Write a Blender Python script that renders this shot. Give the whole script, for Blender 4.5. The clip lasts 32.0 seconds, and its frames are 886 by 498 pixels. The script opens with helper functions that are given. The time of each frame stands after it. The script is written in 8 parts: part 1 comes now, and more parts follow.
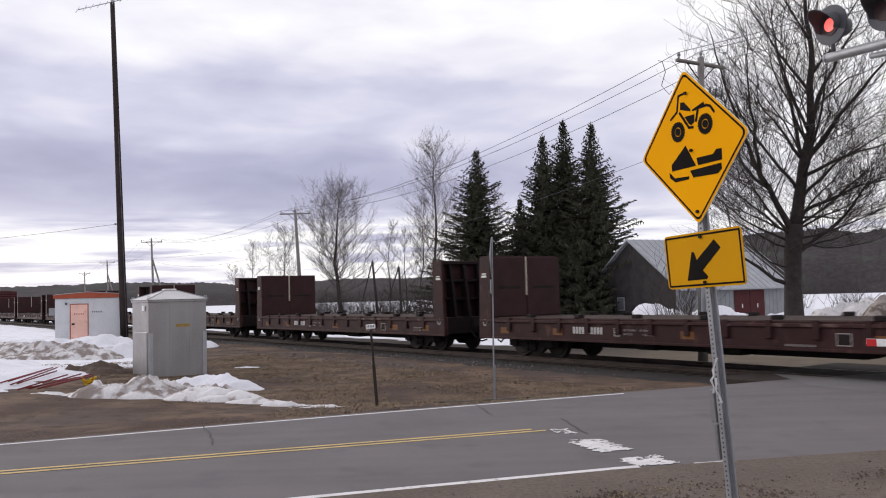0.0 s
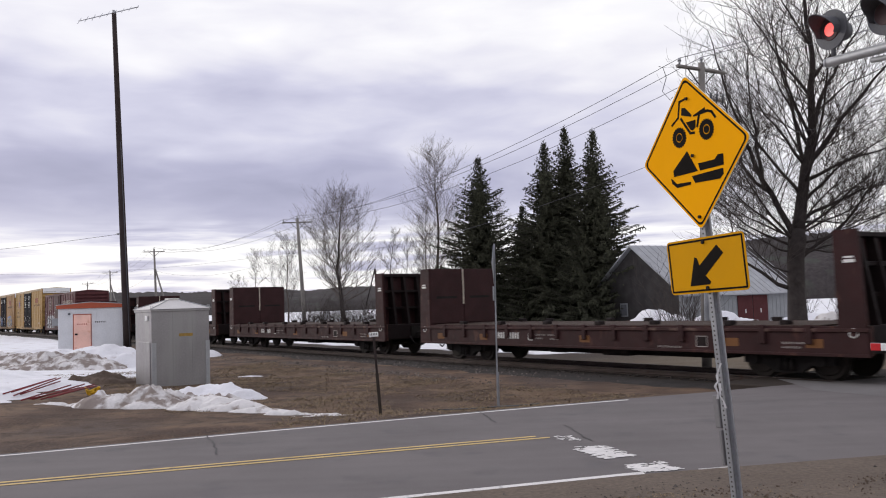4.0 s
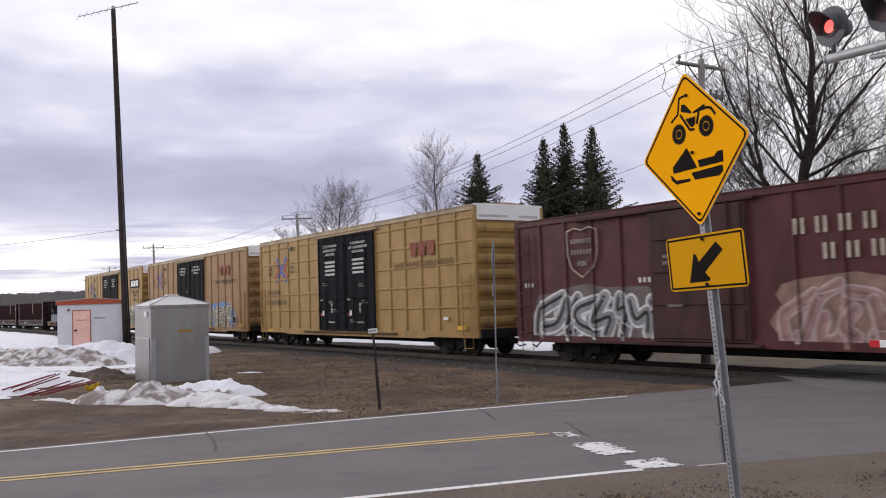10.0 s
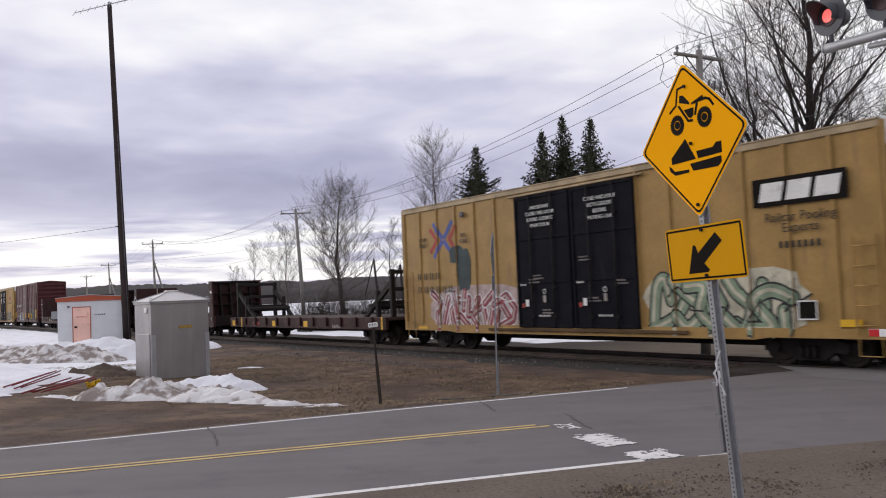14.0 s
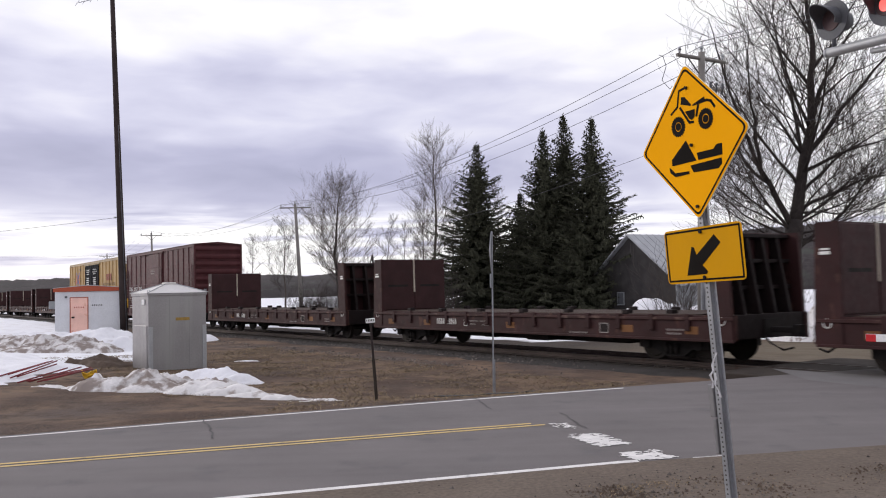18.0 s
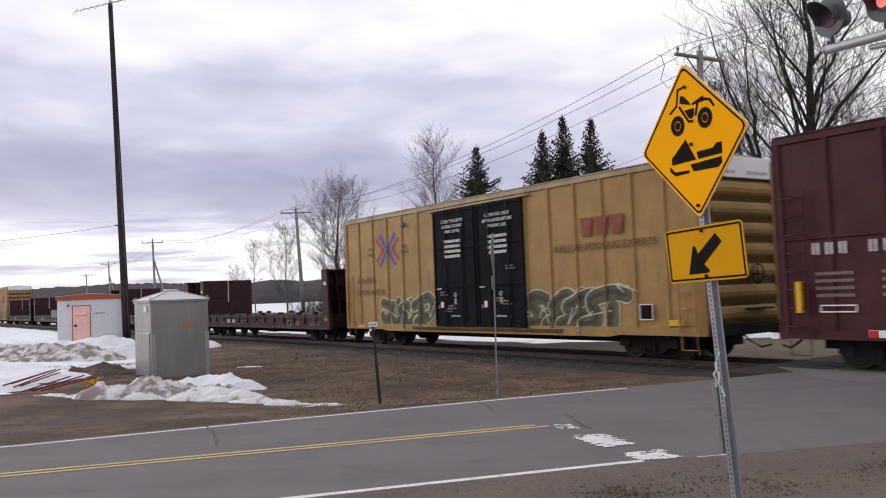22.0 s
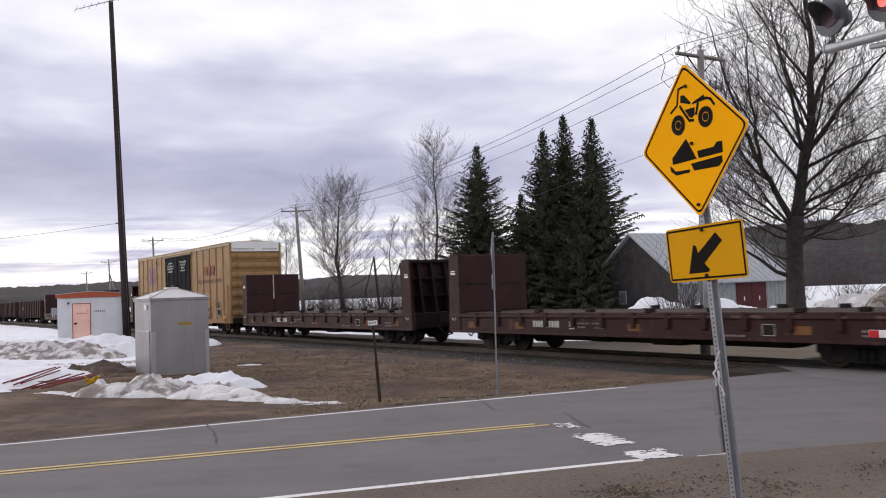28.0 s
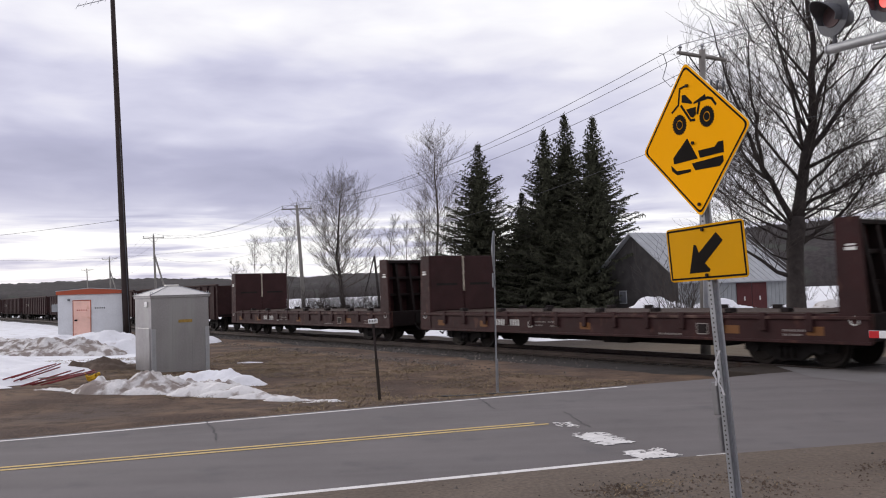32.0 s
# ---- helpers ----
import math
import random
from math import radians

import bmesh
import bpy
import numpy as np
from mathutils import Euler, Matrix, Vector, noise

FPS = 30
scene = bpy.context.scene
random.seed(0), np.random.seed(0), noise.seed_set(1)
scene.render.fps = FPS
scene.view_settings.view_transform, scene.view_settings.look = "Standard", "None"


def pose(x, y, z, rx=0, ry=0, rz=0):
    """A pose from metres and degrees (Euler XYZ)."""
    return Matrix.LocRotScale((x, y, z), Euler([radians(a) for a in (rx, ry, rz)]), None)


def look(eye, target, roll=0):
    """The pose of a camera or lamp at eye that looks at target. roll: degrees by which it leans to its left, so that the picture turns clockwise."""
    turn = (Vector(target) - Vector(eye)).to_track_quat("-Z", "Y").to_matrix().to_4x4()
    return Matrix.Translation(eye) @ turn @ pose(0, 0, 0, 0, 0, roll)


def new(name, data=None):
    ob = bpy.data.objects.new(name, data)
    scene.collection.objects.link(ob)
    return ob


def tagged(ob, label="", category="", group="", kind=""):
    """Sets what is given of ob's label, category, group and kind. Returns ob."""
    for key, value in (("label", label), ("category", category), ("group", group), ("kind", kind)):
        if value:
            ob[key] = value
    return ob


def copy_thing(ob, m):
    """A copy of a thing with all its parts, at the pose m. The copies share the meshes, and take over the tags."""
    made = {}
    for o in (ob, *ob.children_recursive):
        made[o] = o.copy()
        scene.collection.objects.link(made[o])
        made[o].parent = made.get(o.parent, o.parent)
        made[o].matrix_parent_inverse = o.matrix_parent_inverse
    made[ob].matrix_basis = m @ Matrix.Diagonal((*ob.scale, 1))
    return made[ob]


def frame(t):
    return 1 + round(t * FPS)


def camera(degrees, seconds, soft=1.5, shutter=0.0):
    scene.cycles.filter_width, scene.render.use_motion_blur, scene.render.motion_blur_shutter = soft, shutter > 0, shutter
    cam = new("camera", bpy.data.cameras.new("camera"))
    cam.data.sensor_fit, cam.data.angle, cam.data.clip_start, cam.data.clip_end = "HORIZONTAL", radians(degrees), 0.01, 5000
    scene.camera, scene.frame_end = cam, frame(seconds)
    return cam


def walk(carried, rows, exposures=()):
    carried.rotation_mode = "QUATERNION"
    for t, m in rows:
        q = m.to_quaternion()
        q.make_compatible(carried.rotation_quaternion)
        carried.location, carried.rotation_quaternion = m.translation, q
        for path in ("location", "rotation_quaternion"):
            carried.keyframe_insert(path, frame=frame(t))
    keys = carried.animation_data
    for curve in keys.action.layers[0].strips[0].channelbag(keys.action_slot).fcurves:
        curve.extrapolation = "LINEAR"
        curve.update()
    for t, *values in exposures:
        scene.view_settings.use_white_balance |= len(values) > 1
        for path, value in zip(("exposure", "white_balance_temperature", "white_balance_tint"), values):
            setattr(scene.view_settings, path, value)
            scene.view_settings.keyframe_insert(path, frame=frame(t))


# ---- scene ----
cam = camera(54.812, 32.0, soft=1.05, shutter=0.2)
EYE = (0.0, 0.0, 2.05)


def aim(yaw, pitch, roll):
    """Turn right by yaw, up by pitch, lean left by roll, in degrees."""
    a, b = radians(yaw), radians(pitch)
    way = Vector((math.sin(a) * math.cos(b), math.cos(a) * math.cos(b), math.sin(b)))
    return look(EYE, Vector(EYE) + way, roll)


LIGHTEN = ((0, 0.04), (3, 0.0), (7, 0.02), (9, 0.12), (11, 0.06), (13, 0.07), (14, -0.03), (17, 0.06), (18, 0.13), (20, 0.16), (22, 0.08), (24, 0.02), (28, 0.08), (30, 0.09), (31, 0.02), (32, 0.02))
# seconds, yaw, pitch, lean
PATH = (
    (0, 0.136, 3.156, -1.505), (0.5, 0.12, 3.05, -1.434), (1, 0.098, 3.02, -1.541), (1.5, 0.08, 3.144, -1.835),
    (2, 0.028, 3.369, -1.928), (2.5, 0.061, 3.527, -1.948), (3, 0.023, 3.605, -1.931), (3.5, -0.001, 3.659, -1.925),
    (5.5, -0.016, 3.584, -2.008), (6, -0.042, 3.544, -1.961), (6.5, -0.026, 3.545, -2.048), (7, -0.033, 3.52, -2.003),
    (7.5, -0.026, 3.515, -2.022), (8, -0.025, 3.502, -2.103), (8.5, 0.012, 3.488, -2.047), (9, -0.002, 3.458, -2.034),
    (9.5, 0.023, 3.453, -1.807), (10, 0.024, 3.417, -1.888), (10.5, 0.022, 3.428, -1.926), (11, 0.025, 3.376, -1.972),
    (11.5, 0.01, 3.331, -1.945), (12, -0.002, 3.262, -2.111), (12.5, 0.004, 3.168, -2.394), (13, 0.005, 3.049, -2.4),
    (13.5, 0.011, 3.004, -2.374), (14, 0.056, 2.971, -2.42), (14.5, 0.063, 2.969, -2.398), (16.5, 0.064, 3.118, -2.506),
    (17, 0.056, 3.193, -2.463), (17.5, 0.11, 3.193, -1.633), (18, 0.133, 2.773, -1.363), (18.5, -0.006, 2.78, -1.479),
    (19, -0.087, 2.887, -1.632), (19.5, -0.049, 3, -1.75), (20, 0.017, 3.053, -1.963), (20.5, 0.062, 3.001, -2.006),
    (21, 0.044, 2.95, -2.035), (21.5, 0.027, 2.922, -2.054), (22, 0.056, 2.962, -2.225), (22.5, 0.04, 2.944, -2.15),
    (23, 0.048, 2.93, -2.164), (23.5, 0.033, 2.933, -2.133), (24, 0.033, 2.933, -2.133), (24.5, 0.032, 2.962, -2.163),
    (25, 0.039, 2.918, -2.139), (25.5, 0.039, 2.918, -2.139), (27.5, 0.031, 2.884, -2.123), (28, 0.039, 2.872, -2.099),
    (28.5, 0.031, 2.868, -2.119), (29, 0.061, 2.896, -2.212), (29.5, 0.053, 2.916, -2.232), (30, 0.103, 2.943, -1.682),
    (30.5, 0.146, 2.862, -1.795), (31, 0.09, 2.816, -1.743), (31.5, 0.02, 2.793, -1.681), (32, -0.001, 2.776, -1.823),
)
walk(cam, [(t, aim(a, b, c)) for t, a, b, c in PATH], exposures=[(t, e, 6500, 12) for t, e in LIGHTEN])

# ---- light ----
world = bpy.data.worlds.new("overcast_sky")
scene.world = world
world.use_nodes = True
SUN_TURN, SUN_RISE = radians(-58), radians(20)   # ahead and to the left, low behind the cloud


def build_sky():
    nt = world.node_tree
    nt.nodes.clear()
    nd, ln = nt.nodes.new, nt.links.new
    geo = nd("ShaderNodeTexCoord")
    sep = nd("ShaderNodeSeparateXYZ")
    ln(geo.outputs["Generated"], sep.inputs[0])

    def calc(op, a, b=None):
        m = nd("ShaderNodeMath")
        m.operation = op
        for k, v in enumerate((a, b)):
            if v is None:
                continue
            if isinstance(v, (int, float)):
                m.inputs[k].default_value = v
            else:
                ln(v, m.inputs[k])
        return m.outputs[0]

    z = calc("MAXIMUM", sep.outputs[2], 0.0)
    flat_len = calc("SQRT", calc("ADD", calc("MULTIPLY", sep.outputs[0], sep.outputs[0]), calc("MULTIPLY", sep.outputs[1], sep.outputs[1])))
    side = calc("DIVIDE", sep.outputs[0], calc("MAXIMUM", flat_len, 0.01))     # sine of the bearing

    def smooth(v, a, b):
        r = nd("ShaderNodeMapRange")
        r.interpolation_type = "SMOOTHSTEP"
        r.inputs[1].default_value, r.inputs[2].default_value = a, b
        ln(v, r.inputs[0])
        return r.outputs[0]

    def cloud(scale, detail, flat, shift):
        """Cloud lumps that are longer than tall."""
        mp = nd("ShaderNodeMapping")
        mp.inputs["Location"].default_value = shift
        mp.inputs["Scale"].default_value = (1.0, 1.0, flat)
        ln(geo.outputs["Generated"], mp.inputs[0])
        n = nd("ShaderNodeTexNoise")
        n.inputs["Scale"].default_value, n.inputs["Detail"].default_value, n.inputs["Roughness"].default_value = scale, detail, 0.5
        n.inputs["Distortion"].default_value = 0.3
        ln(mp.outputs[0], n.inputs["Vector"])
        return calc("SUBTRACT", n.outputs["Fac"], 0.5)

    big, mid, small = cloud(2.2, 2.0, 2.4, (0.7, 0.4, 0.2)), cloud(4.2, 3.0, 3.0, (2.3, 0.9, 0.0)), cloud(9.0, 5.0, 3.6, (1.1, 0.2, 0.5))
    wisp = cloud(7.0, 6.0, 13.0, (0.3, 1.7, 0.1))
    height = calc("ADD", z, calc("ADD", calc("MULTIPLY", big, 0.06), calc("MULTIPLY", mid, 0.07)))

    def sheet(steps):
        """Brightness of the cloud sheet by its height over the horizon."""
        layer = nd("ShaderNodeValToRGB")
        els = layer.color_ramp.elements
        els[0].position, els[0].color = steps[0][0], (*[steps[0][1]] * 3, 1)
        els[1].position, els[1].color = steps[-1][0], (*[steps[-1][1]] * 3, 1)
        for p, v in steps[1:-1]:
            e = els.new(p)
            e.color = (v, v, v, 1)
        ln(height, layer.inputs[0])
        rgb = nd("ShaderNodeSeparateColor")
        ln(layer.outputs[0], rgb.inputs[0])
        return rgb.outputs[0]

    def between(f, a, b):
        return calc("ADD", a, calc("MULTIPLY", f, calc("SUBTRACT", b, a)))

    # towards the hidden sun: a bright gap over the horizon under a dark bank; then paler cloud round to the other side
    bank = sheet(((0.0, 0.76), (0.03, 0.83), (0.068, 0.90), (0.088, 0.84), (0.10, 0.52), (0.13, 0.37), (0.165, 0.45), (0.19, 0.62), (0.215, 0.62), (0.245, 0.55), (0.275, 0.70), (0.32, 0.82), (0.6, 0.82), (1.0, 0.62)))
    thin = sheet(((0.0, 0.88), (0.05, 0.95), (0.085, 0.78), (0.12, 0.55), (0.17, 0.56), (0.22, 0.64), (0.27, 0.80), (0.33, 0.92), (0.6, 0.82), (1.0, 0.62)))
    pale = sheet(((0.0, 0.86), (0.08, 0.84), (0.15, 0.84), (0.22, 0.93), (0.30, 1.0), (0.6, 0.82), (1.0, 0.62)))
    base = between(smooth(side, 0.20, 0.42), between(smooth(side, -0.12, 0.20), bank, thin), pale)
    low = calc("SUBTRACT", 1.0, smooth(height, 0.07, 0.11))
    fac = calc("ADD", calc("ADD", base, calc("MULTIPLY", calc("MULTIPLY", wisp, low), 2.4)), calc("ADD", calc("MULTIPLY", mid, 0.42), calc("MULTIPLY", small, 0.34)))
    tint = nd("ShaderNodeValToRGB")
    te = tint.color_ramp.elements
    te[0].position, te[0].color = 0.12, (0.29, 0.295, 0.43, 1)
    te[1].position, te[1].color = 0.95, (1.12, 1.12, 1.12, 1)
    for p, c in ((0.42, (0.50, 0.50, 0.67)), (0.62, (0.715, 0.715, 0.865)), (0.78, (0.93, 0.925, 1.0))):
        e = te.new(p)
        e.color = (*c, 1)
    ln(fac, tint.inputs[0])
    sky = nd("ShaderNodeTexSky")
    sky.sky_type = "NISHITA"
    sky.sun_disc, sky.sun_elevation, sky.sun_rotation = False, SUN_RISE, SUN_TURN
    dim = nd("ShaderNodeVectorMath")
    dim.operation = "SCALE"
    dim.inputs["Scale"].default_value = 0.08
    ln(sky.outputs[0], dim.inputs[0])
    mix = nd("ShaderNodeMix")
    mix.data_type = "RGBA"
    mix.inputs[0].default_value = 0.9
    ln(dim.outputs[0], mix.inputs[6])
    ln(tint.outputs[0], mix.inputs[7])
    bg = nd("ShaderNodeBackground")
    bg.inputs[1].default_value = 0.98
    ln(mix.outputs[2], bg.inputs[0])
    out = nd("ShaderNodeOutputWorld")
    ln(bg.outputs[0], out.inputs[0])


build_sky()
sun = new("sun", bpy.data.lights.new("sun", "SUN"))
sun.data.energy, sun.data.angle, sun.data.color = 1.25, radians(25), (1.0, 0.95, 0.88)
sun_way = Vector((math.sin(SUN_TURN) * math.cos(SUN_RISE), math.cos(SUN_TURN) * math.cos(SUN_RISE), math.sin(SUN_RISE)))
sun.matrix_world = look(sun_way * 80, (0, 0, 0))


# ---- materials ----
def material(name, color, rough=0.7, metal=0.0, spread=0.25, scale=1.5, stain=None, stain_at=0.6, bump=0.15, grain=30.0, fine=0.12,
             drip=0.0, spec=0.18, glow=0.0, per_thing=0.0, coat=0.0, streak=0.0, island=0.0):
    """Base colour with two scales of variation, stains with a shape of their own, and fine relief."""
    m = bpy.data.materials.new(name)
    m.use_nodes = True
    nt = m.node_tree
    nd, ln = nt.nodes.new, nt.links.new
    p = nt.nodes["Principled BSDF"]
    tc = nd("ShaderNodeTexCoord")

    def tex(sc, detail=5.0, stretch=(1, 1, 1)):
        mp = nd("ShaderNodeMapping")
        mp.inputs["Scale"].default_value = stretch
        ln(tc.outputs["Object"], mp.inputs[0])
        n = nd("ShaderNodeTexNoise")
        n.inputs["Scale"].default_value, n.inputs["Detail"].default_value = sc, detail
        ln(mp.outputs[0], n.inputs["Vector"])
        return n.outputs["Fac"]

    def blend(fac, a, b):
        x = nd("ShaderNodeMix")
        x.data_type = "RGBA"
        for k, v in ((0, fac), (6, a), (7, b)):
            if isinstance(v, (int, float)):
                x.inputs[k].default_value = v
            elif isinstance(v, tuple):
                x.inputs[k].default_value = (*v[:3], 1)
            else:
                ln(v, x.inputs[k])
        return x.outputs[2]

    def remap(v, a, b, lo, hi):
        r = nd("ShaderNodeMapRange")
        r.inputs[1].default_value, r.inputs[2].default_value, r.inputs[3].default_value, r.inputs[4].default_value = a, b, lo, hi
        ln(v, r.inputs[0])
        return r.outputs[0]

    dark, light = tuple(c * (1 - spread) for c in color), tuple(min(1, c * (1 + spread)) for c in color)
    col = blend(remap(tex(scale), 0.3, 0.7, 0, 1), dark, light)
    col = blend(remap(tex(grain, 4.0), 0.3, 0.7, 0, fine * 2), col, tuple(c * 0.5 for c in color))
    if stain:
        stretch = (1, 1, 1 - 0.9 * drip)
        col = blend(remap(tex(scale * 2.2, 7.0, stretch), stain_at, stain_at + 0.14, 0, 0.85), col, stain)
    if streak:                                  # wheel-worn bands along the road
        mp = nd("ShaderNodeMapping")
        mp.inputs["Rotation"].default_value = (0, 0, radians(-17.5))
        mp.inputs["Scale"].default_value = (0.035, 1.6, 1)
        ln(tc.outputs["Object"], mp.inputs[0])
        nz = nd("ShaderNodeTexNoise")
        nz.inputs["Scale"].default_value, nz.inputs["Detail"].default_value = 1.3, 5.0
        ln(mp.outputs[0], nz.inputs["Vector"])
        hv = nd("ShaderNodeHueSaturation")
        ln(remap(nz.outputs["Fac"], 0.3, 0.7, 1 - streak, 1 + streak), hv.inputs["Value"])
        ln(col, hv.inputs["Color"])
        col = hv.outputs[0]
    if per_thing:
        oi = nd("ShaderNodeObjectInfo")
        hs = nd("ShaderNodeHueSaturation")
        ln(remap(oi.outputs["Random"], 0, 1, 1 - per_thing, 1 + per_thing), hs.inputs["Value"])
        ln(col, hs.inputs["Color"])
        col = hs.outputs[0]
    if island:
        gi = nd("ShaderNodeNewGeometry")
        hi_ = nd("ShaderNodeHueSaturation")
        ln(remap(gi.outputs["Random Per Island"], 0, 1, 1 - island, 1 + island), hi_.inputs["Value"])
        ln(col, hi_.inputs["Color"])
        col = hi_.outputs[0]
    ln(col, p.inputs["Base Color"])
    p.inputs["Metallic"].default_value = metal
    p.inputs["Specular IOR Level"].default_value = spec
    p.inputs["Coat Weight"].default_value = coat
    ln(remap(tex(scale * 4), 0.3, 0.7, max(0.02, rough - 0.1), min(1, rough + 0.1)), p.inputs["Roughness"])
    if bump:
        bp = nd("ShaderNodeBump")
        bp.inputs["Strength"].default_value, bp.inputs["Distance"].default_value = bump, 0.02
        ln(tex(grain, 6.0), bp.inputs["Height"])
        ln(bp.outputs[0], p.inputs["Normal"])
    if glow:
        p.inputs["Emission Color"].default_value = (*color, 1)
        p.inputs["Emission Strength"].default_value = glow
    return m


M = {}
M["brown"] = material("boxcar_brown_paint", (0.036, 0.0135, 0.0142), 0.6, stain=(0.035, 0.016, 0.015), drip=0.8, grain=12)
M["maroon"] = material("maroon_paint", (0.088, 0.029, 0.031), 0.6, stain=(0.052, 0.030, 0.026), stain_at=0.56, drip=0.85, grain=12)
M["rusty_door"] = material("rust_eaten_maroon_paint", (0.062, 0.026, 0.026), 0.7, scale=1.0, stain=(0.030, 0.019, 0.016), stain_at=0.50, drip=0.7, grain=12)
M["oxide"] = material("oxide_brown_paint", (0.068, 0.020, 0.022), 0.55, stain=(0.045, 0.020, 0.019), drip=0.85, grain=12)
M["flat"] = material("flat_car_brown", (0.036, 0.0130, 0.0132), 0.65, stain=(0.100, 0.044, 0.032), stain_at=0.58, drip=0.6, grain=14)
M["flat_worn"] = material("scuffed_flat_car_brown", (0.045, 0.018, 0.017), 0.65, scale=1.2, stain=(0.15, 0.095, 0.078), stain_at=0.57, grain=14)
M["flat_dark"] = material("bulkhead_frame_brown", (0.012, 0.007, 0.007), 0.7, stain=(0.02, 0.012, 0.010), grain=14)
M["deck"] = material("deck_boards", (0.065, 0.045, 0.036), 0.85, grain=20, stain=(0.03, 0.022, 0.02))
M["yellow"] = material("boxcar_yellow_paint", (0.345, 0.213, 0.072), 0.55, stain=(0.22, 0.14, 0.07), stain_at=0.57, drip=0.9, grain=10, spread=0.16)
M["tan_yellow"] = material("faded_orange_yellow_paint", (0.305, 0.178, 0.078), 0.6, stain=(0.20, 0.125, 0.07), stain_at=0.55, drip=0.9, grain=10, spread=0.18)
M["sill_rust"] = material("rusty_ledge", (0.10, 0.06, 0.03), 0.8, spread=0.3, grain=16)
M["roof"] = material("galvanised_roof", (0.55, 0.55, 0.54), 0.45, metal=0.3, stain=(0.3, 0.27, 0.24), grain=16)
M["roof_tan"] = material("weathered_roof_edge", (0.40, 0.31, 0.19), 0.6, stain=(0.22, 0.17, 0.12), grain=16)
M["door"] = material("black_door_paint", (0.009, 0.009, 0.013), 0.75, spec=0.05, stain=(0.022, 0.020, 0.022), stain_at=0.64, drip=0.8, grain=12)
M["steel"] = material("dark_running_steel", (0.020, 0.017, 0.016), 0.75, metal=0.2, stain=(0.035, 0.025, 0.02), grain=25)
M["wheel"] = material("wheel_steel", (0.035, 0.029, 0.025), 0.6, metal=0.5, grain=25)
M["tread"] = material("rail_steel", (0.085, 0.066, 0.058), 0.5, metal=0.5, stain=(0.06, 0.034, 0.024), grain=20)
M["white"] = material("white_lettering", (0.75, 0.75, 0.72), 0.6, spread=0.1, stain=(0.4, 0.36, 0.33), grain=20)
M["grey_ink"] = material("faded_lettering", (0.33, 0.30, 0.28), 0.7, spread=0.2)
M["black_ink"] = material("black_lettering", (0.03, 0.028, 0.026), 0.6, spread=0.2)
M["red_ink"] = material("red_lettering", (0.38, 0.06, 0.05), 0.6, spread=0.2)
M["blue_ink"] = material("blue_lettering", (0.07, 0.10, 0.34), 0.6, spread=0.2)
M["cream_ink"] = material("faded_cream_lettering", (0.50, 0.44, 0.36), 0.7, spread=0.2, scale=3.0, stain=(0.22, 0.16, 0.14), stain_at=0.6)
M["safety"] = material("yellow_marking", (0.72, 0.42, 0.03), 0.5, spread=0.1)
M["faded_red"] = material("faded_red_logo", (0.25, 0.075, 0.05), 0.7, spread=0.25, scale=4.0)
M["brown_ink"] = material("faded_brown_lettering", (0.13, 0.075, 0.035), 0.7, spread=0.25, scale=4.0)
M["amber"] = material("amber_marking", (0.17, 0.075, 0.028), 0.6, spread=0.2)
M["asphalt"] = material("worn_asphalt", (0.172, 0.157, 0.155), 0.85, spread=0.10, scale=0.6, stain=(0.125, 0.117, 0.118), stain_at=0.58, grain=60, fine=0.2, bump=0.25, streak=0.07)
M["asphalt_pale"] = material("newer_crossing_asphalt", (0.20, 0.19, 0.188), 0.85, spread=0.1, scale=1.0, grain=60, fine=0.2, bump=0.25)
M["crack"] = material("crack_filler", (0.085, 0.08, 0.08), 0.7)
M["line_white"] = material("road_paint_white", (0.74, 0.72, 0.70), 0.7, spread=0.12, scale=3, stain=(0.26, 0.25, 0.25), stain_at=0.60, grain=40)
M["line_worn"] = material("worn_road_paint_white", (0.66, 0.64, 0.63), 0.7, spread=0.2, scale=2.5, stain=(0.17, 0.16, 0.16), stain_at=0.50, grain=40)
M["line_yellow"] = material("road_paint_yellow", (0.58, 0.42, 0.18), 0.7, spread=0.15, scale=3, stain=(0.24, 0.2, 0.15), stain_at=0.58, grain=40)
M["dirt"] = material("brown_dirt", (0.115, 0.085, 0.066), 0.95, spread=0.25, scale=0.7, stain=(0.07, 0.052, 0.042), stain_at=0.55, grain=18, fine=0.3, bump=0.6)
M["sand"] = material("sandy_verge", (0.160, 0.128, 0.103), 0.95, spread=0.15, scale=0.9, stain=(0.135, 0.108, 0.088), stain_at=0.56, grain=22, fine=0.3, bump=0.6)
M["ballast"] = material("ballast_bed", (0.058, 0.052, 0.049), 0.95, spread=0.3, scale=2.0, grain=25, fine=0.4, bump=0.8)
M["stone"] = material("ballast_stone", (0.128, 0.112, 0.100), 0.9, spread=0.3, scale=4.0, grain=25, island=0.6)
M["dark_stone"] = material("dark_track_ballast", (0.060, 0.053, 0.049), 0.85, spread=0.3, scale=4.0, grain=25, island=0.4)
M["tie"] = material("creosote_timber", (0.045, 0.036, 0.03), 0.9, grain=25)
M["snow"] = material("old_snow", (0.78, 0.78, 0.81), 0.75, spread=0.08, scale=1.2, stain=(0.46, 0.42, 0.40), stain_at=0.64, grain=14, fine=0.06, bump=0.5)
M["dirty_snow"] = material("dirty_snow", (0.70, 0.68, 0.67), 0.85, spread=0.2, scale=1.3, stain=(0.19, 0.145, 0.12), stain_at=0.435, grain=16, fine=0.15, bump=0.7)
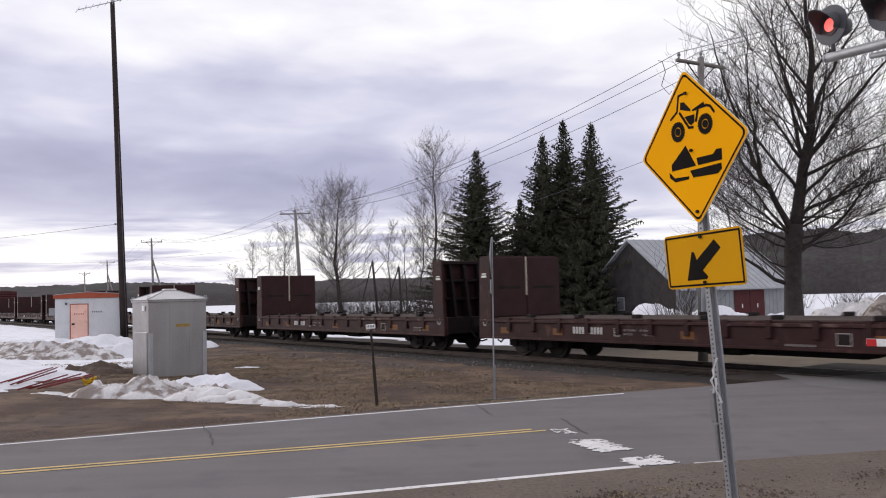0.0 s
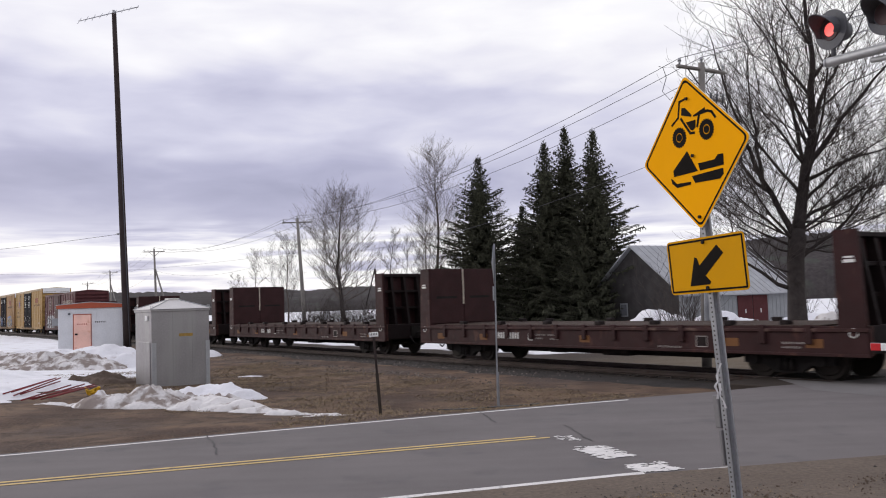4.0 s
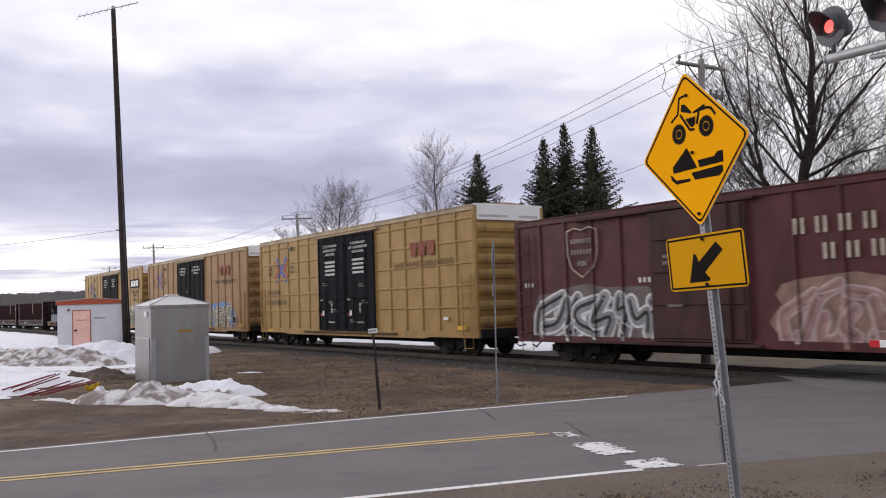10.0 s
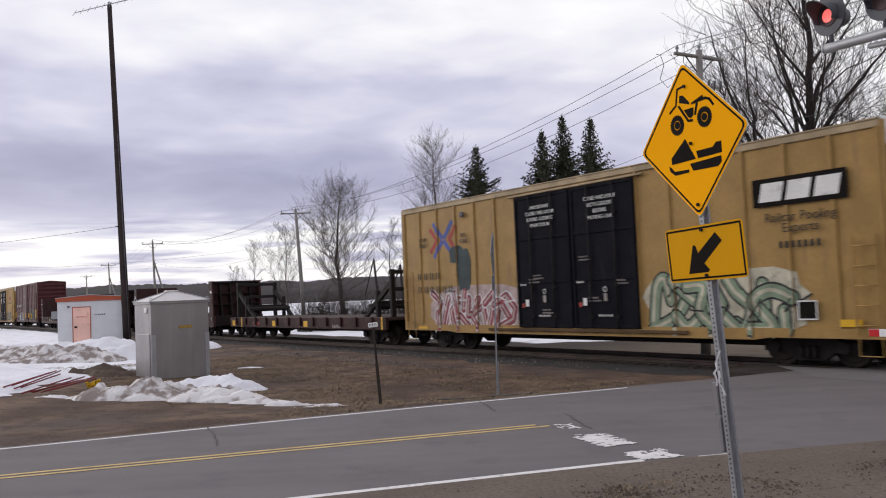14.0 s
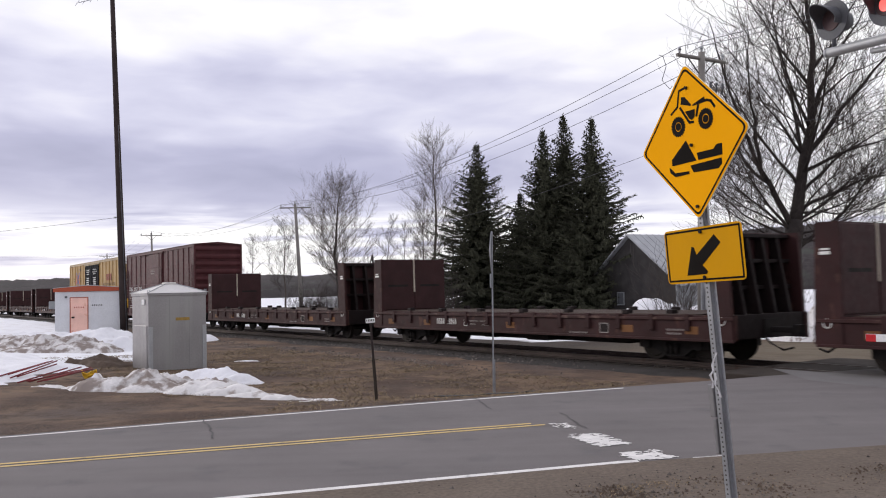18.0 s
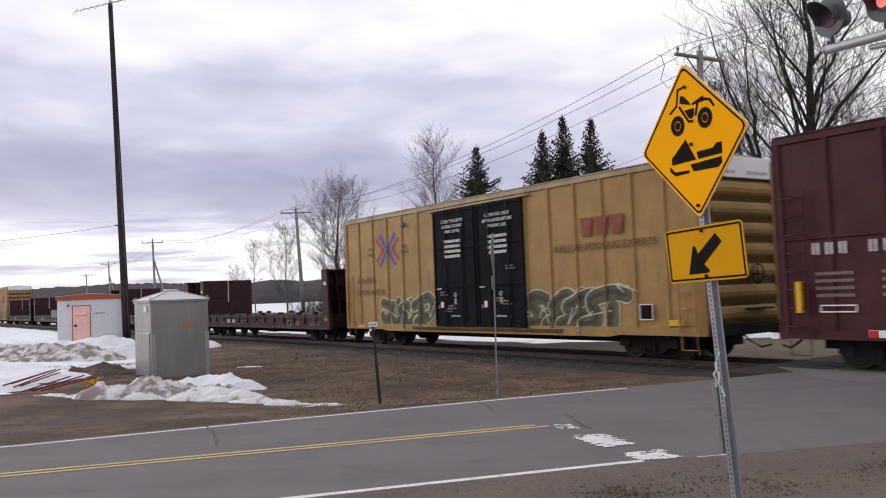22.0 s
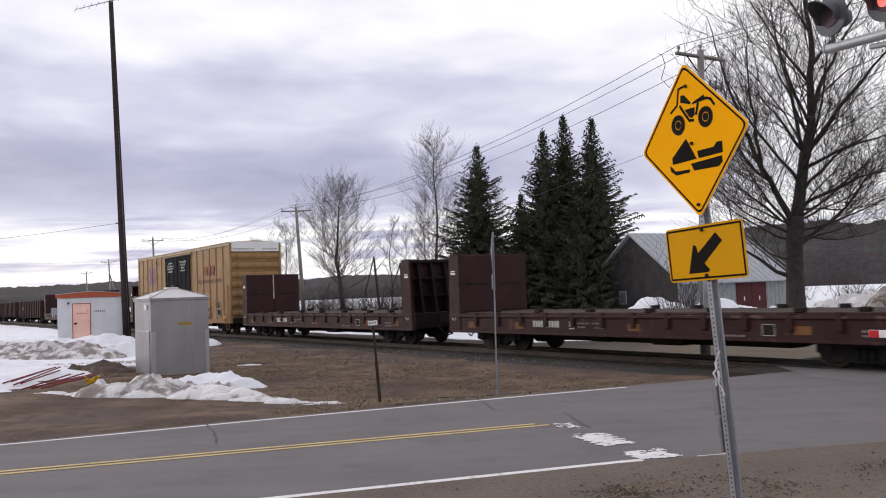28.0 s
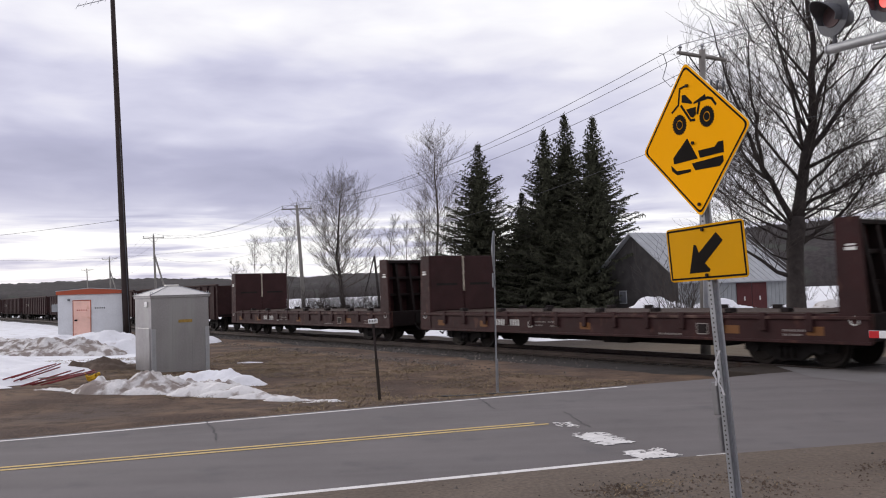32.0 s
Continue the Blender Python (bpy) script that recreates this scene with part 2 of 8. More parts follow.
M["old_snow_grey"] = material("grey_crusted_snow", (0.74, 0.72, 0.71), 0.8, spread=0.15, scale=1.8, stain=(0.26, 0.21, 0.18), stain_at=0.54, grain=14, fine=0.1, bump=0.6)
M["soiled_snow"] = material("soil_covered_snow", (0.36, 0.32, 0.29), 0.9, spread=0.25, scale=1.2, stain=(0.11, 0.085, 0.068), stain_at=0.46, grain=14, fine=0.2, bump=0.7)
M["galv"] = material("galvanised_steel", (0.40, 0.41, 0.43), 0.42, metal=0.55, spread=0.12, scale=2.0, grain=20, bump=0.05)
M["galv_post"] = material("galvanised_post", (0.33, 0.34, 0.36), 0.5, metal=0.5, spread=0.15, scale=6.0, grain=60, bump=0.08)
M["alu"] = material("aluminium_cabinet", (0.32, 0.31, 0.315), 0.42, metal=0.6, spread=0.10, scale=1.2, stain=(0.335, 0.33, 0.33), stain_at=0.50, drip=1.0, grain=20, bump=0.05)
M["alu_roof"] = material("pale_cabinet_roof", (0.70, 0.68, 0.66), 0.5, metal=0.2, spread=0.06, grain=20, bump=0.05)
M["hut_wall"] = material("pale_blue_grey_siding", (0.60, 0.61, 0.635), 0.6, spread=0.06, grain=14, bump=0.08)
M["hut_trim"] = material("orange_red_trim", (0.36, 0.085, 0.045), 0.6, spread=0.1)
M["hut_door"] = material("salmon_door", (0.80, 0.50, 0.42), 0.65, spread=0.1, stain=(0.62, 0.33, 0.25), stain_at=0.6)
M["pole"] = material("dark_treated_pole", (0.040, 0.030, 0.029), 0.85, spread=0.25, grain=20)
M["old_pole"] = material("weathered_pole", (0.23, 0.215, 0.20), 0.9, spread=0.2, grain=20)
M["wire"] = material("wire", (0.10, 0.10, 0.115), 0.6, bump=0)
M["bark"] = material("grey_brown_bark", (0.046, 0.039, 0.037), 0.95, spread=0.3, scale=4.0, grain=20, bump=0.6)
M["twig"] = material("bare_twig", (0.064, 0.053, 0.049), 0.95, spread=0.25, scale=2.0, bump=0)
M["birch"] = material("pale_birch_bark", (0.110, 0.092, 0.082), 0.9, spread=0.25, scale=3.0, bump=0.3)
M["needle"] = material("spruce_needles", (0.062, 0.064, 0.042), 0.8, spread=0.45, scale=1.4, grain=9, fine=0.25, bump=0, island=0.35)
M["forest"] = material("distant_bare_forest", (0.056, 0.049, 0.049), 1.0, spread=0.3, scale=0.03, stain=(0.06, 0.065, 0.055), stain_at=0.56, grain=0.4, fine=0.35, bump=0)
M["sign"] = material("fluorescent_yellow_sheeting", (1.0, 0.435, 0.004), 0.7, spread=0.02, scale=2.0, fine=0.01, bump=0.0, spec=0.02)
M["plaque"] = material("yellow_plaque_sheeting", (0.66, 0.32, 0.008), 0.7, spread=0.04, scale=2.0, fine=0.02, bump=0.01, spec=0.03)
M["sign_black"] = material("sign_black", (0.012, 0.010, 0.009), 0.7, spread=0.1, bump=0, spec=0.04)
M["sign_edge"] = material("sign_edge_white", (0.78, 0.68, 0.45), 0.5, bump=0)
# black of the lamp heads, with haze put into it as a lighter grey
M["hood"] = material("haze_lightened_black", (0.115, 0.118, 0.130), 0.6, spread=0.2)
M["lens_lit"] = material("lit_red_lens", (1.0, 0.13, 0.115), 0.3, glow=1.25, bump=0)
M["lens_dark"] = material("unlit_red_lens", (0.10, 0.066, 0.068), 0.6, bump=0)
M["gate_red"] = material("gate_red_sheeting", (0.55, 0.03, 0.035), 0.4, spread=0.1)
M["gate_white"] = material("gate_white_sheeting", (0.8, 0.8, 0.8), 0.4, spread=0.05)
M["barn"] = material("grey_barn_boards", (0.048, 0.044, 0.043), 0.9, spread=0.25, grain=12)
M["shed"] = material("pale_grey_shed_siding", (0.27, 0.28, 0.29), 0.7, spread=0.1, grain=10)
M["red_door"] = material("dark_red_door", (0.080, 0.021, 0.022), 0.7, spread=0.15)
M["metal_roof"] = material("pale_metal_roof", (0.39, 0.40, 0.42), 0.5, metal=0.1, spread=0.1, stain=(0.35, 0.33, 0.32), grain=12)
M["red_pipe"] = material("red_painted_pipe", (0.20, 0.035, 0.04), 0.6, spread=0.25)
M["grass"] = material("dry_grass", (0.205, 0.152, 0.094), 0.95, spread=0.35, scale=2.0, bump=0, island=0.45)
M["gondola"] = material("dark_gondola_paint", (0.034, 0.015, 0.015), 0.8, spread=0.2, stain=(0.045, 0.025, 0.022), grain=14)
M["dull_galv"] = material("dull_weathered_zinc", (0.23, 0.225, 0.23), 0.8, metal=0.1, spread=0.2, grain=40)
M["notice"] = material("faded_notice_yellow", (0.34, 0.22, 0.06), 0.6, spread=0.2, scale=8.0)
M["plastic"] = material("torn_clear_plastic", (0.6, 0.6, 0.62), 0.4, spread=0.1)


# ---- building helpers ----
class Shape:
    """Vertices and faces of one mesh."""

    def __init__(self):
        self.v, self.f, self.s = [], [], []

    def face(self, pts, smooth=False):
        k = len(self.v)
        self.v += [tuple(p) for p in pts]
        self.f.append(tuple(range(k, k + len(pts))))
        self.s.append(smooth)
        return self

    def box(self, x0, x1, y0, y1, z0, z1, c=0.0):
        """A block; c: width of the chamfer on its edges."""
        k, v = len(self.v), self.v
        if c <= 0:
            for x in (x0, x1):
                for y in (y0, y1):
                    for z in (z0, z1):
                        v.append((x, y, z))
            fs = ((0, 1, 3, 2), (4, 6, 7, 5), (0, 4, 5, 1), (2, 3, 7, 6), (0, 2, 6, 4), (1, 5, 7, 3))
            self.f += [tuple(k + i for i in q) for q in fs]
            self.s += [False] * 6
            return self
        c = min(c, (x1 - x0) / 2.2, (y1 - y0) / 2.2, (z1 - z0) / 2.2)
        X, Y, Z = (x0, x1), (y0, y1), (z0, z1)
        ix = {}
        for a in (0, 1):
            for b in (0, 1):
                for e in (0, 1):
                    for ax in range(3):
                        p = [X[a], Y[b], Z[e]]
                        for o, s in ((0, a), (1, b), (2, e)):
                            if o != ax:
                                p[o] += c if s == 0 else -c
                        ix[a, b, e, ax] = len(v)
                        v.append(tuple(p))
        q = []
        for s in (0, 1):
            q.append([ix[s, b, e, 0] for b, e in ((0, 0), (1, 0), (1, 1), (0, 1))])
            q.append([ix[a, s, e, 1] for a, e in ((0, 0), (0, 1), (1, 1), (1, 0))])
            q.append([ix[a, b, s, 2] for a, b in ((0, 0), (1, 0), (1, 1), (0, 1))])
            for r in (0, 1):
                q.append([ix[s, r, 0, 0], ix[s, r, 1, 0], ix[s, r, 1, 1], ix[s, r, 0, 1]])
                q.append([ix[s, 0, r, 0], ix[s, 1, r, 0], ix[s, 1, r, 2], ix[s, 0, r, 2]])
                q.append([ix[0, s, r, 1], ix[1, s, r, 1], ix[1, s, r, 2], ix[0, s, r, 2]])
        for a in (0, 1):
            for b in (0, 1):
                for e in (0, 1):
                    q.append([ix[a, b, e, 0], ix[a, b, e, 1], ix[a, b, e, 2]])
        self.f += [tuple(i) for i in q]
        self.s += [False] * len(q)
        return self

    def prism(self, outline, axis, a, b):
        """An outline in the two other axes, drawn out along axis (0, 1, 2) from a to b."""
        def put(p, w):
            r = list(p)
            r.insert(axis, w)
            return tuple(r)
        n, k = len(outline), len(self.v)
        self.v += [put(p, a) for p in outline] + [put(p, b) for p in outline]
        self.f.append(tuple(range(k + n - 1, k - 1, -1)))
        self.f.append(tuple(range(k + n, k + 2 * n)))
        self.s += [False, False]
        for i in range(n):
            j = (i + 1) % n
            self.f.append((k + i, k + j, k + n + j, k + n + i))
            self.s.append(False)
        return self

    def tube(self, p, q, r0, r1=None, n=8, caps=True):
        p, q = Vector(p), Vector(q)
        r1 = r0 if r1 is None else r1
        w = (q - p).normalized()
        a = w.orthogonal().normalized()
        b = w.cross(a)
        k = len(self.v)
        for c, r in ((p, r0), (q, r1)):
            for i in range(n):
                t = 2 * math.pi * i / n
                self.v.append(tuple(c + (a * math.cos(t) + b * math.sin(t)) * r))
        for i in range(n):
            j = (i + 1) % n
            self.f.append((k + i, k + j, k + n + j, k + n + i))
            self.s.append(True)
        if caps:
            self.f += [tuple(range(k + n - 1, k - 1, -1)), tuple(range(k + n, k + 2 * n))]
            self.s += [False, False]
        return self

    def taper(self, pts, radii, n=8):
        """One connected tube through points, with a radius at each."""
        k, m = len(self.v), len(pts)
        for i, p in enumerate(pts):
            w = (Vector(pts[min(i + 1, m - 1)]) - Vector(pts[max(i - 1, 0)])).normalized()
            a = Vector((1, 0, 0)) if abs(w.x) < 0.8 else Vector((0, 1, 0))
            a = (a - w * a.dot(w)).normalized()
            b = w.cross(a)
            for j in range(n):
                t = 6.28319 * j / n
                self.v.append(tuple(Vector(p) + (a * math.cos(t) + b * math.sin(t)) * radii[i]))
        for i in range(m - 1):
            for j in range(n):
                q = (j + 1) % n
                self.f.append((k + i * n + j, k + i * n + q, k + (i + 1) * n + q, k + (i + 1) * n + j))
                self.s.append(True)
        self.f += [tuple(range(k + n - 1, k - 1, -1)), tuple(range(k + (m - 1) * n, k + m * n))]
        self.s += [False, False]
        return self

    def path(self, pts, r, n=5):
        return self.taper(pts, [r] * len(pts), n)

    def mesh(self, name, mat):
        me = bpy.data.meshes.new(name)
        me.from_pydata(self.v, [], self.f)
        me.polygons.foreach_set("use_smooth", self.s)
        me.materials.append(M[mat])
        me.validate()
        me.update()
        if len(self.f) < 20000:
            bm = bmesh.new()
            bm.from_mesh(me)
            bmesh.ops.recalc_face_normals(bm, faces=bm.faces)
            bm.to_mesh(me)
            bm.free()
        return me


def part(name, shape, mat, parent=None, label="", at=None):
    """One mesh object, under a thing or a part."""
    me = shape.mesh(name, mat) if isinstance(shape, Shape) else shape
    ob = new(name, me)
    if parent is not None:
        ob.parent = parent
    if at is not None:
        ob.matrix_basis = at
    if label:
        tagged(ob, label)
    return ob


def thing(name, label, category, m=None, group="", kind=""):
    ob = new(name)
    ob.empty_display_size = 0.2
    if m is not None:
        ob.matrix_basis = m
    return tagged(ob, label, category, group, kind)


def lettering(text, size, mat, parent, x, y, z, name="lettering", spread=1.0, pitch=0.85):
    """Words on a side that faces -y, from x to the right, standing on z."""
    cu = bpy.data.curves.new("lettering", "FONT")
    cu.body, cu.size, cu.align_x, cu.space_line = text, size, "CENTER", pitch
    cu.extrude = 0.002
    tmp = bpy.data.objects.new("lettering", cu)
    me = bpy.data.meshes.new_from_object(tmp)
    bpy.data.objects.remove(tmp)
    me.materials.clear()
    me.materials.append(M[mat])
    for v in me.vertices:
        v.co = (v.co.x * spread + x, y - v.co.z, v.co.y + z)
    return tagged(part(name, me, mat, parent), kind="stuff")


def bars(parent, x, y, z, w, h, n, mat, name="lettering", fill=0.42):
    """n upright strokes that stand for a line of writing."""
    s, step = Shape(), w / n
    for i in range(n):
        s.box(x + i * step, x + i * step + step * fill, y - 0.004, y, z, z + h)
    return tagged(part(name, s, mat, parent), kind="stuff")


# ---- the lie of the land: the track runs along U; N points away from the viewer ----
TURN = -0.96684
U = Vector((math.cos(TURN), math.sin(TURN), 0))
N = Vector((-U.y, U.x, 0))
MID = 19.19            # the track's centre line, metres from the viewer


def on_track(s, n, z=0.0):
    return U * s + N * n + Vector((0, 0, z))


def near_edge(x):
    if x <= 2.2:
        return 9.39 + 0.306 * x
    if x <= 5.4:
        return 10.06 + 0.2 * (x - 2.2)
    return 10.7 + 0.3 * (x - 5.4)


FAR = ((-60, -3.37), (-6.72, 12.92), (-3.27, 14.49), (1.14, 16.33), (3.47, 17.24), (5.51, 17.98), (7.2, 18.75), (60, 36.5))


def far_edge(x):
    for (a, b), (c, e) in zip(FAR, FAR[1:]):
        if x <= c:
            return b + (e - b) * (x - a) / (c - a)
    return FAR[-1][1]


def land(x, y):
    """Height of the ground."""
    n, s = x * N.x + y * N.y, x * U.x + y * U.y
    away = abs(n - MID)
    on_road = near_edge(x) - 0.5 < y < far_edge(x) + 0.5 and -60 < x < 60
    z = 0.0
    if n < MID:
        z = -0.22 * min(1, max(0, (n - 3) / 8)) if y > far_edge(x) else 0.0
        if y > far_edge(x):
            z *= min(1, (y - far_edge(x)) / 3.0)
    else:
        z = -0.35
        if n > 26:
            z -= 0.5 * min(1, (n - 26) / 30)
        if n > 90:
            z -= 1.0 * min(1, (n - 90) / 60)
    if y < near_edge(x):
        z = -0.05 - 0.04 * min(4, near_edge(x) - y)
    if away < 4 and not on_road:
        z = min(z, -0.20)
    if on_road:
        z = -0.03
    if math.hypot(x, y) > 6 and not on_road:
        z += 0.05 * noise.noise((x * 0.35, y * 0.35, 0.0)) + 0.02 * noise.noise((x * 1.3, y * 1.3, 3.0))
    return z


# ---- ground, road and track ----
def ground_material():
    """Dirt and dry grass, with the snow cover that still lies beyond the track and to the side."""
    m = bpy.data.materials.new("thawing_ground")
    m.use_nodes = True
    nt = m.node_tree
    nd, ln = nt.nodes.new, nt.links.new
    p = nt.nodes["Principled BSDF"]
    tc = nd("ShaderNodeTexCoord")
    sep = nd("ShaderNodeSeparateXYZ")
    ln(tc.outputs["Object"], sep.inputs[0])

    def calc(op, a, b=0.0):
        x = nd("ShaderNodeMath")
        x.operation = op
        for k, v in enumerate((a, b)):
            if isinstance(v, (int, float)):
                x.inputs[k].default_value = v
            else:
                ln(v, x.inputs[k])
        return x.outputs[0]

    def tex(scale, detail=6.0):
        n = nd("ShaderNodeTexNoise")
        n.inputs["Scale"].default_value, n.inputs["Detail"].default_value = scale, detail
        ln(tc.outputs["Object"], n.inputs["Vector"])
        return n.outputs["Fac"]

    def ramp(v, a, b):
        r = nd("ShaderNodeMapRange")
        r.inputs[1].default_value, r.inputs[2].default_value = a, b
        ln(v, r.inputs[0])
        return r.outputs[0]

    def blend(f, a, b):
        x = nd("ShaderNodeMix")
        x.data_type = "RGBA"
        for k, v in ((0, f), (6, a), (7, b)):
            if isinstance(v, tuple):
                x.inputs[k].default_value = (*v, 1)
            else:
                ln(v, x.inputs[k])
        return x.outputs[2]

    x, y = sep.outputs[0], sep.outputs[1]
    along = calc("ADD", calc("MULTIPLY", x, U.x), calc("MULTIPLY", y, U.y))
    across = calc("ADD", calc("MULTIPLY", x, N.x), calc("MULTIPLY", y, N.y))
    wob = calc("MULTIPLY", calc("SUBTRACT", tex(0.22), 0.5), 7.0)
    wob2 = calc("MULTIPLY", calc("SUBTRACT", tex(1.6), 0.5), 1.6)
    edge = calc("ADD", wob, wob2)
    # snow lies beyond the track, farther off towards the crossing
    beyond = calc("SUBTRACT", across, calc("ADD", 25.2, calc("MULTIPLY", calc("MAXIMUM", calc("ADD", along, 29.0), 0.0), 1.5)))
    far_snow = ramp(calc("ADD", beyond, calc("MULTIPLY", edge, 0.35)), -0.2, 0.25)
    west = calc("SUBTRACT", calc("SUBTRACT", -31.0, along), calc("MULTIPLY", calc("ABSOLUTE", calc("SUBTRACT", across, 9.0)), 0.15))
    strip = calc("MULTIPLY", ramp(calc("ADD", west, edge), -0.3, 0.3), ramp(calc("SUBTRACT", calc("ADD", 12.0, calc("MULTIPLY", calc("ADD", calc("MULTIPLY", along, -1.0), -45.0), 0.1)), across), 0.0, 0.6))
    snow = calc("MAXIMUM", far_snow, strip)
    soil = blend(ramp(tex(0.55), 0.38, 0.62), (0.056, 0.034, 0.027), (0.178, 0.118, 0.080))
    soil = blend(ramp(tex(0.23), 0.52, 0.66), soil, (0.086, 0.066, 0.060))
    soil = blend(ramp(tex(2.6), 0.5, 0.68), soil, (0.050, 0.036, 0.029))
    soil = blend(ramp(tex(24.0), 0.45, 0.75), soil, (0.152, 0.105, 0.071))
    soil = blend(ramp(tex(60.0), 0.55, 0.8), soil, (0.032, 0.024, 0.02))
    # beyond the rails: soil darkened partly for shade under the train, tan by the road
    beyond_band = calc("MULTIPLY", ramp(across, 20.0, 22.0), calc("SUBTRACT", 1.0, ramp(calc("ADD", across, wob2), 31.0, 34.0)))
    by_road = ramp(calc("ADD", along, calc("MULTIPLY", edge, 0.6)), -27.0, -21.0)
    beyond_soil = blend(by_road, (0.045, 0.038, 0.034), blend(ramp(tex(1.1), 0.35, 0.7), (0.172, 0.145, 0.106), (0.125, 0.100, 0.072)))
    soil = blend(calc("MULTIPLY", beyond_band, 0.85), soil, beyond_soil)
    white = blend(ramp(tex(0.9), 0.52, 0.75), (0.82, 0.83, 0.86), (0.62, 0.60, 0.60))
    ln(blend(snow, soil, white), p.inputs["Base Color"])
    p.inputs["Roughness"].default_value = 0.95
    p.inputs["Specular IOR Level"].default_value = 0.2
    bp = nd("ShaderNodeBump")
    bp.inputs["Strength"].default_value, bp.inputs["Distance"].default_value = 0.7, 0.05
    ln(calc("ADD", tex(9.0), calc("MULTIPLY", tex(45.0), 0.5)), bp.inputs["Height"])
    ln(bp.outputs[0], p.inputs["Normal"])
    return m


M["ground"] = ground_material()


def build_ground():
    def ticks(lo, hi, fine_lo, fine_hi, fine, grow):
        out, x, d = [], fine_lo, fine
        while x > lo:
            out.append(x)
            x -= d
            d *= grow
        out.append(lo)
        out.reverse()
        x = fine_lo + fine
        while x < fine_hi:
            out.append(x)
            x += fine
        d = fine
        while x < hi:
            out.append(x)
            x += d
            d *= grow
        out.append(hi)
        return out
    xs, ys = ticks(-3000, 3000, -26, 24, 0.5, 1.12), ticks(-400, 3500, 2, 62, 0.5, 1.10)
    s = Shape()
    for y in ys:
        for x in xs:
            s.v.append((x, y, land(x, y)))
    w = len(xs)
    for j in range(len(ys) - 1):
        for i in range(w - 1):
            s.f.append((j * w + i, j * w + i + 1, (j + 1) * w + i + 1, (j + 1) * w + i))
            s.s.append(True)
    ob = part("ground", s, "ground")
    tagged(ob, "brown thawing ground with dry grass, old snow beyond the track", "ground", kind="structure")


build_ground()


def strip(name, lower, upper, x0, x1, z, mat, parent, step=0.5, label="", thick=0.0):
    s, x, pts = Shape(), x0, []
    while x < x1 - 1e-6:
        pts.append(x)
        x += step
    pts.append(x1)
    k = len(pts)
    for q in pts:
        s.v.append((q, lower(q), z))
    for q in pts:
        s.v.append((q, upper(q), z))
    for i in range(k - 1):
        s.f.append((i, i + 1, k + i + 1, k + i))
        s.s.append(False)
    if thick:
        b = len(s.v)
        s.v += [(v[0], v[1], z - thick) for v in s.v[:2 * k]]
        for i in range(k - 1):
            s.f += [(b + i, b + i + 1, i + 1, i), (k + i, k + i + 1, b + k + i + 1, b + k + i)]
            s.s += [False, False]
    return part(name, s, mat, parent, label)


def worn_blot(name, x0, y0, x1, y1, wide, bare, mat, parent, seed, z=0.008):
    """A worn bar of paint across the lane: flakes in streaks that run along the road, with bare gaps."""
    rnd, s = random.Random(seed), Shape()
    cols, rows_ = int(wide / 0.024), max(6, int(math.hypot(x1 - x0, y1 - y0) / 0.035))
    ix = {}

    def corner(i, j):
        if (i, j) not in ix:
            u, v = i / cols, j / rows_
            shift = 0.06 * noise.noise((j * 0.6, seed, 4.0))
            ix[i, j] = len(s.v)
            s.v.append((x0 + (x1 - x0) * v + wide * u + shift + rnd.uniform(-0.008, 0.008), y0 + (y1 - y0) * v + 0.30 * wide * u + rnd.uniform(-0.011, 0.011), z))
        return ix[i, j]
    for j in range(rows_):
        for i in range(cols):
            u, v = (i + 0.5) / cols, (j + 0.5) / rows_
            ends = min(1.0, u * 9, (1 - u) * 5) * min(1.0, v * 8, (1 - v) * 12)
            keep = 0.30 + 0.85 * noise.noise((i * 0.11 + seed, j * 0.45, seed)) + 0.40 * noise.noise((i * 0.5, j * 0.9, seed)) - (1 - ends) * 0.6 - bare
            if keep > 0:
                s.f.append((corner(i, j), corner(i, j + 1), corner(i + 1, j + 1), corner(i + 1, j)))
                s.s.append(False)
    return part(name, s, mat, parent)


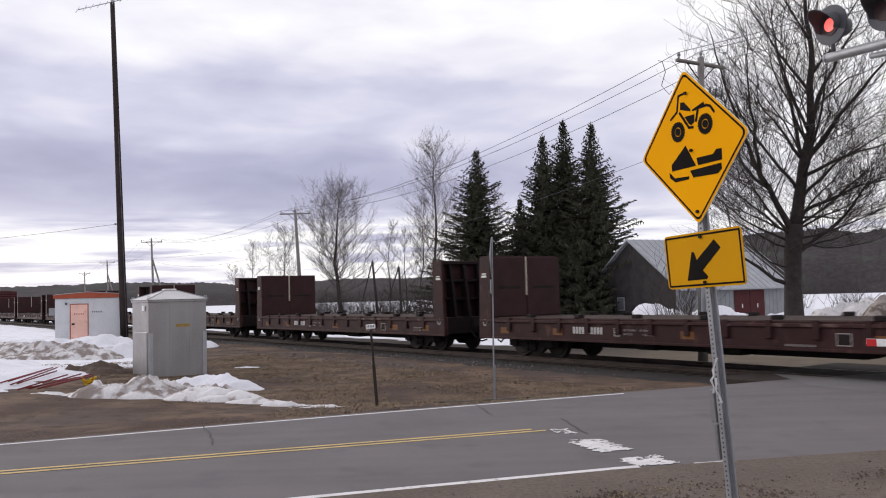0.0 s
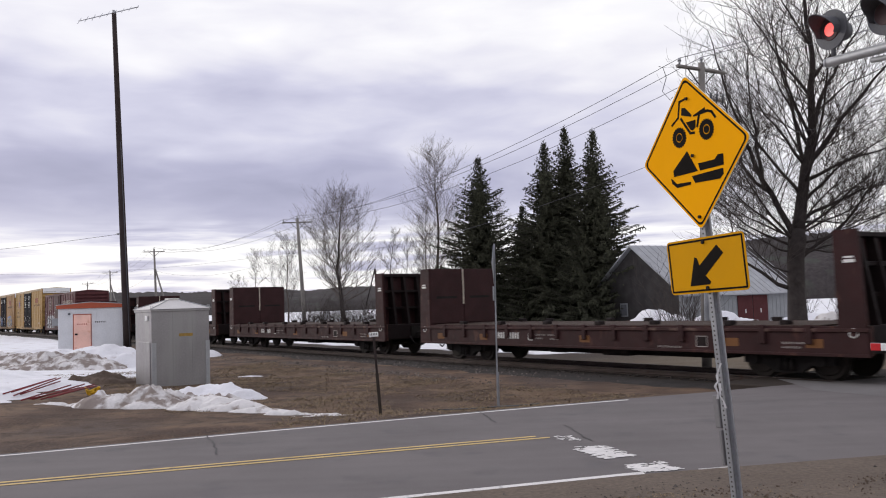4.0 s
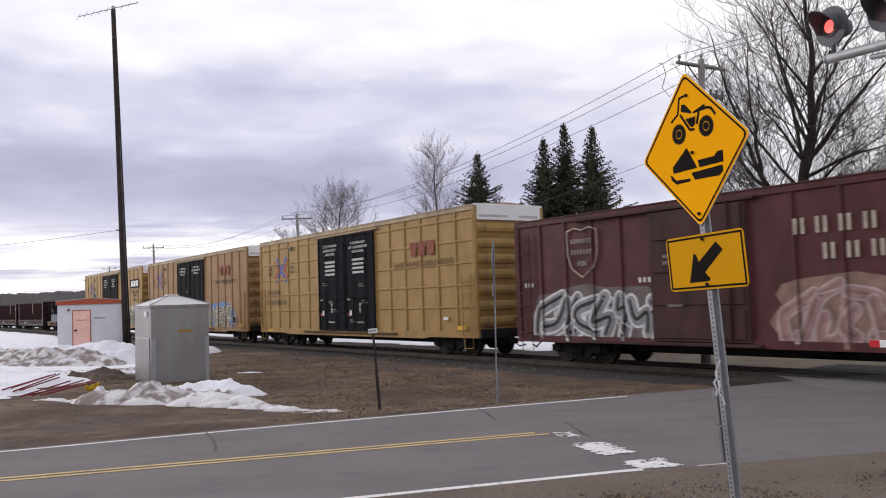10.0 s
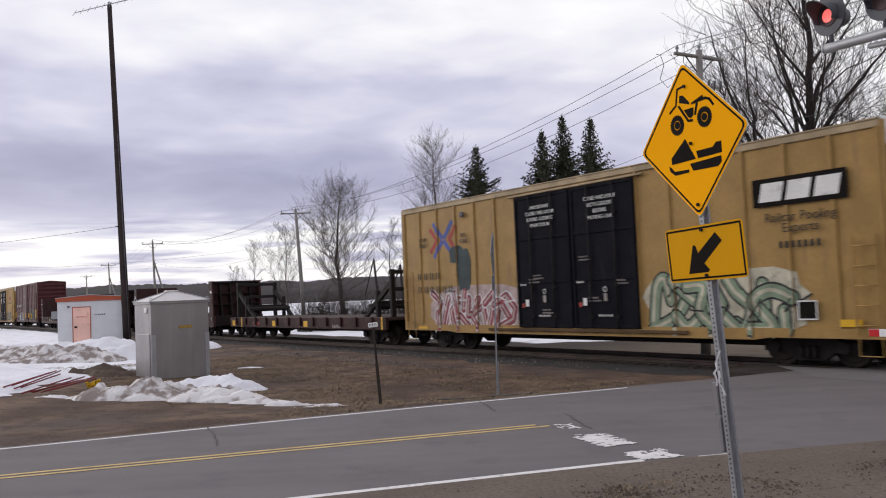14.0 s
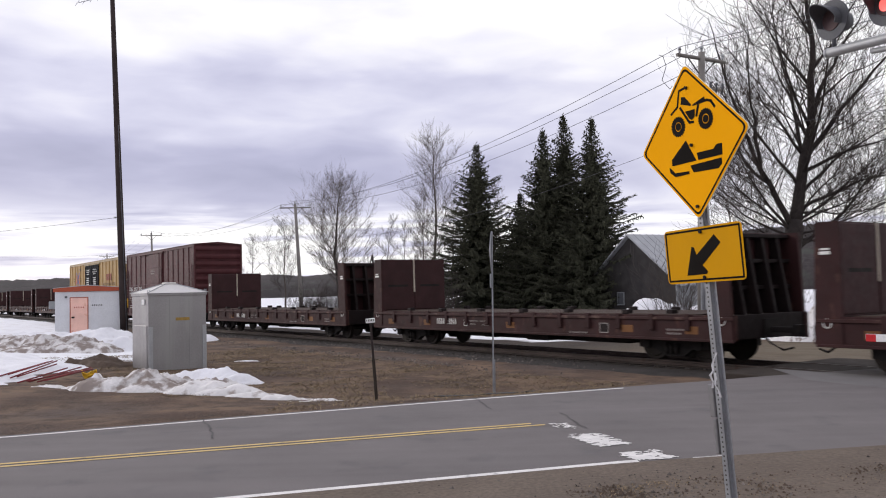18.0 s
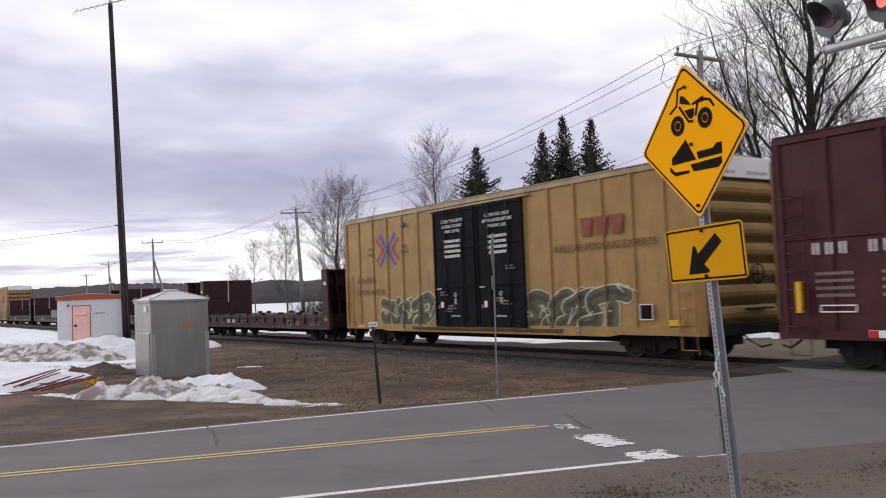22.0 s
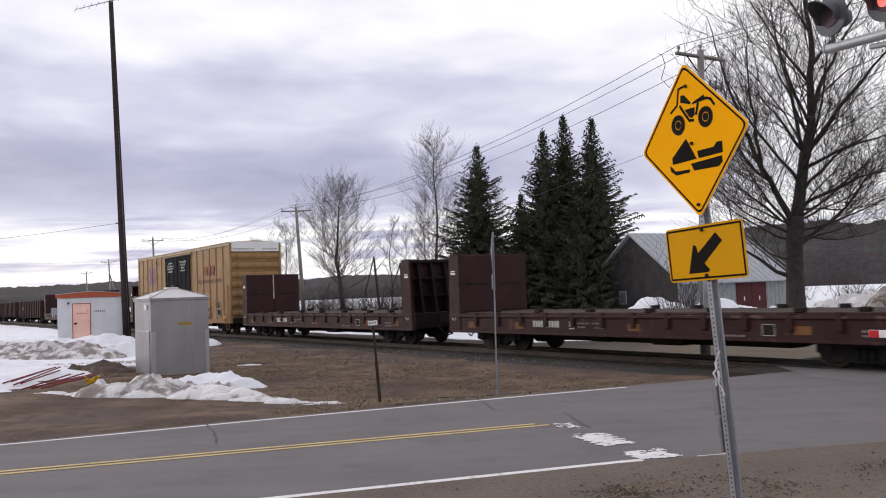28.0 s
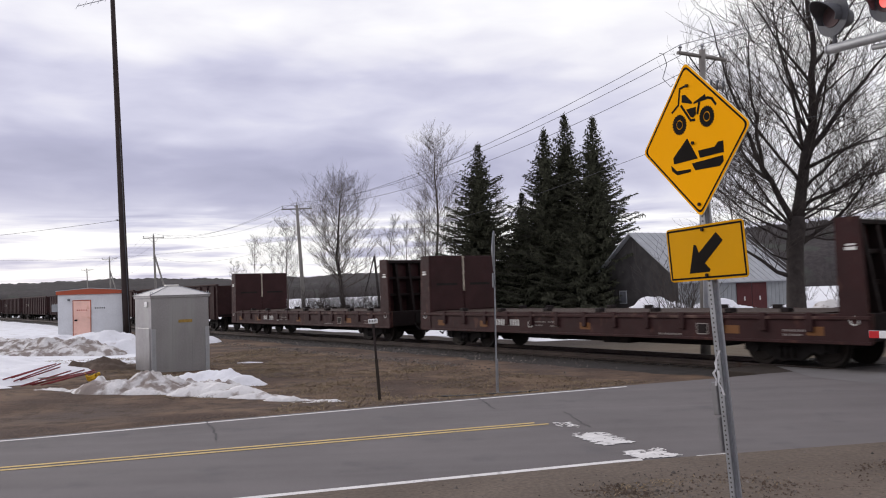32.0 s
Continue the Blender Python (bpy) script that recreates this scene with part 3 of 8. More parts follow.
def build_road():
    road = strip("road", lambda x: near_edge(x) - 0.12, lambda x: far_edge(x) + 0.22, -60, 60, 0.0, "asphalt", None, thick=0.12)
    tagged(road, "worn grey two-lane asphalt road with painted lines", "road", kind="structure")
    strip("edge_line", lambda x: near_edge(x) - 0.03, lambda x: near_edge(x) + 0.11, -45, 2.25, 0.005, "line_white", road, label="white edge line")
    strip("edge_line", lambda x: far_edge(x) - 0.055, lambda x: far_edge(x) + 0.055, -45, 3.6, 0.005, "line_white", road, label="thin worn white edge line")
    for off in (0.0, 0.20):
        strip("centre_line", lambda x: 12.40 + 0.319 * x + off, lambda x: 12.40 + 0.319 * x + 0.10 + off, -45, 1.5 - off, 0.005, "line_yellow", road,
              label="faded yellow centre line")
    worn_blot("stop_bar", 1.62, 11.98, 1.94, 10.98, 0.52, 0.0, "line_white", road, 3)
    worn_blot("stop_bar", 2.06, 10.62, 2.22, 10.06, 0.56, 0.0, "line_white", road, 7)
    worn_blot("stop_bar", 1.52, 13.02, 1.66, 12.42, 0.34, 0.30, "line_white", road, 12)
    strip("edge_dash", lambda x: near_edge(x) - 0.03, lambda x: near_edge(x) + 0.03, 2.92, 3.3, 0.005, "line_worn", road)
    # pale apron by the rails
    s = Shape()
    a = [on_track(-12.4, 18.05), on_track(-10.4, 16.4), on_track(-6.0, 15.7), on_track(2.0, 15.4), on_track(2.0, 18.1)]
    s.face([(p.x, p.y, 0.004) for p in a])
    part("crossing_apron", s, "asphalt_pale", road)
    # cracks
    rnd = random.Random(5)
    for x0, y0, dx, dy, n in ((-3.35, 12.4, -0.06, 0.16, 12), (2.05, 12.5, -0.01, 0.13, 12), (-7.5, 11.2, 0.07, 0.2, 10), (0.8, 14.7, -0.02, 0.16, 9)):
        s, x, y = Shape(), x0, y0
        for i in range(n):
            nx, ny = x + dx + rnd.uniform(-0.03, 0.03), y + dy + rnd.uniform(-0.03, 0.03)
            s.face([(x - 0.016, y, 0.006), (x + 0.016, y, 0.006), (nx + 0.012, ny, 0.006), (nx - 0.012, ny, 0.006)])
            x, y = nx, ny
        part("crack", s, "crack", road)
    # sandy verge along the near side
    s, xs = Shape(), [-45 + i * 0.7 for i in range(110)]
    k = len(xs)
    rows = 18
    for j in range(rows):
        for x in xs:
            y = near_edge(x) - 0.10 - j * 0.35
            s.v.append((x, y, -0.006 - 0.012 * j + (0.03 * noise.noise((x * 0.8, y * 0.8, 1.0)) if j else 0) + 0.03))
    for j in range(rows - 1):
        for i in range(k - 1):
            s.f.append(((j + 1) * k + i, (j + 1) * k + i + 1, j * k + i + 1, j * k + i))
            s.s.append(True)
    verge = part("verge", s, "sand")
    tagged(verge, "sandy gravel verge beside the asphalt", "verge", kind="structure")
    return road


ROAD = build_road()


def build_track():
    lo, hi = -420.0, 60.0
    # ballast bed: a long raised bank
    s = Shape()
    prof = ((-5.6, -0.52), (-4.0, -0.42), (-2.3, -0.20), (-1.6, -0.17), (1.6, -0.17), (2.3, -0.20), (4.0, -0.45), (6.0, -0.75))
    xs = [lo + i * 4 for i in range(int((hi - lo) / 4) + 1)]
    for x in xs:
        for off, z in prof:
            p = on_track(x, MID + off + 0.15 * noise.noise((x * 0.3, off, 0)), z)
            s.v.append(tuple(p))
    k = len(prof)
    for i in range(len(xs) - 1):
        for j in range(k - 1):
            s.f.append((i * k + j, (i + 1) * k + j, (i + 1) * k + j + 1, i * k + j + 1))
            s.s.append(True)
    track = part("track_bed", s, "ballast")
    tagged(track, "dark ballast bank carrying a single railway track", "track", kind="structure")
    for side in (-0.7525, 0.7525):
        r = Shape()
        out = ((-0.07, -0.16), (0.07, -0.16), (0.07, -0.14), (0.012, -0.12), (0.012, -0.05), (0.036, -0.035), (0.036, 0.0), (-0.036, 0.0), (-0.036, -0.035), (-0.012, -0.05),
               (-0.012, -0.12), (-0.07, -0.14))
        for a, b in ((lo, -14.0), (-14.0, -2.0), (-2.0, hi)):
            k = len(r.v)
            for x in (a, b):
                for o, z in out:
                    r.v.append(tuple(on_track(x, MID + side + o, z)))
            m = len(out)
            for j in range(m):
                q = (j + 1) % m
                r.f.append((k + j, k + q, k + m + q, k + m + j))
                r.s.append(False)
        part("rail", r, "tread", track, "brown-sided steel rail with a worn top")
    tie = Shape().box(-0.115, 0.115, -1.3, 1.3, -0.31, -0.155, 0.012).mesh("tie", "tie")
    rnd = random.Random(2)
    for i in range(290):
        x = -150 + i * 0.52
        if -12.5 < x < -3.5:
            continue
        part("tie", tie, "tie", track, at=Matrix.Translation(on_track(x, MID + rnd.uniform(-0.04, 0.04))) @ pose(0, 0, 0, 0, 0, math.degrees(TURN) + rnd.uniform(-1, 1)))
    # planked crossing surface; its dark tone also stands in for shade under the train
    for a, b in ((-2.6, -0.86), (-0.64, 0.64), (0.86, 2.6)):
        p = Shape().box(-13.0, -3.0, a, b, -0.2, -0.006, 0.02)
        part("crossing_panel", p, "tie", track, "dark timber crossing panel beside the rails", at=Matrix.Translation(on_track(0, MID)) @ pose(0, 0, 0, 0, 0, math.degrees(TURN)))
    return track


TRACK = build_track()


# ---- rolling stock: x runs forwards from the car's rear end, the near side is at y = -HALF ----
HALF, SPEED = 1.57, 14.3006
CARS = []


def side_frame(y):
    s = Shape()
    out = ((-1.18, 0.36), (-1.18, 0.56), (-0.72, 0.60), (-0.42, 0.80), (0.42, 0.80), (0.72, 0.60), (1.18, 0.56), (1.18, 0.36), (0.62, 0.34), (0.34, 0.16), (-0.34, 0.16), (-0.62, 0.34))
    s.prism(out, 1, y - 0.09, y + 0.09)
    for x in (-0.87, 0.87):
        s.tube((x, y - 0.17, 0.46), (x, y + 0.1, 0.46), 0.14, 0.14, 10)
    for x in (-0.16, 0.0, 0.16):
        s.tube((x, y - 0.14, 0.22), (x, y - 0.14, 0.5), 0.065, 0.065, 8)
    return s.mesh("side_frame", "steel")


def wheel_pair():
    s = Shape()
    s.tube((0, -0.9, 0.46), (0, 0.9, 0.46), 0.085, 0.085, 10)
    for q in (-1, 1):
        s.tube((0, q * 0.69, 0.46), (0, q * 0.80, 0.46), 0.46, 0.45, 28)
        s.tube((0, q * 0.66, 0.46), (0, q * 0.69, 0.46), 0.49, 0.49, 28)
        s.tube((0, q * 0.80, 0.46), (0, q * 0.83, 0.46), 0.36, 0.34, 24)
        s.tube((0, q * 0.80, 0.46), (0, q * 0.90, 0.46), 0.15, 0.12, 14)
    return s.mesh("wheel_set", "wheel")


FRAMES = (side_frame(-1.0), side_frame(1.0))
WHEELS = wheel_pair()
BOLSTER = Shape().box(-0.22, 0.22, -1.05, 1.05, 0.42, 0.72, 0.03).box(-0.3, 0.3, -0.4, 0.4, 0.6, 0.85, 0.03).mesh("bolster", "steel")


def truck(car, x):
    t = part("truck", BOLSTER, "steel", car, "dark steel four-wheel truck", at=Matrix.Translation((x, 0, 0)))
    for f in FRAMES:
        part("side_frame", f, "steel", t)
    for a in (-0.87, 0.87):
        part("wheel_set", WHEELS, "wheel", t, at=Matrix.Translation((a, 0, 0)))
    return t


def coupler(car, x, way):
    s = Shape()
    s.box(min(x, x + way * 0.75), max(x, x + way * 0.75), -0.07, 0.07, 0.80, 0.94, 0.02)
    e = x + way * 0.75
    s.prism(((e, -0.16), (e + way * 0.2, -0.16), (e + way * 0.24, 0.02), (e + way * 0.1, 0.10), (e, 0.16)), 2, 0.74, 1.0)
    part("coupler", s, "steel", car)
    h = Shape()
    h.path([(x, -0.35, 0.80), (x + way * 0.25, -0.33, 0.55), (x + way * 0.55, -0.26, 0.38), (x + way * 0.8, -0.2, 0.45)], 0.028, 6)
    part("air_hose", h, "steel", car)


def ladder(parent, x0, x1, y, z0, z1, n, mat, name="ladder"):
    s = Shape()
    for x in (x0, x1):
        s.box(x - 0.018, x + 0.018, y - 0.07, y - 0.03, z0, z1)
    for i in range(n):
        z = z0 + (i + 0.5) * (z1 - z0) / n
        s.tube((x0, y - 0.06, z), (x1, y - 0.06, z), 0.014, 0.014, 6)
    return part(name, s, mat, parent)


POSTS = {}            # where the side posts of each boxcar stand
SKIN, PROUD = -HALF + 0.041, -HALF - 0.006


def clipped(poly, lo, hi):
    """The part of an outline between two upright lines."""
    for edge, sign in ((lo, 1), (hi, -1)):
        out = []
        for i, p in enumerate(poly):
            q = poly[i - 1]
            a, b = sign * (q[0] - edge), sign * (p[0] - edge)
            if (a >= 0) != (b >= 0):
                t = a / (a - b)
                out.append((edge, q[1] + (p[1] - q[1]) * t))
            if b >= 0:
                out.append(p)
        poly = out
        if len(poly) < 3:
            return []
    return poly


def decal(car, name, polys, mat, lift):
    """Paint that follows the plates and the posts standing proud of them; lift may rise from piece to piece."""
    s = Shape()
    for k, poly in enumerate(polys):
        d = (lift[k] if isinstance(lift, list) else lift) + 0.00002 * k
        s.face([(x, SKIN - d, max(z, 0.68)) for x, z in poly])
        for c in POSTS[car.name]:
            q = clipped(poly, c - 0.062, c + 0.062)
            if q:
                s.face([(x, PROUD - d, max(z, 0.68)) for x, z in q])
    return tagged(part(name, s, mat, car), kind="stuff")


def rounded_line(pts, n=4):
    """More points along a line, so that it bends softly."""
    out = []
    for i in range(len(pts) - 1):
        a, b, c, e = pts[max(0, i - 1)], pts[i], pts[i + 1], pts[min(len(pts) - 1, i + 2)]
        for k in range(n):
            t = k / n
            out.append(tuple(0.5 * (2 * b[j] + (c[j] - a[j]) * t + (2 * a[j] - 5 * b[j] + 4 * c[j] - e[j]) * t * t + (3 * b[j] - a[j] - 3 * c[j] + e[j]) * t ** 3) for j in (0, 1)))
    return out + [pts[-1]]


def sprayed(pts, w, grow=0.0):
    """A thick line as flat pieces: a bar for each stretch and a disc at each bend."""
    out, r = [], w + grow
    for (ax, az), (bx, bz) in zip(pts, pts[1:]):
        dx, dz = bx - ax, bz - az
        q = math.hypot(dx, dz) or 1
        nx, nz = -dz / q * r, dx / q * r
        out.append([(ax + nx, az + nz), (bx + nx, bz + nz), (bx - nx, bz - nz), (ax - nx, az - nz)])
    for x, z in pts:
        out.append([(x + r * math.cos(t * 0.6283), z + r * math.sin(t * 0.6283)) for t in range(10)])
    return out


def cloud_patch(x0, x1, z0, z1, seed, n=26, rough=0.16):
    """An uneven blot of spray."""
    cx, cz, out = (x0 + x1) / 2, (z0 + z1) / 2, []
    for i in range(n):
        a = 6.28319 * i / n
        k = 1 + rough * noise.noise((math.cos(a) * 2.2, math.sin(a) * 2.2, seed)) + rough * 0.6 * noise.noise((math.cos(a) * 6, math.sin(a) * 6, seed))
        ca, sa = math.cos(a), math.sin(a)
        f = (abs(ca) ** 3 + abs(sa) ** 3) ** (-1 / 3)
        out.append((cx + (x1 - x0) / 2 * ca * f * k, cz + (z1 - z0) / 2 * sa * f * k))
    return [[(cx, cz), out[i], out[(i + 1) % n]] for i in range(n)]


def band(pts, width, ends=0.0):
    """A bent stroke of changing width as one outline."""
    left, right, n = [], [], len(pts)
    for i, p in enumerate(pts):
        a, b = pts[max(0, i - 1)], pts[min(n - 1, i + 1)]
        dx, dz = b[0] - a[0], b[1] - a[1]
        ln_ = math.hypot(dx, dz) or 1
        w = width * (0.8 if i in (0, n - 1) else 1.0)
        ex = (-ends if i == 0 else ends if i == n - 1 else 0) / ln_
        left.append((p[0] - dz / ln_ * w + dx * ex, p[1] + dx / ln_ * w + dz * ex))
        right.append((p[0] + dz / ln_ * w + dx * ex, p[1] - dx / ln_ * w + dz * ex))
    return left + right[::-1]


# bent strokes on a unit square, of no meaning
SWIRLS = ((((0.0, 0.10), (0.22, 0.80), (0.62, 1.0), (0.70, 0.55)), ((0.70, 0.55), (0.40, 0.25), (0.95, 0.0))), (((0.95, 0.95), (0.30, 0.72), (0.05, 0.35), (0.45, 0.0), (1.05, 0.28)), ((0.55, 0.62), (0.70, 0.30))),
          (((-0.05, 0.72), (0.30, 1.0), (0.52, 0.30), (0.30, 0.0)), ((0.62, 0.05), (0.80, 0.70), (1.05, 0.92))), (((0.05, 0.0), (0.12, 0.60), (0.55, 0.45), (0.35, 0.92)), ((0.50, 0.0), (0.72, 0.35), (0.95, 0.30), (0.88, 0.98))),
          (((0.0, 0.95), (0.45, 0.82), (0.20, 0.40), (0.62, 0.12), (1.02, 0.20)), ((0.72, 0.98), (0.85, 0.50))), (((0.10, 0.20), (0.10, 0.92), (0.42, 1.02), (0.55, 0.62)), ((0.30, 0.0), (0.75, 0.18), (0.92, 0.62), (0.78, 1.0))),
          (((0.02, 0.30), (0.35, 0.02), (0.68, 0.40), (0.40, 0.75), (0.10, 0.98)), ((0.85, 0.02), (0.92, 0.92))), (((0.15, 1.0), (0.02, 0.50), (0.42, 0.22), (0.98, 0.05)), ((0.42, 0.95), (0.80, 0.78), (0.62, 0.48))))


def tag_paint(car, x0, x1, z0, z1, fill, edge, seed, pieces=5, back=None, inner=None, weight=0.17, rim=0.05, soft=True, picks=None, lean=0.08, spikes=0):
    """Spray-painted overlapping shapes with a rim, a shade line inside and a blot behind."""
    rnd = random.Random(seed)
    w, h = (x1 - x0) / pieces, z1 - z0
    if back:
        decal(car, "graffiti_ground", cloud_patch(x0 - 0.18, x1 + 0.18, z0 - 0.08, z1 + 0.14, seed), back, 0.002)
    rims, rl, fills, fl, marks, ml = [], [], [], [], [], []
    th = w * weight
    for i in range(pieces):
        kind = SWIRLS[picks[i] if picks else rnd.randrange(len(SWIRLS))]
        up, drop, slide = rnd.uniform(0.80, 1.0), rnd.uniform(-0.02, 0.10), rnd.uniform(-0.18, 0.18)
        flip, turn = rnd.choice((-1, 1)), rnd.choice((-1, 1))
        kind = [[(0.5 + flip * (a - 0.5) + 0.22 * math.sin(2.6 * b + i), 0.5 + turn * (b - 0.5)) for a, b in line] for line in kind]
        base = 0.004 + 0.0026 * i
        for line in kind:
            pts = [(min(max(x0 + (i + 0.5 + slide + (a - 0.62) * 1.35) * w + lean * h * b + rnd.uniform(-0.09, 0.09) * w, x0 - 0.1), x1 + 0.12), z0 + th + (drop + b * up) * (h - 2 * th) + rnd.uniform(-0.05, 0.05) * h) for a, b in line]
            if soft and len(pts) > 2:
                pts = rounded_line(pts)
            for p in sprayed(pts, th, rim):
                rims.append(p)
                rl.append(base)
            for p in sprayed(pts, th):
                fills.append(p)
                fl.append(base + 0.0013)
            if inner:
                for p in sprayed([(a - th * 0.25, b + th * 0.1) for a, b in pts], th * 0.30):
                    marks.append(p)
                    ml.append(base + 0.0022)
    for i in range(pieces):                      # thin loose lines across the shapes
        ax, az = x0 + (i + rnd.random()) * w, z0 + h * rnd.uniform(0.1, 0.9)
        for p in sprayed([(ax, az), (ax + w * rnd.uniform(-0.3, 0.5), az + h * rnd.uniform(-0.35, 0.35)), (ax + w * rnd.uniform(0.2, 0.7), az + h * rnd.uniform(-0.2, 0.2))], 0.022):
            if z0 - 0.02 < min(q[1] for q in p) and max(q[1] for q in p) < z1 + 0.1:
                rims.append(p)
                rl.append(0.004 + 0.0026 * pieces)
    for i in range(spikes):
        bx = x0 + (x1 - x0) * (i + rnd.random()) / spikes
        q = [(bx - 0.16, z1 - 0.25), (bx + rnd.uniform(0.0, 0.35), z1 + rnd.uniform(0.15, 0.42)), (bx + 0.16, z1 - 0.25)]
        rims.append([(q[0][0] - 0.05, q[0][1]), (q[1][0], q[1][1] + 0.12), (q[2][0] + 0.05, q[2][1])])
        rl.append(0.0035)
        fills.append(q)
        fl.append(0.0048)
    decal(car, "graffiti_outline", rims, edge, rl)
    decal(car, "graffiti_fill", fills, fill, fl)
    if marks:
        decal(car, "graffiti_shade", marks, inner, ml)


def line_paint(car, lines, half, mat, lift, name="graffiti_stroke"):
    decal(car, name, [p for line in lines for p in sprayed(line, half)], mat, lift)


def pair_bars(parent, x, y, z, w, h, n, mat):
    """Two upright strokes for each sign of a line of large writing."""
    s, step = Shape(), w / n
    for i in range(n):
        for a in (0.0, 0.34):
            s.box(x + (i + a) * step, x + (i + a) * step + 0.14 * step, y - 0.004, y, z, z + h)
    return tagged(part("lettering", s, mat, parent), kind="stuff")


def paint(name, color):
    if name not in M:
        M[name] = material(name, color, 0.6, spread=0.3, scale=2.5, grain=14, stain=tuple(c * 0.6 for c in color))
    return name


def end_wall(car, x, way, z0, z1, ribs, mat, half=HALF - 0.05):
    """A corrugated end: a plate with deep rounded ribs across it."""
    s = Shape().box(min(x, x - way * 0.06), max(x, x - way * 0.06), -half, half, z0, z1)
    e = part("end_wall", s, mat, car, "corrugated steel end")
    step = (z1 - z0) / ribs
    r = Shape()
    d = way * 0.075
    r.prism([(x, -step * 0.33), (x + d * 0.7, -step * 0.2), (x + d, 0), (x + d * 0.7, step * 0.2), (x, step * 0.33)], 1, -half + 0.08, half - 0.08)
    me = r.mesh("rib", mat)
    for i in range(ribs):
        part("rib", me, mat, e, at=Matrix.Translation((0, 0, z0 + (i + 0.5) * step)))
    return e


def boxcar(name, label, s0, length, top, bottom, kind, group="boxcars in the train", coat=""):
    """kind: 'twin' for a yellow car with two black doors, 'single' for a brown or maroon car with one sliding door."""
    body_mat = {"twin": "yellow", "maroon": "maroon", "oxide": "oxide"}[kind]
    body_mat = coat or body_mat
    car = thing(name, label, "boxcar", group=group)
    CARS.append((car, s0))
    L = length
    body = Shape().box(0.0, L, -HALF + 0.045, HALF - 0.045, bottom + 0.1, top - 0.02, 0.02)
    shell = part("body", body, body_mat, car)
    # sills
    sill_mat = body_mat
    for y in (-HALF, HALF - 0.05):
        s = Shape()
        drop = 0.06 if kind == "twin" else 0.12
        out = ((0, bottom), (2.9, bottom), (3.3, bottom - drop), (L - 3.3, bottom - drop), (L - 2.9, bottom), (L, bottom), (L, bottom + 0.22), (0, bottom + 0.22))
        if kind != "twin":
            out = ((0, bottom), (L, bottom), (L, bottom + 0.2), (0, bottom + 0.2))
        s.prism(out, 1, y, y + 0.05)
        part("side_sill", s, sill_mat, car)
    # side posts on both sides
    door_w = 5.15 if kind == "twin" else 3.05
    d0 = 0.5 * (L - door_w) + (0.02 if kind == "twin" else -0.7 if kind == "maroon" else -0.12)
    d1 = d0 + door_w
    post = Shape().prism(((-0.07, 0.0), (-0.045, -0.052), (0.045, -0.052), (0.07, 0.0)), 2, bottom + 0.2, top - 0.16).mesh("side_post", body_mat)
    spots = []
    for a, b, n in ((0.0, d0, 6 if kind == "twin" else 5), (d1, L, 6 if kind == "twin" else 6)):
        for i in range(n + 1):
            spots.append(a + (b - a) * i / n)
    POSTS[car.name] = [min(max(q, 0.07), L - 0.07) for q in spots]
    for x in spots:
        x = min(max(x, 0.07), L - 0.07)
        part("side_post", post, body_mat, car, at=Matrix.Translation((x, -HALF + 0.05, 0)))
        part("side_post", post, body_mat, car, at=Matrix.Translation((x, HALF - 0.05, 0)) @ pose(0, 0, 0, 0, 0, 180))
    for y in (-HALF, HALF - 0.06):
        part("top_chord", Shape().box(0, L, y, y + 0.06, top - 0.17, top, 0.015), "roof_tan" if kind == "twin" else body_mat, car)
    # roof: low ridge with panel seams
    roof_mat = "roof" if kind == "twin" else body_mat
    rise = 0.10 if kind == "twin" else 0.14
    r = Shape().prism(((-HALF - 0.02, top), (HALF + 0.02, top), (HALF + 0.02, top + 0.03), (0, top + 0.03 + rise), (-HALF - 0.02, top + 0.03)), 0, -0.02, L + 0.02)
    roof = part("roof", r, roof_mat if kind != "twin" else "roof_tan", car)
    seam = Shape().prism(((-HALF, top + 0.03), (HALF, top + 0.03), (0, top + 0.07 + rise)), 0, -0.04, 0.04).mesh("roof_seam", roof_mat)
    for i in range(1, 14):
        part("roof_seam", seam, roof_mat, roof, at=Matrix.Translation((L * i / 14, 0, 0)))
    # ends
    z1 = top - (0.52 if kind == "twin" else 0.05)
    for x, way in ((L, 1), (0, -1)):
        e = end_wall(car, x, way, bottom + 0.28, z1, 7 if kind == "twin" else (10 if kind == "maroon" else 9), body_mat)
        if kind == "twin":
            pl = part("end_plate", Shape().box(min(x, x + way * 0.06), max(x, x + way * 0.06), -HALF + 0.02, HALF - 0.02, z1, top + 0.05, 0.01), "gate_white", car, "white end plate")
            if way > 0:
                for a, w in ((-1.35, 1.3), (0.45, 0.9)):
                    s = Shape()
                    for i in range(14 if w > 1 else 9):
                        q = a + i * w / (14 if w > 1 else 9)
                        s.box(x + 0.06, x + 0.064, q, q + 0.055, z1 + 0.10, z1 + 0.19)
                    part("lettering", s, "grey_ink", pl)
        for y in (-HALF + 0.06, HALF - 0.06):
            part("corner_post", Shape().box(min(x, x + way * 0.08), max(x, x + way * 0.08), y - 0.06, y + 0.06, bottom, top - 0.02, 0.012), body_mat, car)
        part("end_sill", Shape().box(min(x, x + way * 0.2), max(x, x + way * 0.2), -HALF + 0.1, HALF - 0.1, bottom - 0.02, bottom + 0.3, 0.02), "steel", car)
        coupler(car, x + way * 0.15, way)
        s = Shape()
        s.path([(x + way * 0.03, -HALF + 0.25, bottom + 0.35), (x + way * 0.13, -HALF + 0.25, bottom + 0.35), (x + way * 0.13, -HALF + 0.65, bottom + 0.35)], 0.014, 6)
        part("grab_iron", s, "steel", car)
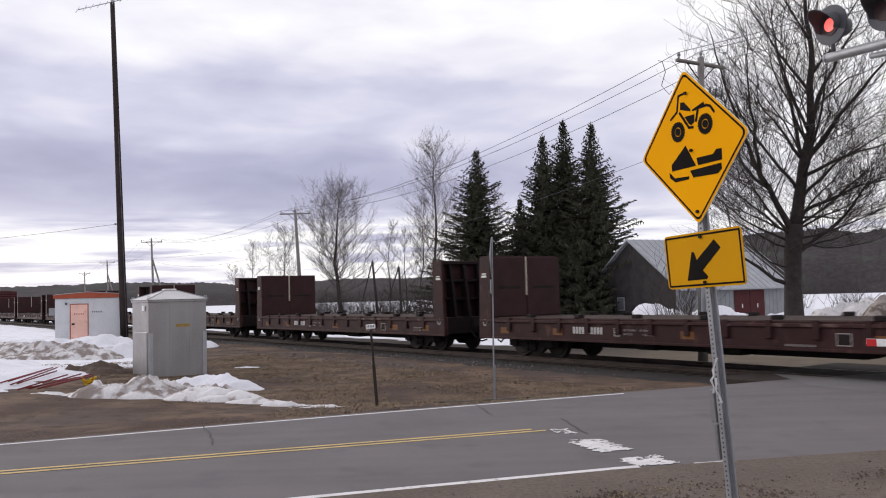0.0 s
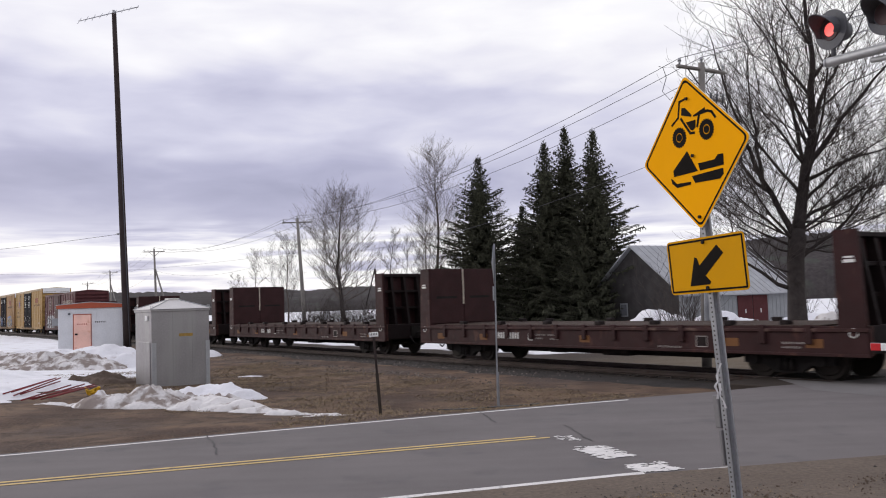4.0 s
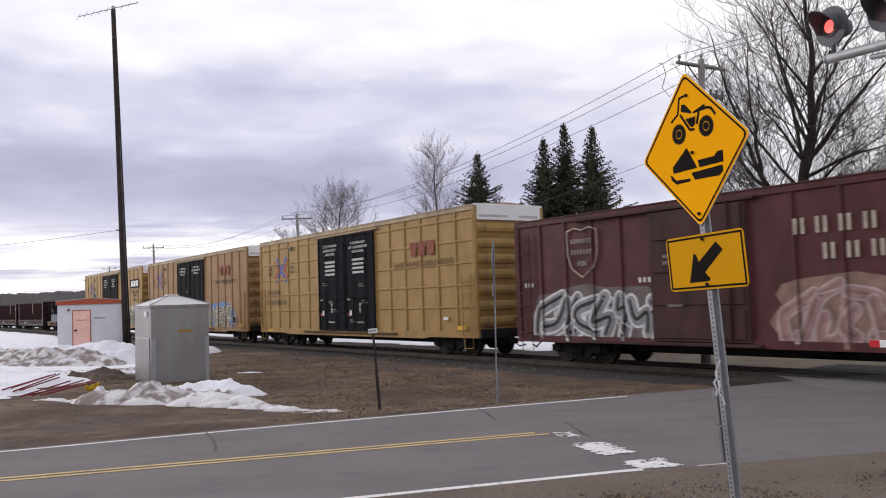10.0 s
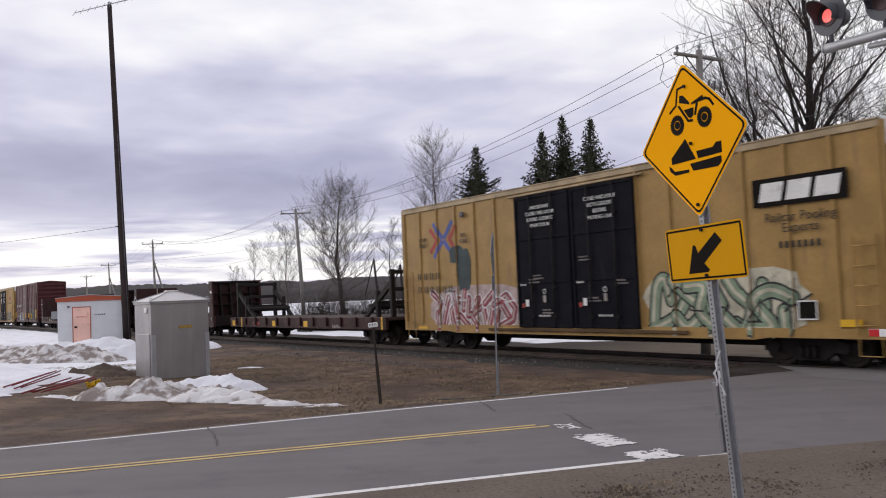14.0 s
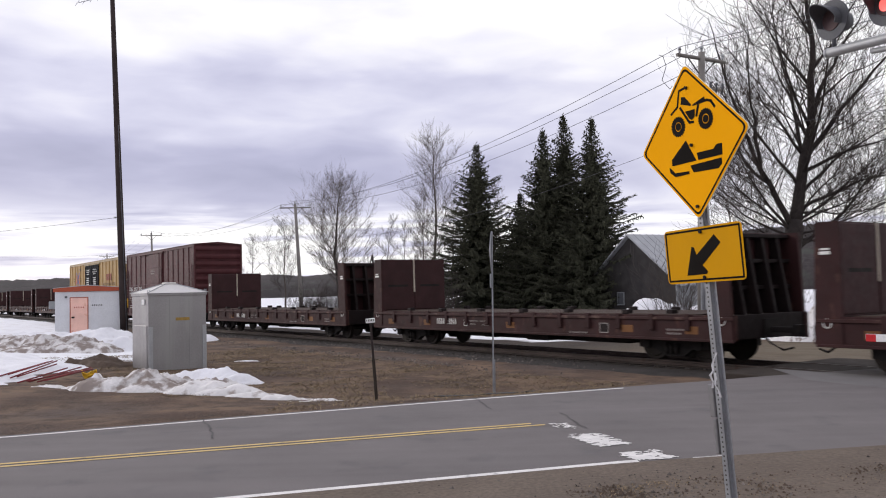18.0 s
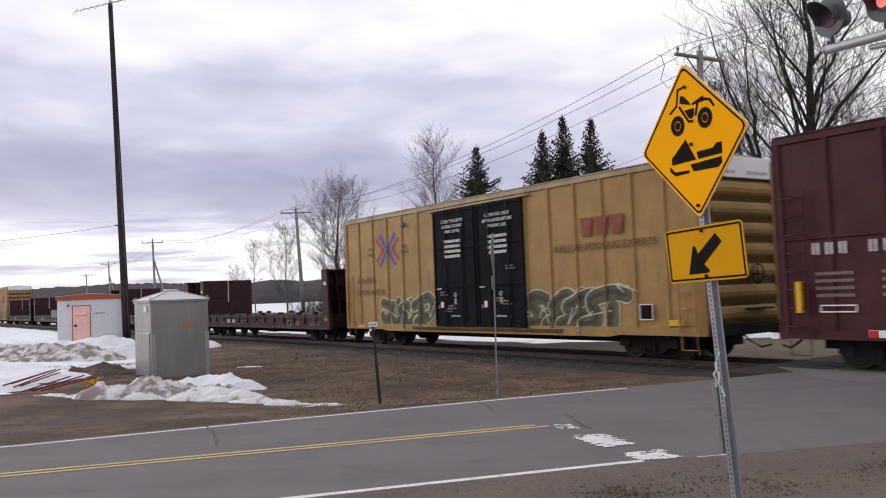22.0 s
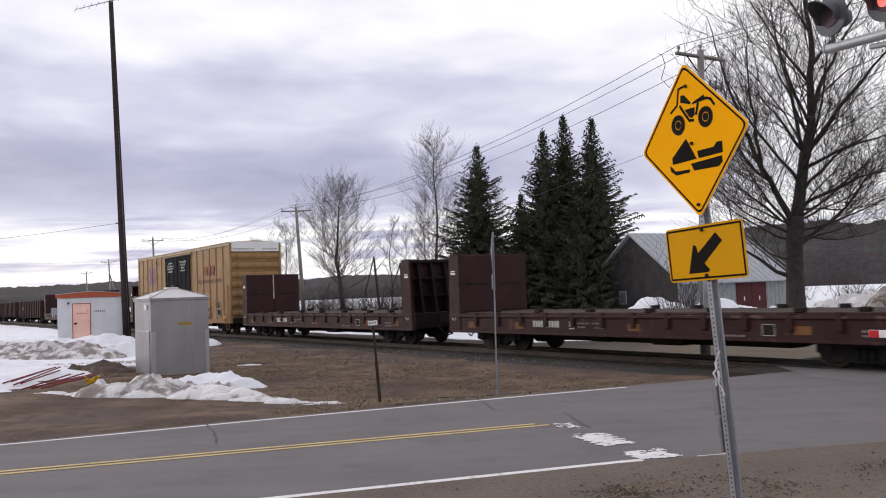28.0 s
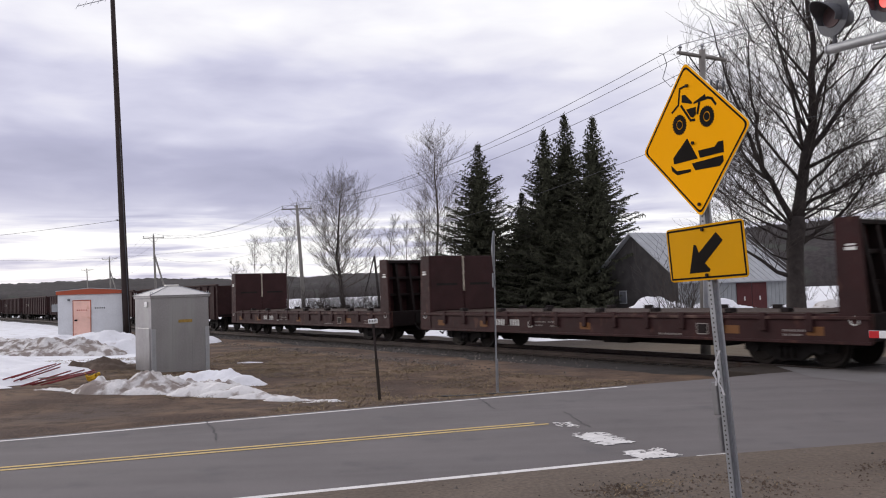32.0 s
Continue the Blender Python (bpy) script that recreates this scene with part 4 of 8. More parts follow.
    # brake wheel and platform on the leading end
    s = Shape()
    zb = bottom + 1.55
    ring = [(L + 0.22, 0.45 + 0.26 * math.cos(t * 0.5236), zb + 0.26 * math.sin(t * 0.5236)) for t in range(13)]
    s.path(ring, 0.02, 6)
    for t in range(0, 12, 3):
        s.tube(ring[t], (L + 0.2, 0.45, zb), 0.014, 0.014, 5)
    s.tube((L, 0.45, zb), (L + 0.24, 0.45, zb), 0.03, 0.03, 6)
    part("brake_wheel", s, "steel", car)
    part("brake_platform", Shape().box(L, L + 0.3, 0.05, 0.95, bottom + 0.62, bottom + 0.66, 0.01), "steel", car)
    part("brake_cylinder", Shape().tube((L - 6.2, -0.5, bottom - 0.08), (L - 5.5, -0.5, bottom - 0.08), 0.17, 0.17, 12), "steel", car)
    part("centre_sill", Shape().box(0.2, L - 0.2, -0.28, 0.28, bottom - 0.30, bottom + 0.15, 0.02), "steel", car)
    for x0 in (0.18, L - 0.72):
        ladder(car, x0, x0 + 0.52, -HALF - 0.01, bottom + 0.08, bottom + (2.2 if kind == "twin" else 3.4), 5 if kind == "twin" else 8, body_mat)
        s = Shape().path([(x0, -HALF, bottom), (x0, -HALF, bottom - 0.36), (x0 + 0.5, -HALF, bottom - 0.36), (x0 + 0.5, -HALF, bottom)], 0.016, 5)
        part("step", s, body_mat, car)
    for x in (2.2, L - 2.2):
        truck(car, x)
    return car, d0, d1


def twin_doors(car, d0, d1, top, bottom, seed):
    rnd = random.Random(seed)
    mid = (d0 + d1) / 2
    y = -HALF - 0.035
    z0, z1 = bottom + 0.16, top - 0.30
    if seed in (3, 5):
        first, second = "IMPORTANT\nCLOSE THIS DOOR\nBEFORE CLOSING\nMAIN DOOR", "CLOSE AND LOCK\nBOTH DOORS\nBEFORE\nMOVING CAR"
    else:
        first, second = "CLOSE THIS DOOR\nBEFORE CLOSING\nMAIN DOOR", "CLOSE AND LOCK\nBOTH DOORS BEFORE\nMOVING CAR"
    for a, b, words in ((d0, mid - 0.02, first), (mid + 0.02, d1, second)):
        s = Shape().box(a, b, y, y + 0.09, z0, z1, 0.015)
        door = part("door", s, "door", car, "black plug door with lock rods")
        f = Shape()
        for x in (a + 0.02, b - 0.12):
            f.box(x, x + 0.10, y - 0.03, y, z0 + 0.02, z1 - 0.02, 0.01)
        for z in (z0, z0 + (z1 - z0) * 0.33, z0 + (z1 - z0) * 0.66, z1 - 0.10):
            f.box(a + 0.12, b - 0.12, y - 0.025, y, z, z + 0.09, 0.01)
        part("door_frame", f, "door", door)
        rods = Shape()
        for q in (0.30, 0.70):
            x = a + (b - a) * q
            rods.tube((x, y - 0.05, z0), (x, y - 0.05, z1), 0.02, 0.02, 6)
            for z in (z0 + 0.3, z0 + 1.2, z1 - 0.9):
                rods.box(x - 0.06, x + 0.06, y - 0.06, y, z, z + 0.07)
        part("lock_rod", rods, "steel", door)
        part("lock_handle", Shape().box(a + (b - a) * 0.3 - 0.03, a + (b - a) * 0.3 + 0.03, y - 0.085, y - 0.06, z0 + 0.85, z0 + 1.35, 0.01), "steel", door, "dark lever")
        part("red_tag", Shape().box(a + 0.25, a + 0.36, y - 0.034, y - 0.03, z0 + 0.62, z0 + 0.76), "red_ink", door, "small red tag")
        lettering(words, 0.155, "white", door, (a + b) / 2, y - 0.056, z1 - 0.46, pitch=1.2)
        if seed in (1, 4):                       # the same notice in two more languages, too small to read
            for k in range(4):
                bars(door, (a + b) / 2 - 0.55 + 0.08 * (k % 2), y - 0.052, z1 - 1.18 - 0.18 * k, 1.1 - 0.16 * (k % 2), 0.10, 11, "white", fill=0.6)
        for k in range(3):
            x, z = rnd.uniform(a + 0.3, b - 0.8), rnd.uniform(z0 + 0.3, z0 + 2.3)
            bars(door, x, y - 0.03, z, 0.5, 0.05, 8, "grey_ink")
            bars(door, x, y - 0.03, z + 0.09, 0.4, 0.05, 6, "grey_ink")
        mx = a + (b - a) * 0.52
        part("latch_ring", Shape().path([(mx + 0.07 * math.cos(t * 0.7854), y - 0.034, z0 + 1.12 + 0.07 * math.sin(t * 0.7854)) for t in range(9)], 0.018, 4), "white", door, "white ring mark")
        part("latch_tag", Shape().box(mx - 0.06, mx + 0.06, y - 0.036, y - 0.03, z0 + 0.78, z0 + 1.0), "grey_ink", door, "pale latch tag")
        bars(door, mx - 0.28, y - 0.03, z0 + 0.34, 0.56, 0.06, 7, "white")
        bars(door, a + 0.2, y - 0.03, z0 + 1.32, 0.3, 0.06, 4, "white")
        part("placard", Shape().box(a + 0.42, a + 0.58, y - 0.034, y - 0.03, z0 + 0.66, z0 + 0.88), "white", door, "small white placard")
    part("door_track", Shape().box(d0 - 1.6, d1 + 1.6, y - 0.03, y + 0.06, z0 - 0.12, z0 - 0.03, 0.01), "sill_rust", car)
    part("door_track", Shape().box(d0 - 0.3, d1 + 0.3, y - 0.03, y + 0.06, z1 + 0.02, z1 + 0.08, 0.01), "roof_tan", car)


# emblem's x and z, logo's x and z, slogan's z, size and colour, for each yellow car
MARKS = {1: (2.62, 3.81, 15.6, 4.02, 3.36, 0.30, "brown_ink"), 2: (2.67, 4.0, 15.5, 4.18, 3.46, 0.36, "black_ink"), 3: (2.67, 4.0, 16.93, 4.08, 3.38, 0.30, "black_ink"),
         4: (3.46, 3.88, 15.45, 3.82, 3.14, 0.30, "brown_ink"), 5: (3.44, 3.9, 15.5, 3.84, 3.10, 0.30, "brown_ink")}


def twin_marks(car, d0, d1, L, top, bottom, dark_logo, seed):
    """Cross-shaped emblem on the rear part, logo blocks and slogan on the leading part, number bars."""
    y = PROUD - 0.002
    cx, cz, lx, lz, wz, size, ink = MARKS[seed]
    for sx in (-1, 1):
        blue = [p for sz in (-1, 1) for p in [band([(cx + sx * 0.60, cz + sz * 0.62), (cx + sx * 0.05, cz + sz * 0.05)], 0.11, 0.02)]]
        red = [band([(cx + sx * 0.84, cz + sz * 0.42), (cx + sx * 0.36, cz)], 0.10, 0.02) for sz in (-1, 1)]
        decal(car, "emblem_blue", blue, "blue_ink", 0.004)
        decal(car, "emblem_red", red, "red_ink", 0.006)
    faint = "black_ink" if seed in (1, 3) else "brown_ink"
    lettering("next\nload", 0.26, faint, car, cx - 1.3, y, cz + 0.02)
    lettering("any\nroad", 0.26, faint, car, cx + 1.3, y, cz + 0.02)
    pair_bars(car, 1.0, y, 2.58, 1.6, 0.24, 4, faint)
    pair_bars(car, 1.0, y, 2.08, 2.4, 0.24, 6, faint)
    if dark_logo:
        part("logo_block", Shape().box(lx - 1.18, lx + 1.18, y - 0.002, y + 0.004, lz - 0.33, lz + 0.33), "sign_black", car, "black and white logo block")
        for q in (-0.68, 0.02, 0.72):
            part("logo_stroke", Shape().prism(((lx + q - 0.34, lz - 0.22), (lx + q + 0.24, lz - 0.22), (lx + q + 0.34, lz + 0.22), (lx + q - 0.24, lz + 0.22)), 1, y - 0.006, y - 0.003), "white", car, "white logo block")
        lettering("Railcar Pooling\nExperts", size, ink, car, lx, y, wz)
        bars(car, lx - 0.55, y, wz - 0.62, 1.1, 0.16, 7, ink, fill=0.5)
    else:
        for q in (-0.60, 0.0, 0.60):
            part("logo_bar", Shape().prism(((lx + q - 0.20, lz - 0.27), (lx + q + 0.16, lz - 0.27), (lx + q + 0.26, lz + 0.27), (lx + q - 0.26, lz + 0.27)), 1, y - 0.003, y), "faded_red", car, "faded red logo block")
        lettering("Railcar Pooling Experts" if seed == 2 else "RAILCAR POOLING EXPERTS", size, ink, car, lx - 0.0, y, wz, spread=1.0 if seed == 2 else 1.06)
    px = 16.78
    if seed == 1:
        part("data_plate", Shape().box(px + 0.1, px + 0.4, y - 0.003, y + 0.004, bottom + 0.62, bottom + 0.74), "white", car, "small white data plate")
    else:
        part("data_plate", Shape().box(px, px + 0.42, y - 0.003, y + 0.004, bottom + 0.44, bottom + 0.82), "sign_black", car, "black data plate with a white rim")
        s = Shape()
        for a, b, c, e in ((px - 0.03, px + 0.45, 0.82, 0.85), (px - 0.03, px + 0.45, 0.41, 0.44), (px - 0.03, px, 0.44, 0.82), (px + 0.42, px + 0.45, 0.44, 0.82)):
            s.box(a, b, y - 0.004, y + 0.004, bottom + c, bottom + e)
        part("plate_rim", s, "white", car)
    part("notice", Shape().box(17.75, 18.25, y - 0.002, y + 0.004, bottom + 0.26, bottom + 0.42), "safety", car, "small yellow notice")
    for x in (0.9, d0 - 0.9):
        part("reflector", Shape().box(x, x + 0.6, y - 0.002, y + 0.004, bottom + 0.06, bottom + 0.14), "safety", car)
    part("inspection_hatch", Shape().box(cx + 1.20, cx + 1.40, y - 0.06, y + 0.01, top - 0.62, top - 0.44, 0.02), "hood", car)


def flat_car(s0, label):
    """Bulkhead flat car: deck between two tall end walls."""
    car = thing("bulkhead_flat_car", label, "flat car", group="bulkhead flat cars in the train")
    L, dz, top = 17.4, 1.27, 3.36
    for y in (-HALF + 0.02, HALF - 0.14):
        s = Shape()
        s.prism(((0.05, 0.64), (L, 0.64), (L, dz), (0.05, dz)), 1, y, y + 0.12)
        part("side_sill", s, "flat", car)
    deck = part("deck", Shape().box(0.1, L - 0.2, -HALF + 0.14, HALF - 0.14, dz - 0.12, dz - 0.02), "deck", car, "worn brown deck")
    board = Shape().box(-0.145, 0.145, -HALF + 0.15, HALF - 0.15, dz - 0.02, dz + 0.02, 0.006).mesh("board", "deck")
    for i in range(48):
        part("board", board, "deck", deck, at=Matrix.Translation((1.0 + i * 0.32, 0, 0)))
    part("centre_sill", Shape().prism(((0, 0.75), (3.4, 0.75), (4.6, 0.36), (L - 4.6, 0.36), (L - 3.4, 0.75), (L, 0.75), (L, dz - 0.12), (0, dz - 0.12)), 1, -0.3, 0.3), "steel", car)
    bearer = Shape().box(-0.10, 0.10, -HALF + 0.14, HALF - 0.14, 0.56, dz - 0.12, 0.01).mesh("cross_bearer", "steel")
    for i in range(6):
        part("cross_bearer", bearer, "steel", car, at=Matrix.Translation((4.4 + i * 1.75, 0, 0)))
    for y in (-HALF, HALF - 0.05):
        part("flange", Shape().box(0.05, L, y - 0.03, y + 0.05, dz - 0.13, dz - 0.05, 0.01), "flat_worn", car)
        part("flange", Shape().box(0.05, L, y - 0.03, y + 0.05, 0.60, 0.67, 0.01), "flat", car)
    pocket = Shape().box(-0.085, 0.085, -0.06, 0.0, 0.86, dz + 0.03, 0.015).mesh("stake_pocket", "flat")
    for i in range(13):
        x = 1.6 + i * 1.2
        part("stake_pocket", pocket, "flat", car, at=Matrix.Translation((x, -HALF + 0.02, 0)))
        part("stake_pocket", pocket, "flat", car, at=Matrix.Translation((x, HALF - 0.02, 0)) @ pose(0, 0, 0, 0, 0, 180))
    winch = Shape().box(-0.12, 0.12, -0.16, 0.06, dz, dz + 0.13, 0.02).mesh("tie_down", "flat_dark")
    for i, x in enumerate((2.3, 4.3, 6.8, 8.9, 11.2, 13.4, 15.2)):
        part("tie_down", winch, "flat_dark", car, at=Matrix.Translation((x, (-1, 1)[i % 2] * 1.15, 0)))
        part("tie_down", winch, "flat_dark", car, at=Matrix.Translation((x + 0.35, (1, -1)[i % 2] * 1.3, 0)))
    for x, way in ((0.62, 1), (L - 0.65, -1)):      # plane of the solid wall, and the way it faces
        wall = part("bulkhead", Shape().box(x - 0.03, x + 0.03, -HALF + 0.03, HALF - 0.03, dz, top, 0.01), "brown", car, "tall solid steel bulkhead")
        for a, b in ((-HALF + 0.06, -0.04), (0.04, HALF - 0.06)):
            p = Shape().box(min(x + way * 0.03, x + way * 0.06), max(x + way * 0.03, x + way * 0.06), a, b, dz + 0.05, top - 0.04, 0.012)
            pan = part("panel", p, "brown", wall)
            c = (a + b) / 2
            part("slot", Shape().box(min(x + way * 0.06, x + way * 0.068), max(x + way * 0.06, x + way * 0.068), c - 0.48, c + 0.48, top - 1.12, top - 1.03), "steel", pan)
        part("wear_strip", Shape().box(min(x + way * 0.03, x + way * 0.075), max(x + way * 0.03, x + way * 0.075), -0.028, 0.028, dz + 0.75, top - 0.02), "cream_ink", wall, "pale vertical strip")
        o = -way
        for y in (-0.95, -0.32, 0.32, 0.95):
            part("brace", Shape().prism(((x + o * 0.03, dz), (x + o * 0.56, dz), (x + o * 0.22, top - 0.1), (x + o * 0.03, top - 0.1)), 1, y - 0.05, y + 0.05), "flat_dark", wall)
        for z in (dz + 0.62, dz + 1.3, top - 0.14):
            part("crossbeam", Shape().box(min(x + o * 0.03, x + o * 0.26), max(x + o * 0.03, x + o * 0.26), -HALF + 0.1, HALF - 0.1, z, z + 0.1, 0.012), "flat_dark", wall)
        for y in (-HALF, HALF - 0.14):
            g = Shape().prism(((x + way * 0.05, 0.66), (x + o * 0.62, 0.66), (x + o * 0.50, top), (x + way * 0.05, top)), 1, y, y + 0.10)
            w = part("end_post", g, "flat", wall)
            if y < 0:
                part("stencil", Shape().box(x + o * 0.40, x + o * 0.18, y - 0.004, y, top - 0.62, top - 0.58).box(x + o * 0.42, x + o * 0.16, y - 0.004, y, top - 0.72, top - 0.65), "white", w)
                s = Shape()
                ring = [(x + o * 0.3 + 0.10 * math.cos(t * 0.7854), y - 0.003, 1.12 + 0.10 * math.sin(t * 0.7854)) for t in range(9)]
                s.path(ring, 0.016, 4)
                part("stencil_ring", s, "white", w)
        part("end_beam", Shape().box(min(x + o * 0.60, x + o * 0.3), max(x + o * 0.60, x + o * 0.3), -HALF + 0.1, HALF - 0.1, 0.66, dz, 0.02), "flat_dark", car)
        coupler(car, x + o * 0.55, o)
    y = -HALF + 0.018
    bars(car, 4.6, y, 0.84, 0.50, 0.20, 4, "white", fill=0.46)
    bars(car, 5.22, y, 0.84, 0.62, 0.20, 5, "white", fill=0.46)
    s = Shape()
    for a, b, c, e in ((6.25, 6.45, 0.8, 0.82), (6.25, 6.45, 1.0, 1.02), (6.25, 6.27, 0.8, 1.02), (6.43, 6.45, 0.8, 1.02)):
        s.box(a, b, y - 0.004, y, c, e)
    part("stencil_square", s, "white", car)
    for x, w, z in ((6.6, 0.5, 0.95), (6.6, 0.35, 0.84), (7.2, 0.45, 0.95), (7.3, 0.4, 0.83), (11.6, 0.8, 0.70), (15.3, 0.6, 0.86), (15.3, 0.5, 0.76)):
        bars(car, x, y, z, w, 0.05, 9, "grey_ink")
    s = Shape()
    for a, b, c, e in ((12.85, 13.20, 0.74, 0.76), (12.85, 13.20, 1.0, 1.02), (12.85, 12.87, 0.74, 1.02), (13.18, 13.20, 0.74, 1.02)):
        s.box(a, b, y - 0.006, y, c, e)
    part("data_plate", Shape().box(12.87, 13.18, y - 0.003, y, 0.76, 1.0), "flat_dark", car)
    part("plate_rim", s, "grey_ink", car)
    for x in (1.15, 3.7, 8.6, 13.7, 15.9):
        part("reflector", Shape().box(x, x + 0.42, y - 0.005, y, 0.78, 0.98), "amber", car)
    part("brake_cylinder", Shape().tube((6.4, -0.7, 0.55), (7.1, -0.7, 0.55), 0.17, 0.17, 12), "steel", car)
    part("reservoir", Shape().box(8.9, 10.0, -1.0, -0.45, 0.38, 0.66, 0.05), "steel", car)
    for x in (2.2, L - 2.3):
        truck(car, x)
    CARS.append((car, s0))
    return car


FLATS = (105.35, 85.35, 64.9, 44.3, 23.6, 3.35, -16.6, -139.45, -159.25, -179.25, -238.0, -257.55, -277.3, -297.0, -316.7, -356.1, -375.75)
first_flat = flat_car(FLATS[0], "rust-brown empty bulkhead flat car rolling on the track")
for s0 in FLATS[1:]:
    CARS.append((copy_thing(first_flat, Matrix()), s0))

TOP_Y, BOT_Y = 5.32, 0.70
maroon, d0, d1 = boxcar("maroon_boxcar", "maroon ribbed boxcar with faded lettering and pale graffiti", -35.47, 15.73, 4.43, 0.65, "maroon")


def slide_door(car, d0, d1, top, bottom, mat):
    y = -HALF - 0.05
    z0, z1 = bottom + 0.12, top - 0.22
    door = part("door", Shape().box(d0, d1, y, y + 0.1, z0, z1, 0.02), mat, car, "ribbed sliding door")
    for i in range(4):
        z = z0 + (z1 - z0) * i / 4
        part("door_panel", Shape().box(d0 + 0.12, d1 - 0.12, y - 0.03, y, z + 0.08, z + (z1 - z0) / 4 - 0.02, 0.03), mat, door)
    part("door_bar", Shape().tube((d1 - 0.5, y - 0.06, z0), (d1 - 0.5, y - 0.06, z1), 0.022, 0.022, 6), mat, door)
    part("door_track", Shape().box(d0 - 2.9, d1 + 0.3, y - 0.05, y + 0.05, z1 + 0.01, z1 + 0.09, 0.01), mat, car)
    part("door_track", Shape().box(d0 - 2.9, d1 + 0.3, y - 0.05, y + 0.05, z0 - 0.1, z0 - 0.02, 0.01), mat, car)
    bars(door, d0 + 0.5, y - 0.03, z1 - 1.25, 0.9, 0.09, 9, "grey_ink")
    bars(door, d0 + 0.5, y - 0.03, z1 - 1.42, 0.8, 0.09, 8, "grey_ink")
    bars(door, d0 + 0.6, y - 0.03, z0 + 0.9, 0.5, 0.07, 5, "grey_ink")


slide_door(maroon, d0, d1, 4.43, 0.65, "rusty_door")


def maroon_marks(car, d0, d1):
    y, L = PROUD - 0.002, 15.73
    pair_bars(car, 9.92, y, 3.27, 4.95, 0.37, 9, "cream_ink")
    pair_bars(car, 10.62, y, 2.68, 3.85, 0.36, 7, "cream_ink")
    s = Shape()
    cx, cz = 3.03, 3.28
    out = [(-0.62, 0.95), (-0.3, 1.05), (0.0, 0.95), (0.3, 1.05), (0.62, 0.95), (0.62, 0.0), (0.45, -0.6), (0.0, -0.98), (-0.45, -0.6), (-0.62, 0.0), (-0.62, 0.95)]
    s.path([(cx + a, y, cz + b * 0.72) for a, b in out], 0.024, 4)
    part("shield_outline", s, "cream_ink", car)
    for z, w in ((0.30, 0.9), (-0.02, 0.9), (-0.36, 0.4)):
        bars(car, cx - w / 2, y, cz + z, w, 0.14, 7, "grey_ink")
    part("end_stripe", Shape().box(L - 0.2, L - 0.08, y - 0.002, y + 0.004, 0.95, 1.9), "safety", car)
    for x in (0.4, 5.2, L - 1.1):
        bars(car, x, y, 2.35, 0.5, 0.14, 3, "white")
    part("data_plate", Shape().box(12.95, 13.35, y - 0.012, y + 0.004, 1.35, 1.68), "sign_black", car, "black data plate with a white rim")
    part("plate_rim", Shape().box(12.90, 13.40, y - 0.009, y + 0.004, 1.30, 1.73), "white", car)


maroon_marks(maroon, d0, d1)
paint("spray_pale", (0.30, 0.28, 0.26))
paint("spray_tan", (0.24, 0.15, 0.12))
paint("spray_pink", (0.34, 0.20, 0.20))
paint("spray_grey", (0.24, 0.24, 0.25))
paint("spray_white", (0.60, 0.60, 0.60))
paint("spray_black", (0.03, 0.03, 0.03))
paint("spray_blue", (0.13, 0.22, 0.42))
paint("spray_olive", (0.10, 0.10, 0.055))
paint("spray_magenta", (0.36, 0.12, 0.20))
paint("spray_wine", (0.16, 0.045, 0.085))
paint("spray_cream", (0.50, 0.47, 0.36))
paint("spray_ash", (0.15, 0.12, 0.115))
paint("spray_lichen", (0.225, 0.215, 0.165))
paint("spray_umber", (0.115, 0.078, 0.062))
paint("spray_sage", (0.22, 0.29, 0.20))
paint("spray_soot", (0.060, 0.052, 0.047))
paint("spray_rose", (0.25, 0.055, 0.075))
paint("spray_teal", (0.035, 0.055, 0.06))
paint("spray_blush", (0.42, 0.33, 0.31))
tag_paint(maroon, 0.85, 6.2, 0.70, 2.15, "spray_grey", "spray_white", 11, pieces=5, back="spray_ash", inner="spray_black", rim=0.07, weight=0.16)
tag_paint(maroon, 9.5, 12.7, 0.74, 2.2, "spray_pink", "spray_blush", 12, pieces=4, back="spray_tan", inner="spray_tan", rim=0.05, weight=0.15)
tag_paint(maroon, 12.7, 15.4, 0.72, 2.35, "spray_lichen", "spray_pale", 13, pieces=3, back="spray_lichen", inner="spray_pink", rim=0.06, weight=0.15)
tag_paint(maroon, 14.0, 15.0, 2.45, 3.35, "spray_pale", "spray_pale", 14, pieces=2, weight=0.07, rim=0.0)

YELLOW = "weathered yellow boxcar with black double doors and graffiti"
TWINS = []
for s0, logo, seed in ((-57.2, False, 1), (-78.55, False, 2), (-99.7, True, 3), (-218.85, False, 4), (-337.2, False, 5)):
    car, d0, d1 = boxcar("yellow_boxcar", YELLOW, s0, 18.87, TOP_Y, BOT_Y, "twin", coat="tan_yellow" if seed in (2, 5) else "")
    twin_doors(car, d0, d1, TOP_Y, BOT_Y, seed)
    twin_marks(car, d0, d1, 18.87, TOP_Y, BOT_Y, logo, seed)
    if seed == 1:                  # this one has stiffeners across its sides as well
        for a, b in ((0.12, d0 - 0.1), (d1 + 0.1, 18.75)):
            for k in range(1, 6):
                z = BOT_Y + 0.3 + 0.78 * k
                part("side_rib", Shape().prism(((-HALF + 0.05, z - 0.05), (-HALF + 0.01, z - 0.03), (-HALF + 0.01, z + 0.03), (-HALF + 0.05, z + 0.05)), 0, a, b), "yellow", car)
    TWINS.append((car, d0, d1))
c1, c2, c3, c4, c5 = [c for c, a, b in TWINS]
tagged(c1, "yellow boxcar with black double doors and a white end plate")
tagged(c2, "yellow boxcar with black doors, blue-rimmed white and brown graffiti")
tagged(c3, "yellow boxcar with a black logo block and red and green graffiti")
